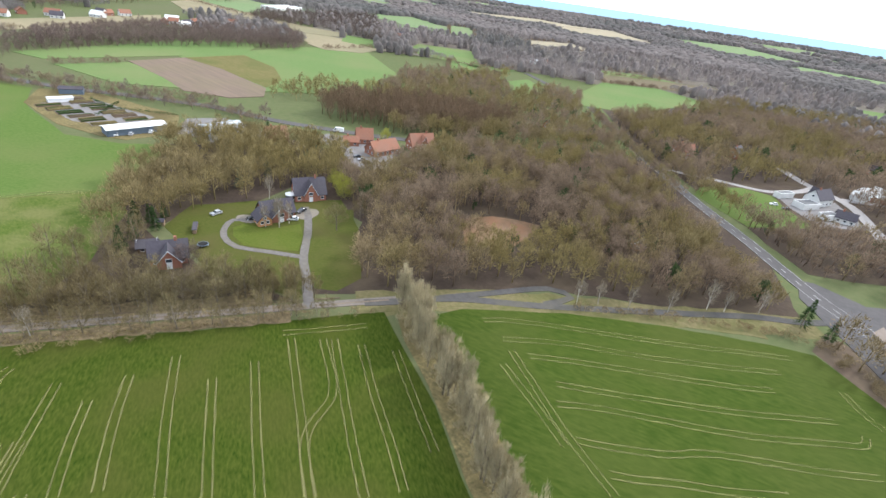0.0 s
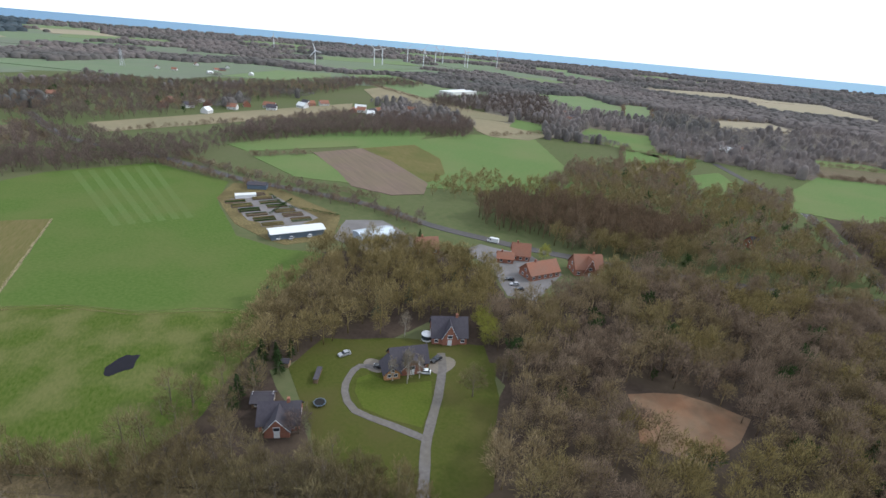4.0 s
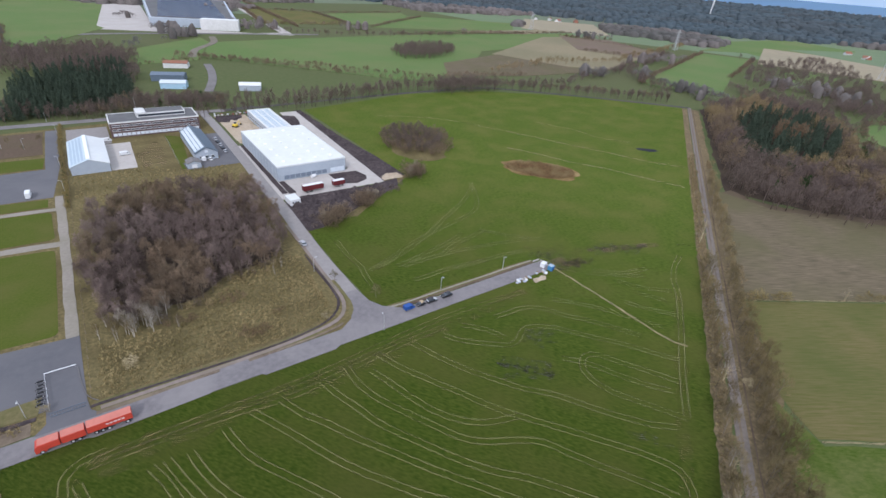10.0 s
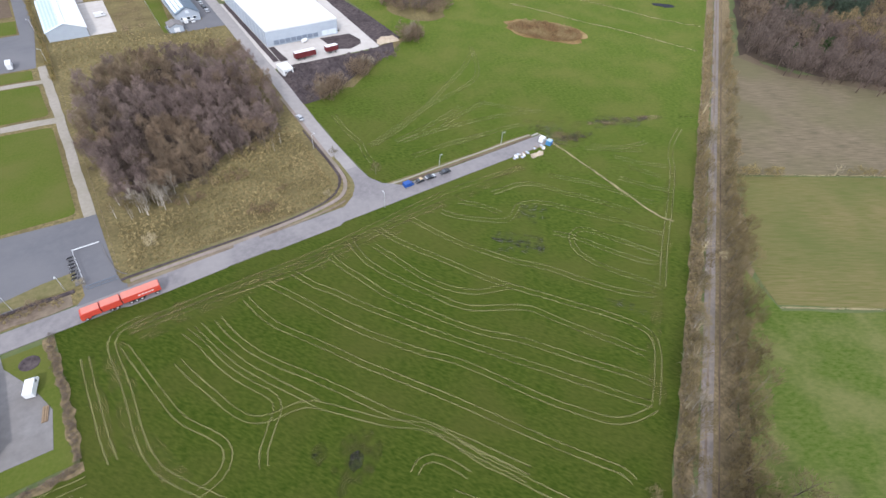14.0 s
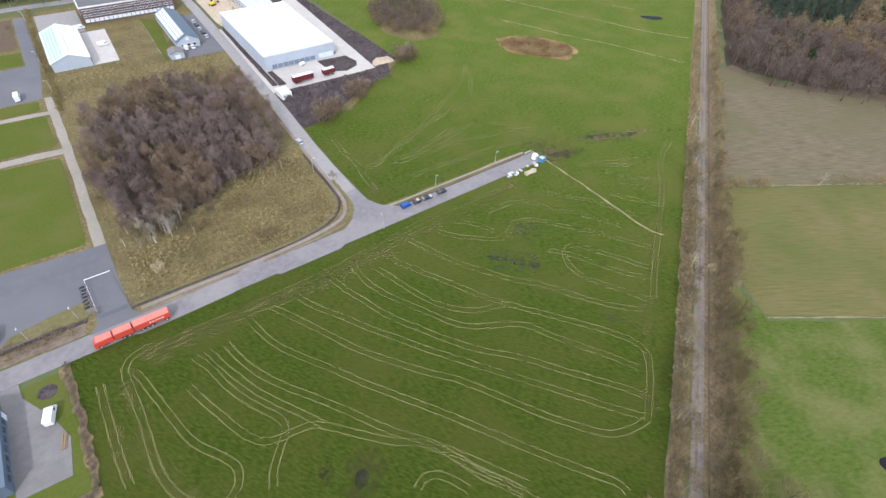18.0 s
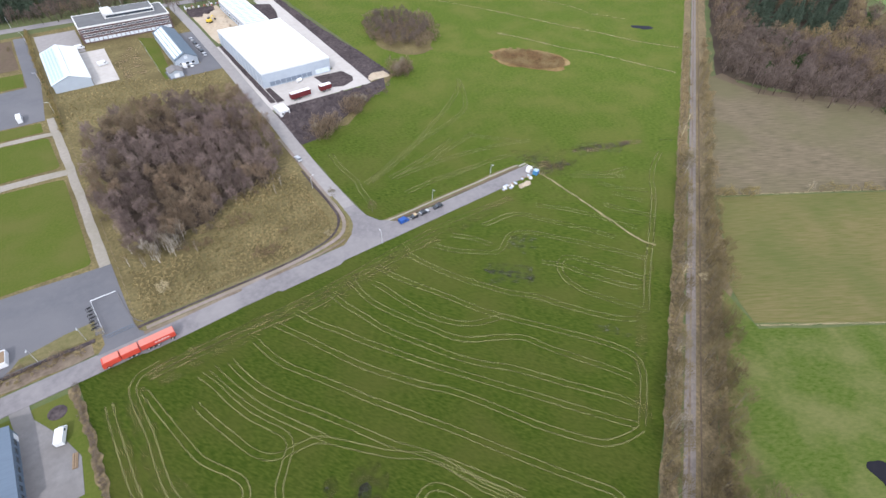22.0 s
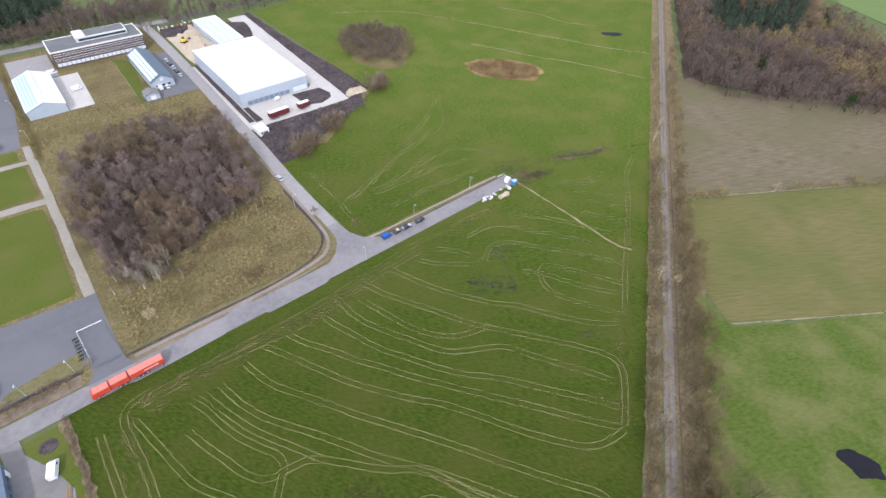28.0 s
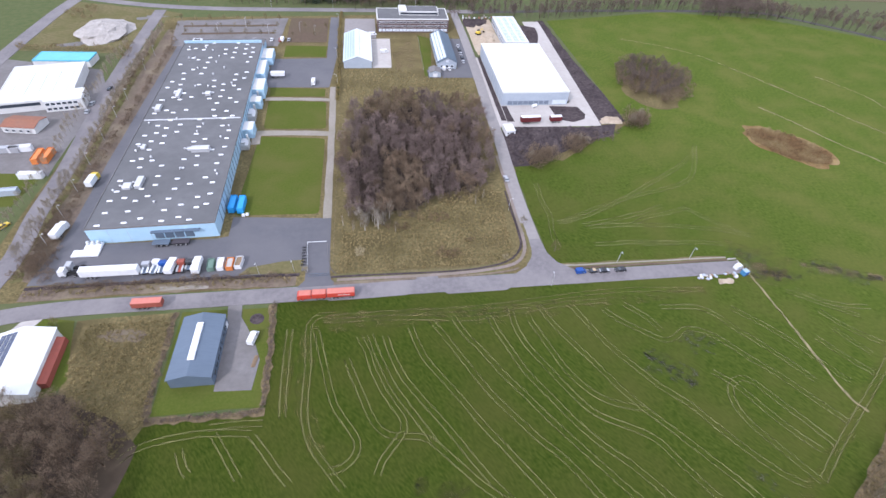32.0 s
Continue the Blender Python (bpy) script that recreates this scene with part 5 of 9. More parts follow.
TRAMS.append([(36.7, 22.9), (32.1, 34.4)])
TRAMS.append([(10.6, 15.6), (2, 28), (-4, 38)])
TRAMS.append([(3.2, 12.8), (-5, 25), (-12, 36)])
TRAMS.append([(-5.5, 9.6), (-14, 22), (-20, 34)])
TRAMS.append([(-13.7, 6.5), (-22, 18), (-30, 30)])


def tramlines(name, lines, material, z, gap=1.75, width=0.29, label="worn tractor wheel tracks in the crop"):
    """Pairs of wheel tracks, each pair along its own line."""
    for i, pts in enumerate(lines):
        sh = Shape()
        c = curve(pts, 2.5)
        for side in (-gap / 2, gap / 2):
            line = [(x - dy * side, y + dx * side) for (x, y), (dx, dy) in zip(c, headings(c))]
            for k, w in enumerate((1.35, 0.8, 0.4)):
                sh.ribbon(line, width * w, z + 0.006 * (i % 9) + 0.002 * k, 0, 0.2)
        x, y = pts[len(pts) // 2]
        m = TRAM_PALE if material is TRAM and 0.6 * x + 0.8 * y > 105 else material
        single(name, sh, m, label, "wheel track", "structure")


tramlines("wheel_track", TRAMS, TRAM, 0.09)
tramlines("wheel_track", [[(-18.5, 99.9), (-12.9, 100.3), (-3.7, 100.3), (7.7, 100.2), (23.6, 99.9), (39.5, 100.4), (62.4, 102.4), (85.3, 103.5), (114.3, 101.4)], [(-19.3, 99.0), (-13.3, 98.8), (-1.1, 98.5), (13.5, 97.4), (25.5, 95.9), (37.5, 96.6), (60.2, 98.9), (77.2, 99.4)]], TRAM2, 0.14, 1.8, 0.34, "dry worn wheel tracks along the headland")
for pts, w in (([(-20, 100), (5, 99.8), (29, 98.8), (60, 99.2), (86, 99.4), (116, 101.5)], 4.2), ([(-18, 98), (10, 97.6), (34, 97), (60, 98)], 6.5), ([(-24, 97), (-24, 70), (-18, 54)], 5.0), ([(-30, 96), (-29.6, 68)], 3.4), ([(82, 11), (97, 24), (126, 43.5), (167, 70.5)], 3.6)):
    single("thin_crop", Shape().ribbon(curve(pts, 3.0), w, 0.085, 0, 0.3), THIN_CROP, "thin brownish crop on the driven headland", "field", "structure")
single("footpath", Shape().ribbon(curve([(137.4, 110), (138.6, 80), (139, 58), (141.5, 51)], 2.0), 0.85, 0.13, 0, 0.5), FOOTPATH, "trodden pale strip across the crop", "path", "structure")
for pts, w in (([(220.7, 231.3), (230.4, 215.3), (241.6, 191.9), (253.0, 174.8), (263.2, 153.3), (272.9, 132.9)], 0.9), ([(245.8, 260.4), (259.2, 234.9), (268.1, 217.2), (279.3, 197.5), (290.4, 174.3), (305.6, 153.4)], 0.85), ([(285, 270), (299.8, 241.8), (302.3, 222.6), (315.2, 203.1)], 0.6), ([(176, 330), (200, 318), (222, 300), (245.8, 260.4)], 0.6)):
    single("footpath", Shape().ribbon(curve(pts, 2.0), w, 0.13, 0, 0.5), FOOTPATH, "faint pale line across the far crop", "path", "structure")
for a, b, w in (((188, 54.4), (252, 16.6), 0.7), ((186, -21), (266, -69), 1.2), ((186, -21.6), (138, 10), 0.6)):
    single("field_margin", Shape().ribbon(curve([a, b], 2.0), w, 0.12, 0, 0.4), FOOTPATH, "pale grass margin between two fields", "verge", "structure")
tramlines("meadow_ditch", [[(186, -21), (168, -39), (147, -52.5), (134, -67), (116, -81)]], TRAM2, 0.12, 2.0, 0.8, "dry-edged ditch across the meadow")

# wet places
def blob(cx, cy, rx, ry, turn, seed, uneven=0.35, n=28):
    """An uneven shore round an ellipse."""
    rng = random.Random(seed)
    k = [1 + uneven * rng.uniform(-1, 1) for _ in range(n // 2)]
    k = [v for a, b in zip(k, k[1:] + k[:1]) for v in (a, (a + b) / 2)]
    return [(cx + (x - cx) * f, cy + (y - cy) * f) for (x, y), f in zip(ellipse(cx, cy, rx, ry, n, turn), k)]


single("bare_ground", Shape().slab(blob(21.5, 303, 7.5, 22, -6, 31, 0.3), 0.0, 0.085), CHURNED, "brown churned ground on the rough plot", "ground", "structure")
single("field_pond", Shape().slab(blob(121, -34.5, 3.7, 5.2, 20, 3, 0.22), -0.3, 0.1), WATER, "small dark pond in the meadow", "pond", "structure")
single("field_pond", Shape().slab(blob(314.5, 186, 7.5, 3.8, -40, 4), -0.3, 0.1), WATER, "small dark pond in the crop field", "pond", "structure")
single("reed_bed", Shape().slab(blob(211.5, 191, 23, 13.5, -48, 5, 0.14, 44), -0.3, 0.12), RUST, "oval rust-brown reed bed in the crop", "reed bed", "structure")
for cx, cy, rx, ry, t, m in ((90, 68.5, 9, 1.5, -48, BLACKWET), (88, 70, 8, 5, -48, WET), (101, 79.5, 6, 4, -50, WET), (99, 35, 6, 1.6, -55, WET), (176, 105, 16, 4, -22, WET), (171, 107.5, 6, 1.4, -18, BLACKWET), (184, 101.6, 6, 1.3, -18, BLACKWET), (207, 92, 4, 0.8, -30, BLACKWET), (178, 104.4, 13, 2.2, -20, CHURNED), (163, 109.5, 7, 2.0, -20, CHURNED), (146, 108.5, 8, 3.2, -20, CHURNED), (146, 107, 5, 1.5, -20, BLACKWET), (13.1, 38.8, 7.5, 5.0, 20, HALO), (6.7, 44.6, 2.6, 2.0, 30, HALO), (13.1, 38.8, 2.3, 1.7, 30, MUD), (6.7, 44.6, 1.2, 0.9, 0, BLACKWET), (146, 112, 11, 7, 20, THIN_CROP), (142, 112, 7, 7, 0, WET), (150, 106, 6, 3, -20, BLACKWET), (140, 119, 5, 2.5, -30, WET), (142.5, 120.3, 8, 3, -30, THIN_CROP), (146.6, 106.1, 9, 5, -20, THIN_CROP)):
    single("wet_patch", Shape().slab(blob(cx, cy, rx, ry, t, int(cx), 0.25 if m in (HALO, MUD) else 0.5), 0.0, 0.1 + (cx + cy) % 7 * 0.004), m, "waterlogged bare patch in the crop", "wet patch", "structure")
stripes = Shape()
for k in range(6):
    a, b = (350 - k * 2.5, -112 - k * 8.5), (236 - k * 2.4, -86 - k * 6.2)
    stripes.ribbon(curve([a, b], 6), 3.6, 0.09)
single("mown_stripes", stripes, MOWN, "faint pale mown stripes on the meadow", "mown stripe", "stuff")

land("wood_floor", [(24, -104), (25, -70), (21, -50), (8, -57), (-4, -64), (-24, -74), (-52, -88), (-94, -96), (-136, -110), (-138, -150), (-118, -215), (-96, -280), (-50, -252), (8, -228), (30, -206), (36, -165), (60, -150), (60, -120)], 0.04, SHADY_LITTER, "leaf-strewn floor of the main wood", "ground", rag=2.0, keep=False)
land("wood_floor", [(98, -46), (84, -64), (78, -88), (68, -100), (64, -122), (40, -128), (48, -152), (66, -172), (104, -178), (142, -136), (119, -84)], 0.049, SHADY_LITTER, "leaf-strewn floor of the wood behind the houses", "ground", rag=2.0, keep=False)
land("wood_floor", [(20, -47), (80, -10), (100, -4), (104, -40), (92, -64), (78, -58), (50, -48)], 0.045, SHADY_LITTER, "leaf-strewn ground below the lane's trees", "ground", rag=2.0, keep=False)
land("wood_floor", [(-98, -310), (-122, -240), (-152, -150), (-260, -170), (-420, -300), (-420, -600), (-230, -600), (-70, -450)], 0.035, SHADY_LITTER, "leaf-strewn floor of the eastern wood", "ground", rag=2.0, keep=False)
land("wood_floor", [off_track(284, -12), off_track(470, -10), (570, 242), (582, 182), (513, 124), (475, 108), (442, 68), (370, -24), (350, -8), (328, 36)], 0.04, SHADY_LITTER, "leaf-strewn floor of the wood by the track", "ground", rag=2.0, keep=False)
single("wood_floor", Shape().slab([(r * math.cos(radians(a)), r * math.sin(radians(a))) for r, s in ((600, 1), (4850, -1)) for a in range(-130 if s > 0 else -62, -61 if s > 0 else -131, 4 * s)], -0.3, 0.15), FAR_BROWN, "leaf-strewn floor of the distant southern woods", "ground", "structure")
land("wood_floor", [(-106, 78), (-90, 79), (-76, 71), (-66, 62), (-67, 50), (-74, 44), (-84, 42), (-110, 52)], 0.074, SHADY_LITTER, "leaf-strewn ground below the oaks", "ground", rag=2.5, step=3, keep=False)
land("road_bank", [(-133, -90), (-144, -71), (-165, 20), (-190, 20), (-172, -60), (-152, -92), (-142, -104)], 0.047, LITTER, "brown scrubby bank between field and road", "verge", rag=1.5, keep=False)
single("road_bank", Shape().ribbon(curve([(4, -53), (-22, -67), (-49, -78), (-93, -91), (-119, -100), (-140, -106)], 4.0), 12.0, 0.046, 0, 0.15), VERGE, "dry grassy banks along the lane", "verge", "structure")
land("nursery_bed", [(238, -150), (228, -174), (178, -166), (176, -142), (200, -136)], 0.115, CONCRETE, "grey gravelled ground of the nursery", "ground", rag=1.5, keep=False)
land("hedge_bank", [(-4, -62), (-10, -50), (-31, -22), (-46, 0), (-76, 47), (-90, 44), (-56, -4), (-38, -31), (-16, -60)], 0.045, ROUGH, "rough dry bank below the poplar hedge", "verge", rag=1.0, keep=False)

# ---- woods and trees ----
CONIFERS = [(362, 136), (400, 168), (440, 190), (500, 208), (520, 170), (474, 126), (400, 104)]
birch_wood = tree_kind("birch_tree", "bare purple-brown young birch in the works wood", BARK, TWIG_PURPLE, SLIM)
BIRCH_WOOD = [(-13, 146), (8, 143), (26, 155), (50, 164), (54, 184), (55, 232), (20, 246), (-8, 238), (-16, 206), (-17, 170)]
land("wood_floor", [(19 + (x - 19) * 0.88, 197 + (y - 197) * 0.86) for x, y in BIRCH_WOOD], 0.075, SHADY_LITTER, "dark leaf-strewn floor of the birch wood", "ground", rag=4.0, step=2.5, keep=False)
brown_birch = tree_kind("birch_tree", "bare warm brown young birch in the works wood", BARK, TWIG_WARM, SLIM[:2])
birch_rng = random.Random(14)
birch_spots = [(x, y, noise.noise(Vector((x / 22, y / 22, 3.1))) + birch_rng.uniform(-0.2, 0.2) > 0.2) for x, y in scatter(BIRCH_WOOD, 4.2, 3)]
plant(birch_wood, [(x, y) for x, y, brown in birch_spots if not brown], 4, 0.75, 1.1, "wood beside the factory")
plant(brown_birch, [(x, y) for x, y, brown in birch_spots if brown], 104, 0.75, 1.1, "wood beside the factory")
woodland("thicket", scatter(BIRCH_WOOD, 5.0, 105), THICKET, WOODS_SHADED, "dark undergrowth of the birch wood", 106, 0.4, 0.9)
pale_birch = tree_kind("birch_tree", "pale bare birch with a whitish trunk", BIRCH, TWIG_BIRCH, BIRCHES)
grey_birch = tree_kind("birch_tree", "grey bare birch with a pale trunk", BIRCH, TWIG, BIRCHES)
plant(grey_birch, scatter([(-16, 142), (-6, 140), (0, 144), (-6, 154), (-15, 152)], 4.6, 5), 6, 0.6, 0.85, "wood beside the factory")
woodland("thicket", scatter([(2, 142), (14, 143), (28, 152), (46, 160), (52, 165), (44, 168), (26, 162), (12, 152)], 4.6, 57), THICKET, WOODS, "low bare scrub along the edge of the birch wood", 58, 0.35, 0.8)
plant(grey_birch, [(40.5, 155.0), (44, 158), (6, 139.5)], 107, 0.5, 0.65, "wood beside the factory")
woodland("bramble", scatter(ellipse(25.4, 126, 4.5, 3.0, 12), 1.6, 110) + scatter(ellipse(7, 142, 5, 2.5, 12), 1.8, 111) + scatter(ellipse(24, 147, 5, 3, 12), 1.8, 112) + scatter(ellipse(34, 133, 2.5, 1.8, 10), 1.6, 113), THICKET, LARCH, "rusty brown bramble clumps on the rough plot", 114, 0.25, 0.5)
white_birch = tree_kind("birch_tree", "whitish bare birch at the wood's edge", BIRCH, TWIG_GREY, BIRCHES)
plant(white_birch, scatter([(-8, 141), (4, 141), (7, 147), (0, 152), (-7, 149)], 3.2, 55), 56, 0.7, 0.95, "wood beside the factory")
poplars = tree_kind("poplar_tree", "tall bare pale poplar in the field hedge", BARK, TWIG_PALE, POPLAR)
plant(poplars, along([(-9, -58), (-32, -28), (-47, -6), (-80, 44)], 1.6, 8, 1.9), 9, 0.75, 1.08, "poplar hedge")
woodland("hedge_poplar", along([(-8, -57), (-32, -27), (-47, -5), (-80, 44)], 1.8, 108, 2.0), THICKET, TWIG_PALE, "pale undergrowth below the poplars", 109, 0.5, 0.9)
oaks = tree_kind("oak_tree", "broad bare grey-brown oak", BARK, TWIG, OAK)
plant(oaks, scatter([(-112, 76), (-96, 76), (-76, 58), (-80, 46), (-96, 40), (-112, 50)], 7.5, 10), 11, 0.7, 0.95, "oaks at the hedge's end")
track_trees = tree_kind("hedgerow_tree", "bare brown tree beside the farm track", BARK, TWIG, [tree_shape(s, 9, 2.6, 1.6, 420, 0.05, 1.4, 8, 0.6, 0.16) for s in (41, 42, 43)])
plant(track_trees, scatter([off_track(8, -3.6), off_track(60, -3.6), off_track(150, -3.6), off_track(195, -4), off_track(150, -11), off_track(60, -14), off_track(20, -14)], 3.4, 12) + along([off_track(12, 4), off_track(105, 4)], 3.2, 113, 1.6) + along([off_track(105, 4), off_track(200, 4)], 6, 13, 1.2) + along([off_track(190, -5), off_track(290, -5)], 7, 14, 1.5), 15, 0.6, 1.1, "trees along the farm track")
plant(pale_birch, along([off_track(70, 3.6), off_track(200, 3.6)], 24, 16, 1.0), 17, 0.6, 0.95, "trees along the farm track")
AV = [[(16, -60), (20, -46), (40, -44), (75, -62), (85, -85), (62, -120), (40, -120), (26, -90)], ellipse(-26, -122, 20, 15), [(36, -165), (70, -158), (80, -200), (60, -214), (24, -214), (24, -196)]]
house_wood = scatter([(98, -50), (86, -66), (80, -88), (70, -101), (66, -122), (44, -130), (50, -150), (68, -168), (100, -174), (126, -160), (140, -134), (126, -112), (118, -84)], 6.2, 21, avoid=[ellipse(107, -171, 10, 9), ellipse(120, -166, 9, 6)])
woodland("woodland_house", house_wood, WOOD_OAK, WOODS_OLIVE, "dense bare olive-brown wood behind the houses", 22)
woodland("woodland_house", house_wood[::29], FIR, NEEDLES, "dark firs among the olive-brown wood", 122, 0.7, 1.0)
ROADS_A = [[(-160, -70), (-182, -100), (-176, -130), (-158, -140), (-148, -160), (-125, -222), (-104, -293), (-65, -452), (0, -545), (20, -515), (-40, -446), (-76, -290), (-92, -214), (-114, -152), (-130, -106), (-142, -84)], [(-104, -292), (-50, -262), (12, -237), (90, -215), (176, -210), (176, -200), (90, -204), (12, -226), (-50, -251), (-98, -280)]]
main_wood = scatter([(22, -104), (12, -62), (-4, -64), (-24, -76), (-52, -92), (-94, -99), (-136, -113), (-134, -150), (-118, -200), (-96, -268), (-50, -248), (8, -224), (26, -206), (30, -165), (50, -140), (44, -118)], 6.4, 23, avoid=AV + ROADS_A)


IVY = [tree_shape(s, 10, 2.6, 1.0, 420, 0.16, 0.9, 4, 0.3, 0.25) for s in (71, 72)]


def mixed_wood(name, places, label, seed, low=0.75, high=1.25, size=26.0, shapes=WOOD_OAK, mats=None):
    """A wood whose trees differ in tone from stand to stand, with a few ivy-green ones."""
    rng = random.Random(seed)
    stands = [[], [], [], []]
    for x, y in places:
        v = noise.noise(Vector((x / size, y / size, seed * 0.7))) + rng.uniform(-0.28, 0.28)
        stands[3 if rng.random() < 0.035 else 0 if v < -0.1 else 1 if v < 0.16 else 2].append((x, y))
    for k, (m, word) in enumerate(mats or ((WOODS_MAUVE, "purple-brown"), (WOODS, "grey-brown"), (WOODS_OLIVE, "olive"), (EVERGREEN, "ivy-green"))):
        woodland(name, stands[k], shapes if k < 3 else IVY, m, label % word, seed + k, low, high)


mixed_wood("woodland_main", main_wood, "dense bare %s trees of the wood between the roads", 24)
front_row = tree_kind("oak_tree", "bare olive-grey oak along the lane", BARK, TWIG, [tree_shape(s, 10, 3.6, 2.0, 520, 0.05, 1.5, 9, 0.45, 0.2) for s in (44, 45)])
plant(front_row, along([(22, -46), (80, -8)], 6.0, 26, 2.0) + scatter([(26, -47), (56, -26), (86, -6), (96, -30), (90, -58), (80, -56), (76, -42), (62, -34), (52, -44), (38, -50)], 5.6, 28), 29, 0.65, 1.1, "trees along the lane")
plant(pale_birch, along([(-60, -82), (-130, -110)], 11, 30, 2.0), 31, 0.8, 1.1, "trees along the lane")
mixed_wood("woodland_south", scatter([(-92, -284), (-50, -261), (10, -236), (60, -221), (62, -240), (10, -258), (-50, -284), (-84, -302)], 6.2, 190, avoid=ROADS_A), "bare %s trees beyond the main road", 191)
mixed_wood("woodland_south", along([(-111, -214), (-90, -286), (-70, -362), (-62, -395)], 3.6, 192, 2.6), "bare %s trees leaning over the country road", 193, 0.6, 0.95, shapes=WOOD_MID)
mixed_wood("woodland_east", along([(-126, -226), (-106, -298), (-88, -372), (-84, -392)], 4.6, 194, 2.0), "bare %s trees on the far side of the country road", 195, 0.6, 0.95, shapes=WOOD_MID)
woodland("woodland_main", [(-78, -150), (-84, -155), (-90, -160), (-81, -161), (-98, -175), (-103, -181), (-94, -168), (-56, -128), (-52, -126), (-33, -108), (-30, -106), (-13, -138)], IVY, EVERGREEN, "rounded dark green pines in the bare wood", 196, 0.5, 0.9)
spruce_wood = scatter([(100, -226), (60, -236), (10, -252), (-10, -300), (60, -300), (110, -270), (118, -240)], 4.3, 32)
woodland("woodland_larch", spruce_wood, WOOD_SLIM, LARCH, "tall bare rusty larches beyond the main road", 33)
mixed_wood("woodland_east", scatter([(-98, -310), (-122, -240), (-150, -160), (-170, -140), (-260, -170), (-420, -300), (-420, -600), (-230, -600), (-200, -590), (-70, -450)], 8.0, 34, avoid=[[(-225, -196), (-140, -200), (-128, -262), (-215, -300)], ellipse(-128, -319, 16, 12), ellipse(-168, -341, 18, 14), [(-40, -425), (-60, -408), (-110, -420), (-180, -500), (-150, -540)]] + SOUTH_FIELDS + ROADS_A), "bare %s wood beyond the country road", 35, size=60, shapes=WOOD_MID)
woodland("woodland_east", scatter([(-138, -104), (-146, -70), (-168, 10), (-200, 10), (-260, -110), (-200, -128), (-178, -112), (-176, -80), (-156, -96)], 7, 36), WOOD_MID, WOODS, "bare wood beside the country road", 37)
mixed_wood("woodland_south", scatter([(-80, -290), (-20, -262), (20, -256), (110, -310), (120, -420), (40, -520), (-10, -510), (-50, -450)], 8.0, 38, avoid=SOUTH_FIELDS + ROADS_A), "bare %s wood south of the main road", 39, shapes=WOOD_MID)
mixed_wood("woodland_track", scatter([off_track(286, -14), off_track(468, -12), (566, 239), (579, 182), (513, 127), (475, 112), (442, 72), (370, -20), (352, -8), (330, 36), (288, 86)], 7.0, 40, avoid=[CONIFERS]), "bare %s wood beside the farm track", 41, size=40, shapes=WOOD_MID, mats=((WOODS_PURPLE, "purple-brown"), (WOODS_MAUVE, "mauve-grey"), (WOODS, "warm brown"), (EVERGREEN, "ivy-green")))
woodland("woodland_track", scatter(CONIFERS, 8.5, 42), FIR, NEEDLES, "dark conifers inside the bare wood", 43, 0.9, 1.5)
woodland("woodland_track", scatter([(415, 150), (450, 165), (462, 148), (430, 132)], 6, 44), WOOD_SLIM, LARCH, "rusty larches between dark conifers", 45)
single("wood_floor", Shape().ribbon(curve([off_track(284, -13), (293, 92), (338, 43), (362, -6)], 4), 9.0, 0.043, 0, 0.2), LITTER, "leaf-strewn edge of the wood by the stubble field", "ground", "structure")
single("copse_rim", Shape().slab(ragged(ellipse(167, 257, 18, 27, 24, -20), 5.0, 3.0), -0.3, 0.075), ROUGH, "tawny rough grass round the copse", "verge", "structure")
COPSE = [(149, 266), (152, 277), (159, 287), (172, 292), (185, 288), (190, 277), (188, 262), (180, 248), (168, 241), (157, 243), (151, 252)]
woodland("copse", scatter(COPSE, 4.6, 46), SLIM, WOODS_SHADED, "small bare copse in the crop field", 47, 0.5, 0.85)
woodland("copse", scatter([(147, 262), (152, 248), (165, 238), (181, 240), (193, 254), (196, 270), (188, 288), (172, 297), (156, 291), (147, 277)], 4.4, 246), THICKET, WOODS_MAUVE, "bare mauve-brown bushes round the copse", 247, 0.7, 1.4)
woodland("copse", scatter([(-102, 76), (-90, 77), (-77, 70), (-69, 60), (-70, 50), (-84, 45), (-106, 56)], 4.4, 146), WOOD_OAK, WOODS_MAUVE, "bare oak clump at the end of the hedge", 147, 0.55, 0.85)
woodland("thicket", scatter(ellipse(76, 184, 9, 5, 14, 35), 2.9, 48) + scatter(ellipse(97, 194, 8, 4, 14, 30), 3.0, 148) + scatter(ellipse(138, 216, 9, 6, 14, 30), 3.0, 149), THICKET, WOODS_MAUVE, "brown bushes between soil heaps and crop", 49, 1.0, 1.8)
woodland("thicket", scatter(ellipse(117, 204, 13, 4, 14, 30), 3.6, 150) + scatter([(66, 181), (80, 186), (74, 192), (66, 190)], 4.0, 151), THICKET, WOODS_SHADED, "low dark scrub on the soil heaps", 152, 0.4, 0.9)
woodland("thicket", [(100, 197), (103, 195), (134, 213), (141, 219), (72, 184)], SLIM, TWIG_BIRCH, "slim pale bare trees among the bushes", 153, 0.55, 0.8)
woodland("hedge_north", along([(58, 368), (140, 371), (232, 391), (318, 382), (400, 328), (470, 272)], 2.6, 50, 3) + scatter([(-20, 384), (60, 384), (140, 376), (235, 394), (318, 388), (318, 396), (230, 404), (130, 396), (60, 402), (-20, 400)], 6.5, 51), WOOD_SLIM, WOODS_PURPLE, "belt of bare trees north of the works", 52, 0.5, 0.8)
woodland("hedge_west_road", along([(-125.5, 134), (-126, 190), (-130, 235), (-132.5, 345)], 1.9, 110, 0.8) + along([(-137, 150), (-139, 190), (-143, 235), (-146, 320)], 4.0, 111, 0.8), WOOD_SLIM, TWIG_BIRCH, "rows of bare young trees along the western road", 112, 0.3, 0.5)
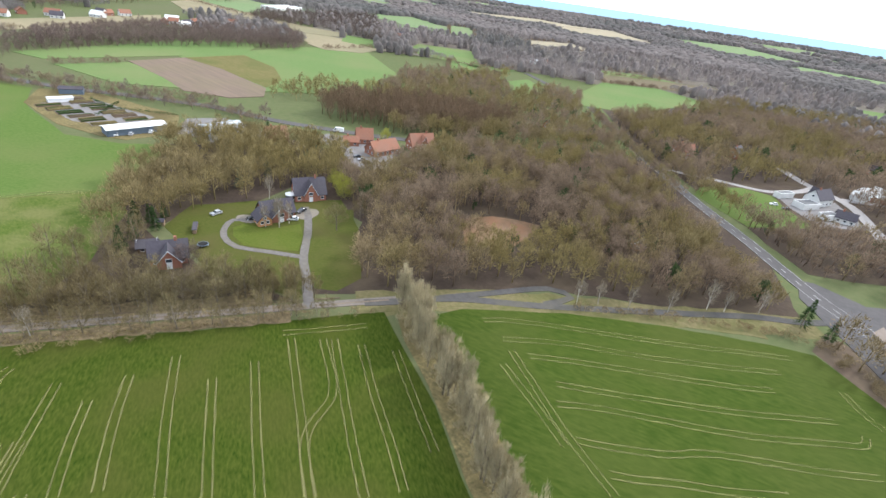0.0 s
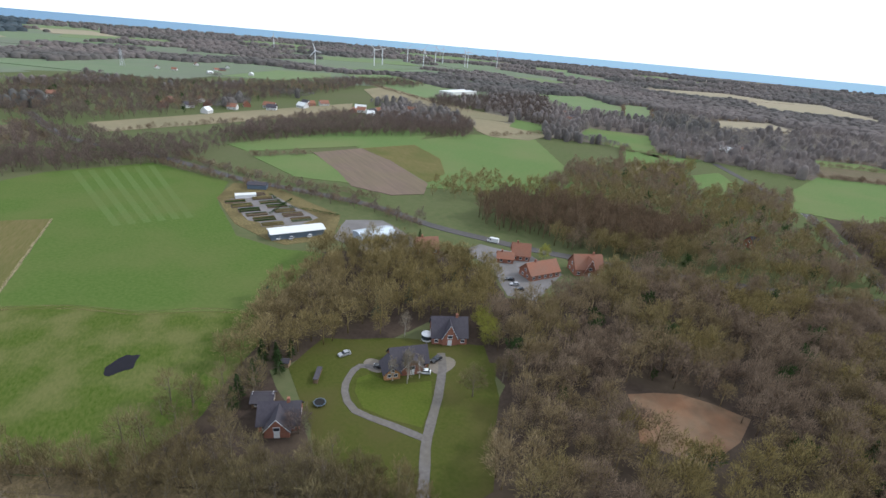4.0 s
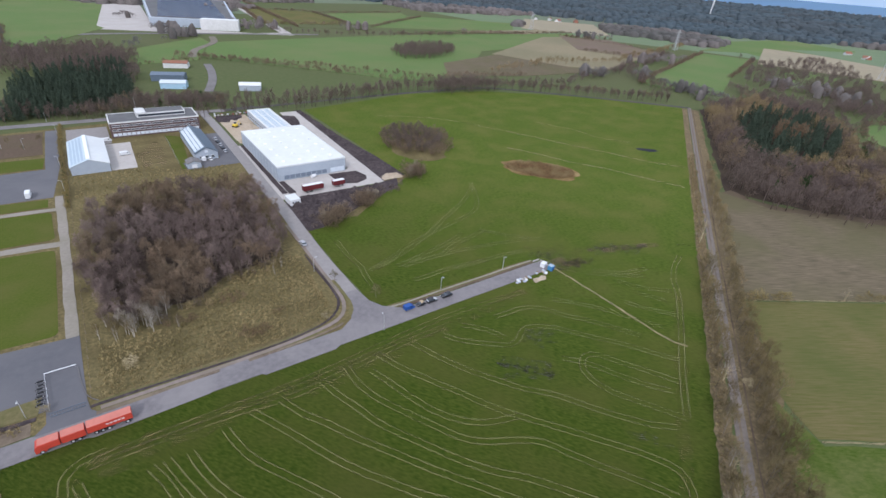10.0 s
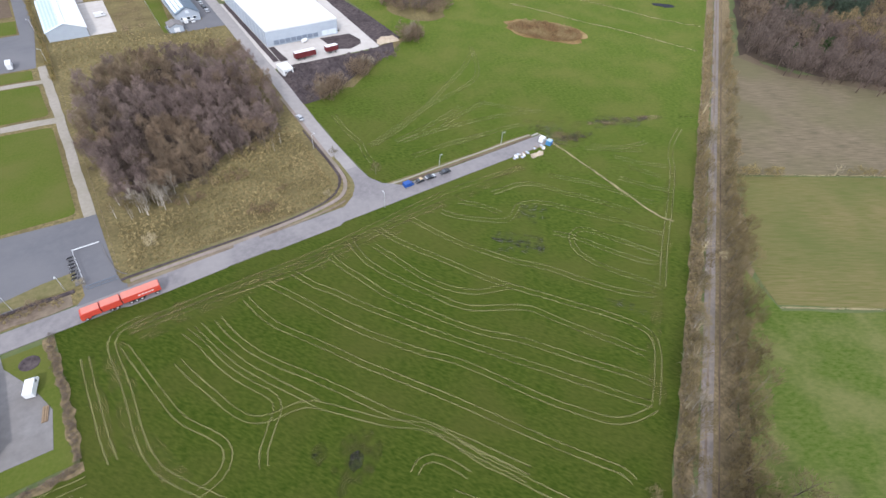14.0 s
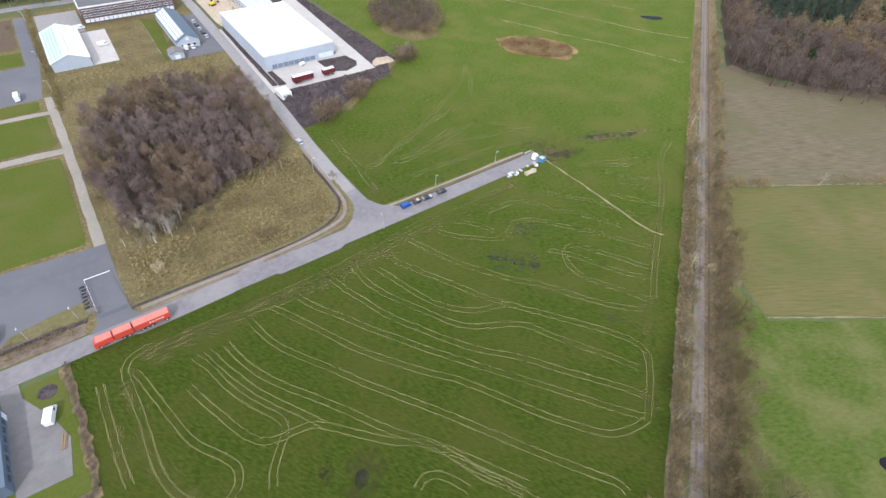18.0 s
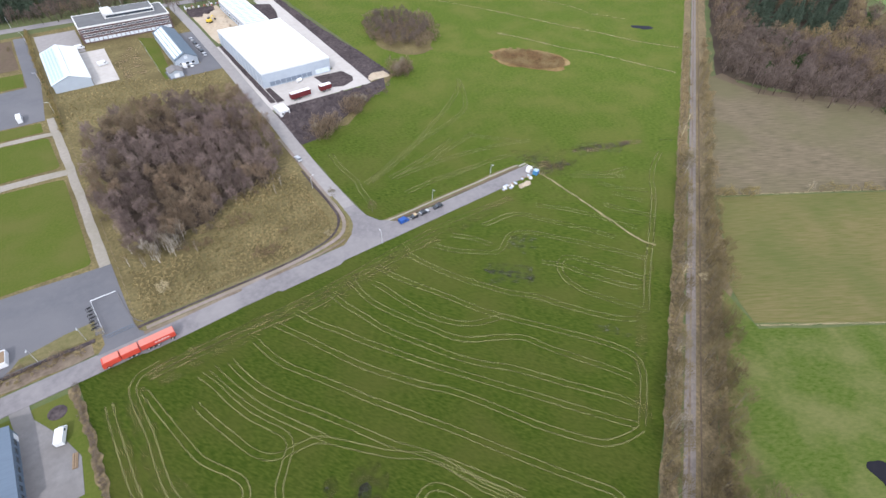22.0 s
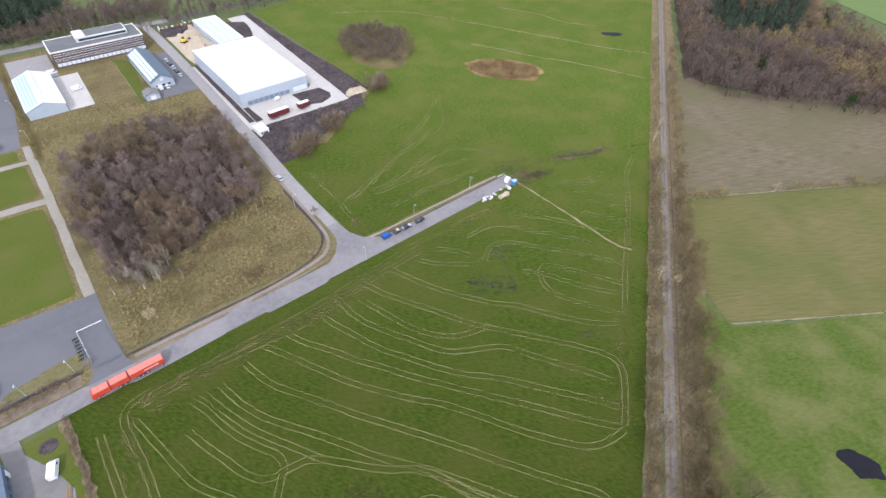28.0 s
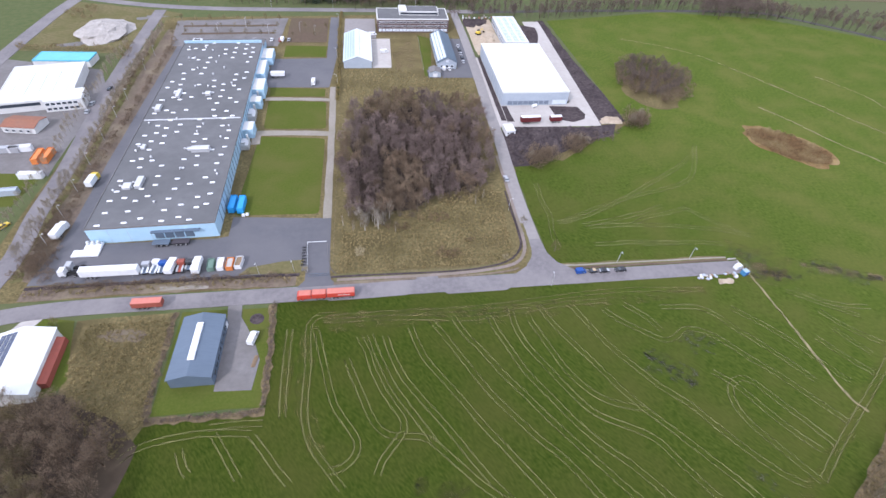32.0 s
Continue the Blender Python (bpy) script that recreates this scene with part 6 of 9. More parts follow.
woodland("hedge_works", along([(-118.5, 126), (-119.5, 200), (-121, 330)], 2.2, 53, 1.0) + along([(-122, 126), (-124, 190), (-128, 240), (-134, 330)], 2.2, 57, 2.0) + scatter([(-124, 125), (-110, 121), (-113, 135), (-118, 160), (-125, 160)], 2.2, 58) + along([(-110, 119.6), (-60, 119.8), (-32, 119.4)], 2.0, 54, 0.8), THICKET, WOODS_MAUVE, "bare hedge along the factory drive", 55, 0.3, 0.8)
woodland("hedge_shed", along([(-36.4, 107), (-35.2, 88), (-35, 68.6), (-65.5, 68.8), (-66.6, 106)], 1.5, 56, 0.5), THICKET, WOODS_SHADED, "low trimmed bare hedge round the shed plot", 57, 0.25, 0.42)
woodland("hedge_track", along([off_track(18, 3.6), off_track(330, 3.4)], 3.0, 58, 1.0) + along([off_track(18, -7), off_track(330, -7)], 2.6, 59, 2.0) + along([off_track(20, -10), off_track(120, -10)], 3.0, 60, 2.0), THICKET, WOODS, "bare undergrowth along the farm track", 61, 0.35, 0.9)
woodland("hedge_field", along([(190, 53.5), (203, 45.5)], 2.6, 262, 1.0) + along([(228, 32), (262, 10), (300, -12), (322, -18)], 4.0, 62, 1.2), THICKET, WOODS_OLIVE, "row of bushes between two fields", 63, 0.4, 1.2)
woodland("hedge_lane", along([(-60, -80), (-88, -88), (-120, -95), (-138, -93)], 1.8, 64, 1.4) + along([(-138, -92), (-148, -68), (-158, -28), (-168, 12)], 0.9, 164, 3.0) + along([(-2, -50), (27, -31.5), (66, -1)], 4.0, 65, 0.8), THICKET, WOODS, "undergrowth along the lane", 66, 0.3, 0.8)
woodland("woodland_north", scatter([(-48, 390), (-40, 492), (-10, 530), (34, 545), (26, 420), (-10, 396)], 6.0, 67), FIR, NEEDLES, "dark conifer wood behind the office", 68, 0.9, 1.4)
woodland("woodland_north", scatter([(0, 500), (34, 470), (48, 600), (20, 650), (-60, 640), (-55, 540)], 8, 69), WOOD_MID, WOODS_PURPLE, "bare wood round the dark conifers", 70)
woodland("hedge_main_road", along([(130, -198), (175, -200), (222, -186), (270, -173), (350, -160)], 2.4, 71, 2.5) + along([(180, -216), (225, -204), (272, -190), (352, -182)], 2.6, 72, 2.5), THICKET, WOODS_MAUVE, "bare scrub along the main road", 174, 0.5, 1.4)
woodland("hedge_main_road", along([(130, -198), (222, -186), (350, -160)], 14, 271, 2.5) + scatter([(344, -162), (380, -40), (470, -60), (520, -150), (460, -170), (380, -182)], 8.5, 73), WOOD_MID, WOODS_PURPLE, "bare trees along the main road", 74, 0.5, 0.95)
woodland("woodland_far", scatter([(417, -265), (432, -444), (378, -500), (313, -560), (266, -478), (359, -315), (372, -240)], 9, 75, avoid=[[(396, -440), (480, -440), (500, -610), (392, -610)]]), WOOD_MID, WOODS_PURPLE, "bare wood beyond the green fields", 76)
woodland("woodland_far", scatter([(200, -240), (160, -330), (110, -345), (70, -310), (120, -262)], 9, 77, avoid=[[(305, -275), (303, -330), (160, -266), (174, -218)]]), WOOD_MID, WOODS_OLIVE, "bare hedges among far fields", 78, 0.5, 0.9)


mixed_wood("woodland_north", scatter([(-22, 392), (0, 388.5), (24, 390), (60, 389), (80, 386), (84, 404), (64, 420), (30, 428), (24, 420), (-10, 396)], 5.2, 280), "bare %s trees along the road behind the office", 281, 0.55, 0.85, shapes=WOOD_MID, mats=((WOODS_PURPLE, "purple-brown"), (WOODS_SHADED, "dark brown"), (WOODS_MAUVE, "mauve-grey"), (EVERGREEN, "ivy-green")))
woodland("woodland_north", scatter([(-104, 392), (-60, 390), (-20, 390), (-30, 410), (-70, 420), (-106, 424)], 5.0, 180), WOOD_SLIM, WOODS_SHADED, "dark bare belt behind the northern works road", 181, 0.45, 0.8)
woodland("thicket", scatter([(-205, 412), (-150, 398), (-118, 392), (-118, 430), (-200, 450)], 7.0, 182) + along([(-204, 314), (-176, 312), (-150, 310)], 3.0, 183, 1.2) + along([(-143, 300), (-146, 322)], 3.0, 184, 1.5) + scatter(ellipse(-190, 372, 12, 12, 12), 6, 185), THICKET, WOODS, "bare scrub on the waste ground and behind the road", 186, 0.4, 1.1)

# distant woods
def far_woods(name, d0, d1, gap, thresh, size, shapes, material, label, seed, low, high, forest=False):
    rng = random.Random(seed)
    out = []
    d = d0
    while d < d1:
        step = gap * (d / d0)
        k = int(math.radians(262) * d / step)
        for i in range(k):
            a = radians(-130 + 262 * (i + rng.uniform(-0.5, 0.5)) / k)
            r = d + rng.uniform(-1.2, 1.2) * step
            x, y = r * math.cos(a), r * math.sin(a)
            lift = noise.noise(Vector((a * 1400 / size, r / size * 1.5, seed * 0.37))) + 0.15 * noise.noise(Vector((x / size * 3, y / size * 3, 4.2)))
            if lift > thresh(r, math.degrees(a)) and inside(x, y, FOREST) == forest and not any(inside(x, y, p) for p in LAND):
                out.append((x, y))
        d += step
    woodland(name, out, shapes, material, label, seed, low, high, False)


woodland("hedge_country_road", along([(-122, -116), (-118, -152), (-97, -214), (-79, -285), (-58, -365)], 1.2, 120, 6), THICKET, WOODS, "brown scrub along the country road", 122, 0.4, 0.95)
mixed_wood("hedge_country_road", along([(-157, -150), (-135, -222), (-114, -292), (-96, -370)], 4, 121, 1.5), "bare %s trees along the country road", 126, 0.4, 0.75)
woodland("copse", scatter(ellipse(376, 575, 60, 34, 20, 30), 7, 131), WOOD_MID, WOODS_PURPLE, "distant bare copse on the green field", 132, 0.7, 1.0)
woodland("hedge_far", along([(384, 445), (507, 470), (620, 455), (690, 480), (942, 550)], 7, 133, 4), WOOD_MID, WOODS, "far hedgerow of bare trees between fields", 134, 0.5, 0.9)
woodland("hedge_far", along([(82, 604), (210, 515), (270, 455), (330, 405), (480, 290)], 3.4, 135, 3), WOOD_MID, WOODS_MAUVE, "far row of bare trees", 136, 0.3, 0.6)
woodland("hedge_far", along([(497, 290), (560, 400), (610, 420)], 9, 137, 6) + scatter([(600, 240), (711, 324), (830, 360), (1064, 382), (1021, 303), (828, 200), (700, 210)], 15, 138), WOOD_MID, WOODS_PURPLE, "far belts of bare purple-brown trees", 139, 0.7, 1.1)
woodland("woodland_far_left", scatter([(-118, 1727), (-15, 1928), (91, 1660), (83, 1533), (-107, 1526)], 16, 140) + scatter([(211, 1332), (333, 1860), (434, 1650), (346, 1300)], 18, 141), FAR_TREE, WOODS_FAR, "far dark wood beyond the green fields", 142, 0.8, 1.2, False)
woodland("hedge_far", along([(909, 419), (790, 244), (749, 117), (827, 14), (988, -136)], 7, 151, 12) + along([(717, 230), (634, 158), (560, 120)], 8, 152, 10) + along([(345, 40), (373, 17), (402, -52), (394, -90)], 6, 153, 5) + scatter(ellipse(496, -16, 12, 22, 14), 6, 154), WOOD_MID, WOODS_PURPLE, "far belts of bare trees beyond the track wood", 155, 0.5, 0.95)
FARM_CLEAR = [(396, -440), (480, -440), (500, -610), (392, -610)]
mixed_wood("woodland_far", scatter([(761, -155), (886, -330), (813, -395), (765, -506), (760, -620), (792, -780), (764, -953), (658, -926), (628, -838), (697, -793), (623, -595), (569, -381), (514, -253), (524, -196), (505, -149), (571, -141)], 11, 160), "far bare %s wood round scattered houses", 161, 0.7, 1.1, 70, WOOD_MID, ((WOODS_PURPLE, "purple-brown"), (WOODS_MAUVE, "mauve"), (WOODS_SHADED, "dark brown"), (EVERGREEN, "ivy-green")))
woodland("woodland_far", scatter([(412, -204), (422, -259), (396, -343), (375, -421), (368, -532), (308, -548), (259, -472), (262, -435), (297, -432), (326, -394), (352, -307), (362, -236), (338, -188), (341, -170)], 8, 162, avoid=[FARM_CLEAR]), WOOD_MID, WOODS_PURPLE, "long dark bare belt in front of the hamlet", 163, 0.45, 0.7)
woodland("woodland_far", scatter([(364, -24), (362, -70), (348, -131), (331, -165), (337, -198), (412, -204), (403, -119), (417, -82), (385, -43)], 7.5, 164), WOOD_MID, WOODS_PURPLE, "bare brown trees beyond the striped meadow", 165, 0.5, 0.9)
woodland("woodland_far", scatter([(484, -696), (465, -866), (404, -1030), (212, -592), (259, -642), (340, -703), (381, -649), (420, -624)], 11, 166), WOOD_MID, WOODS_SHADED, "far dark bare wood below the pale hillside field", 167, 0.8, 1.1)
woodland("woodland_far", scatter([(755, 221), (788, 196), (706, 168), (791, 111), (799, 65), (704, 102), (654, 148), (601, 183)], 9, 168) + scatter([(546, 243), (631, 209), (679, 155), (746, 79), (675, 7), (646, 17), (680, 84), (619, 154)], 9, 169) + scatter([(625, 296), (611, 225), (601, 184), (566, 208), (587, 270)], 9, 170), WOOD_MID, WOODS_PURPLE, "far belts of bare trees round the low rise", 171, 0.6, 0.95)
woodland("copse", scatter([(255, 382), (288, 403), (318, 392), (343, 364), (312, 369), (274, 370)], 6.5, 172), WOOD_MID, WOODS_SHADED, "bare clump at the corner of the crop field", 173, 0.8, 1.1)
woodland("hedge_far", along([(361, 375), (422, 366), (486, 384), (648, 423), (787, 484)], 6, 174, 4) + along([(240, 776), (345, 729), (525, 711)], 8, 175, 3), WOOD_MID, WOODS_PURPLE, "far hedgerows of bare trees between the fields", 176, 0.5, 0.85)
rng_hedge = random.Random(61)
field_edges = []
for pts in FAR_FIELDS:
    for p, q in zip(pts, pts[1:] + pts[:1]):
        if rng_hedge.random() < 0.3 and 380 < math.hypot((p[0] + q[0]) / 2, (p[1] + q[1]) / 2) < 1250:
            field_edges += along([p, q], rng_hedge.uniform(2.6, 4.5), rng_hedge.randint(1, 999), 2.5)
woodland("hedge_far", field_edges, THICKET, WOODS_MAUVE, "bare hedges round the far fields", 143, 0.5, 1.5)
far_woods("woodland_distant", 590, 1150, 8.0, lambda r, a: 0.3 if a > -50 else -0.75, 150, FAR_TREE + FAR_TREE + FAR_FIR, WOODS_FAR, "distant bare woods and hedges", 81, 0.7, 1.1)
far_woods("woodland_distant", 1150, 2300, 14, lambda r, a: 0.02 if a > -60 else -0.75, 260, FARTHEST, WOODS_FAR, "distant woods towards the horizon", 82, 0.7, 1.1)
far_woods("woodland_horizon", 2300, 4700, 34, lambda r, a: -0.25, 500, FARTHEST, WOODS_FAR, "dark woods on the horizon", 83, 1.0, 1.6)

far_woods("forest", 950, 2000, 15, lambda r, a: -0.9, 300, FARTHEST, DISTANT_FIR, "wide dark forest tinted haze-blue", 84, 0.9, 1.2, True)
far_woods("forest", 2000, 4700, 32, lambda r, a: -0.9, 300, FARTHEST, DISTANT_FIR, "wide dark forest tinted haze-blue towards the horizon", 85, 1.3, 1.9, True)

# haze of the far distance: an added glowing ring, paler towards the sun
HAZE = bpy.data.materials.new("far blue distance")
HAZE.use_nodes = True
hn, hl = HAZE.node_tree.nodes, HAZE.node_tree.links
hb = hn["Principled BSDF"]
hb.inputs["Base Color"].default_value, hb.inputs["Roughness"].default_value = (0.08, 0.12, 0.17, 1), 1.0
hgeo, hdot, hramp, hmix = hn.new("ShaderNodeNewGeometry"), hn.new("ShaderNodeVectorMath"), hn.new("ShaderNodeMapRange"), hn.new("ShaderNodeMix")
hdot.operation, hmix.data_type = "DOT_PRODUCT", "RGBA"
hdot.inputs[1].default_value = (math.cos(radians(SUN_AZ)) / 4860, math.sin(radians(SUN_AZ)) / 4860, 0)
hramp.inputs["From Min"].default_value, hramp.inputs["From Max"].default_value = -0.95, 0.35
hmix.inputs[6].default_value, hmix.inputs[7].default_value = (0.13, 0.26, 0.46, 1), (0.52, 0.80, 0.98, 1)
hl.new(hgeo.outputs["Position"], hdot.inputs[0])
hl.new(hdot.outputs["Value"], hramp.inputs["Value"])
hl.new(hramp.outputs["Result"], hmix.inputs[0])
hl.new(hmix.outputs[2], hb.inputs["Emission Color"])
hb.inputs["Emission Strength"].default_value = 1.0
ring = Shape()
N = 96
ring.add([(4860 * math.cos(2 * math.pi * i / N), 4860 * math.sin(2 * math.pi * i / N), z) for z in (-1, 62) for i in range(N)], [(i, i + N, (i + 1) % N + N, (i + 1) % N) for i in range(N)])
single("backdrop", ring, HAZE, "glowing haze band standing for distant hills and woods", "backdrop", "structure")


# ---- buildings ----
def windows(parent, wall, spots, w, h, material=None, name="window", frame_material=None):
    """Windows set on a wall of a building: wall is "s", "n", "e" or "w" with its plane, spots are (along, sill height)."""
    side, plane = wall
    d = -1 if side in "sw" else 1
    glass, rim = Shape(), Shape()
    if side in "sn":
        glass.box(-w / 2, min(0, d * 0.05), 0, w / 2, max(0, d * 0.05), h)
        for b in ((-w / 2 - 0.09, 0, w / 2 + 0.09, 0.1), (-w / 2 - 0.09, h, w / 2 + 0.09, h + 0.09)):
            rim.box(b[0], min(0, d * 0.1), b[1] - 0.1, b[2], max(0, d * 0.1), b[3])
        for x in (-w / 2 - 0.09, w / 2):
            rim.box(x, min(0, d * 0.09), 0, x + 0.09, max(0, d * 0.09), h)
    else:
        glass.box(min(0, d * 0.05), -w / 2, 0, max(0, d * 0.05), w / 2, h)
        for b in ((-w / 2 - 0.09, 0, w / 2 + 0.09, 0.1), (-w / 2 - 0.09, h, w / 2 + 0.09, h + 0.09)):
            rim.box(min(0, d * 0.1), b[0], b[1] - 0.1, max(0, d * 0.1), b[2], b[3])
        for y in (-w / 2 - 0.09, w / 2):
            rim.box(min(0, d * 0.09), y, 0, max(0, d * 0.09), y + 0.09, h)
    gm, rm = glass.mesh("pane", material or GLASS), rim.mesh("frame", frame_material or WHITE_PAINT)
    for u, z in spots:
        at = pose(u, plane, z) if side in "sn" else pose(plane, u, z)
        win = part(name, rm, None, parent, "", at)
        part("pane", gm, None, win)


def door(parent, wall, u, w, h, material, name="door"):
    side, plane = wall
    d = -1 if side in "sw" else 1
    s = Shape()
    if side in "sn":
        s.box(u - w / 2, min(plane, plane + d * 0.08), 0.02, u + w / 2, max(plane, plane + d * 0.08), h)
    else:
        s.box(min(plane, plane + d * 0.08), u - w / 2, 0.02, max(plane, plane + d * 0.08), u + w / 2, h)
    return part(name, s, material, parent)


def gabled(name, label, category, x, y, wide, deep, eaves, ridge, turn, wall, roof, axis="y", over=0.45, group=""):
    """A house or shed with a pitched roof; its ridge runs along axis."""
    ob = thing(name, label, category, x, y, 0, turn, group)
    a, b = wide / 2, deep / 2
    half, length = (a, b) if axis == "y" else (b, a)
    out = [(-half, -0.2), (half, -0.2), (half, eaves), (0, ridge - 0.05), (-half, eaves)]
    part("wall", Shape().extrude(out, axis if axis == "y" else "x", -length, length), wall, ob)
    k = (ridge - eaves) / half
    for s in (-1, 1):
        e = half + over
        prof = [(0, ridge), (s * e, ridge - k * e), (s * e, ridge - k * e + 0.22), (0, ridge + 0.22)]
        part("roof", Shape().extrude(prof, axis if axis == "y" else "x", -length - over, length + over), roof, ob)
    return ob


def flat_building(name, label, category, x, y, wide, deep, high, wall, roof, turn=0, edge=0.4, rim=None, group=""):
    ob = thing(name, label, category, x, y, 0, turn, group)
    a, b = wide / 2, deep / 2
    part("wall", Shape().box(-a, -b, -0.2, a, b, high), wall, ob)
    part("roof", Shape().box(-a + edge, -b + edge, high + 0.003, a - edge, b - edge, high + 0.12), roof, ob)
    para = Shape()
    for q in ((-a - 0.05, -b - 0.05, a + 0.05, -b + edge), (-a - 0.05, b - edge, a + 0.05, b + 0.05), (-a - 0.05, -b + edge, -a + edge, b - edge), (a - edge, -b + edge, a + 0.05, b - edge)):
        para.box(q[0], q[1], high - 0.35, q[2], q[3], high + 0.35)
    part("parapet", para, rim or wall, ob)
    return ob


# the factory with its long flat roof
FX, FY, FW, FD, FH = -84.4, 223.9, 44.2, 164.0, 7.0
factory = flat_building("factory", "long light-blue clad factory hall with a dark flat roof", "factory", FX, FY, FW, FD, FH, BLUEWALL, FLATROOF, 1.5, edge=0.16, rim=CONCRETE)
screen = Shape().box(0, -0.2, FH - 0.3, 4.25, 0.12, FH + 1.7, 0.05).mesh("screen_panel", BLUEWALL)
for i in range(10):
    part("screen_panel", screen, None, factory, "light-blue roof edge panel", pose(-21.9 + 4.38 * i, FD / 2 - 0.4, 0))
part("roof_joint", Shape().box(-21.2, -7.4, FH + 0.12, 21.2, -6.6, FH + 0.45), METAL, factory, "pale raised expansion joint")
sky_mesh = Shape().box(-0.95, -0.36, 0, 0.95, 0.36, 0.4, 0.14).mesh("skylight", SKYLIGHT)
rng = random.Random(9)
for iy in range(25):
    for ix, fx in enumerate((-18, -13.5, -9.5, -4.5, 3.5, 8.5, 13.5, 17.5)):
        if rng.random() < (0.52 if iy > 11 else 0.62):
            part("skylight", sky_mesh, None, factory, "", pose(fx + rng.uniform(-0.8, 0.8), -80 + iy * 6.6 + (ix % 2) * 2.2 + rng.uniform(-0.5, 0.5), FH + 0.11))
vent_mesh = Shape().tube((0, 0, 0), (0, 0, 0.7), 0.34, 0.34, 8).tube((0, 0, 0.7), (0, 0, 1.0), 0.5, 0.3, 8).mesh("roof_vent", METAL)
for i in range(28):
    part("roof_vent", vent_mesh, None, factory, "", pose(rng.uniform(-19, 19), rng.uniform(-79, 79), FH + 0.11))
for x, y, w, d, h in ((8.6, -34, 7.5, 2.8, 2.0), (4.0, -33, 2.0, 1.6, 1.2), (-10.2, -56, 2.4, 6.5, 1.6), (-14.2, -58, 3.0, 3.4, 1.3), (-11.5, 18, 1.9, 7.5, 1.4), (-17.6, 3.5, 2.4, 5.0, 1.5), (2.6, 17, 2.6, 2.8, 1.5), (-15.5, -30, 1.6, 3.0, 1.1)):
    hv = Shape().box(x - w / 2, y - d / 2, FH + 0.12, x + w / 2, y + d / 2, FH + h, 0.15)
    unit = part("air_unit", hv, METAL, factory, "grey rooftop air unit")
    duct = Shape().tube((x - w / 2, y, FH + 0.6), (x - w / 2 - 1.6, y + 0.8, FH + 0.6), 0.3, 0.3, 8).tube((x - w / 2 - 1.6, y + 0.8, FH + 0.6), (x - w / 2 - 1.6, y + 0.8, FH + 0.1), 0.3, 0.3, 8)
    part("duct", duct, METAL, unit)
# panel joints and dock doors
pj = Shape().box(-0.06, -0.02, 0, 0.06, 0.0, FH - 0.4).mesh("panel_joint", GREYWALL)
for fx in (-15, -8.5, -1.0):
    part("panel_joint", pj, None, factory, "", pose(fx, -FD / 2 - 0.001, 0.0))
pje = Shape().box(0.0, -0.25, 0.6, 0.08, 0.25, FH - 0.4).mesh("wall_stripe", STEEL_BLUE)
for i in range(22):
    part("wall_stripe", pje, None, factory, "dark vertical window strip", pose(FW / 2 + 0.002, -74 + i * 4.1, 0.0))
dock = Shape().box(-1.5, -0.14, 0.9, 1.5, -0.0, 4.1).mesh("dock_door", STEEL_BLUE)
for i in range(4):
    part("dock_door", dock, None, factory, "dark grey loading door", pose(1.6 + i * 3.5, -FD / 2, 0.0))
part("dock_canopy", Shape().box(-0.6, -FD / 2 - 1.4, 4.4, 16.4, -FD / 2 - 0.003, 4.75), STEEL_BLUE, factory, "dark loading canopy")
for y0, y1, w, h in ((-14, -6, 5, 4.5), (14, 20, 5.5, 4), (25, 38, 6, 5.2), (44, 62, 4.5, 5), (66, 80, 6.5, 4.2)):
    a = part("annex", Shape().box(FW / 2 + 0.003, y0, -0.2, FW / 2 + w, y1, h), BLUEWALL, factory, "light-blue side annex")
    part("annex_roof", Shape().box(FW / 2 + 0.25, y0 + 0.25, h, FW / 2 + w - 0.25, y1 - 0.25, h + 0.15), WHITEWALL, a)
for y0, y1 in ((2, 10), (-24, -18), (20.5, 24.5)):
    part("plant_deck", Shape().box(FW / 2 + 0.01, y0, 0, FW / 2 + 3.6, y1, 2.6).box(FW / 2 + 0.5, y0 + 0.6, 2.6, FW / 2 + 2.2, y0 + 2.4, 3.6).tube((FW / 2 + 3, y1 - 1, 2.6), (FW / 2 + 3, y1 - 1, 5.2), 0.5, 0.5, 8), METAL, factory, "grey plant platform with tanks")
north_block = flat_building("factory_annex", "low light-blue office block at the factory's end", "building", -87.2, 312.2, 45, 11.5, 4.4, BLUEWALL, FLATROOF, 1.5, rim=CONCRETE)
windows(north_block, ("n", 5.75), [(-21 + 3 * i, 1.2) for i in range(15)], 2.2, 1.5)
roof_box = thing("roof_plant", "white roof plant room with a dark hatch", "roof plant", -103, 311.5, 4.53)
part("body", Shape().box(-2.6, -1.8, 0, 2.6, 1.8, 2.2, 0.1), WHITE_PAINT, roof_box)
part("hatch", Shape().box(-1.7, -1.0, 2.2, 1.7, 1.0, 2.32), BLACK_PAINT, roof_box)

# the new white hall
hall = flat_building("warehouse", "large new white-roofed warehouse with pale blue-grey walls", "warehouse", 88.2, 270.5, 37.5, 65.0, 7.6, GREYWALL, SOLAR_ROOF, edge=0.25, rim=SOLAR_ROOF)
dome = Shape().box(-0.7, -0.7, 0, 0.7, 0.7, 0.45, 0.15).mesh("skylight", SKYLIGHT)
for ix in range(4):
    for iy in range(6):
        part("skylight", dome, None, hall, "", pose(-13 + ix * 8.6, -26 + iy * 10.2, 7.72))
part("door_band", Shape().box(-15.5, -32.62, 0.6, 8, -32.5, 2.7), DOCK_GREY, hall, "row of closed grey dock doors")
part("door_band", Shape().box(10, -32.6, 0.6, 18, -32.5, 3.0), PANE_PALE, hall, "pale glazed band")
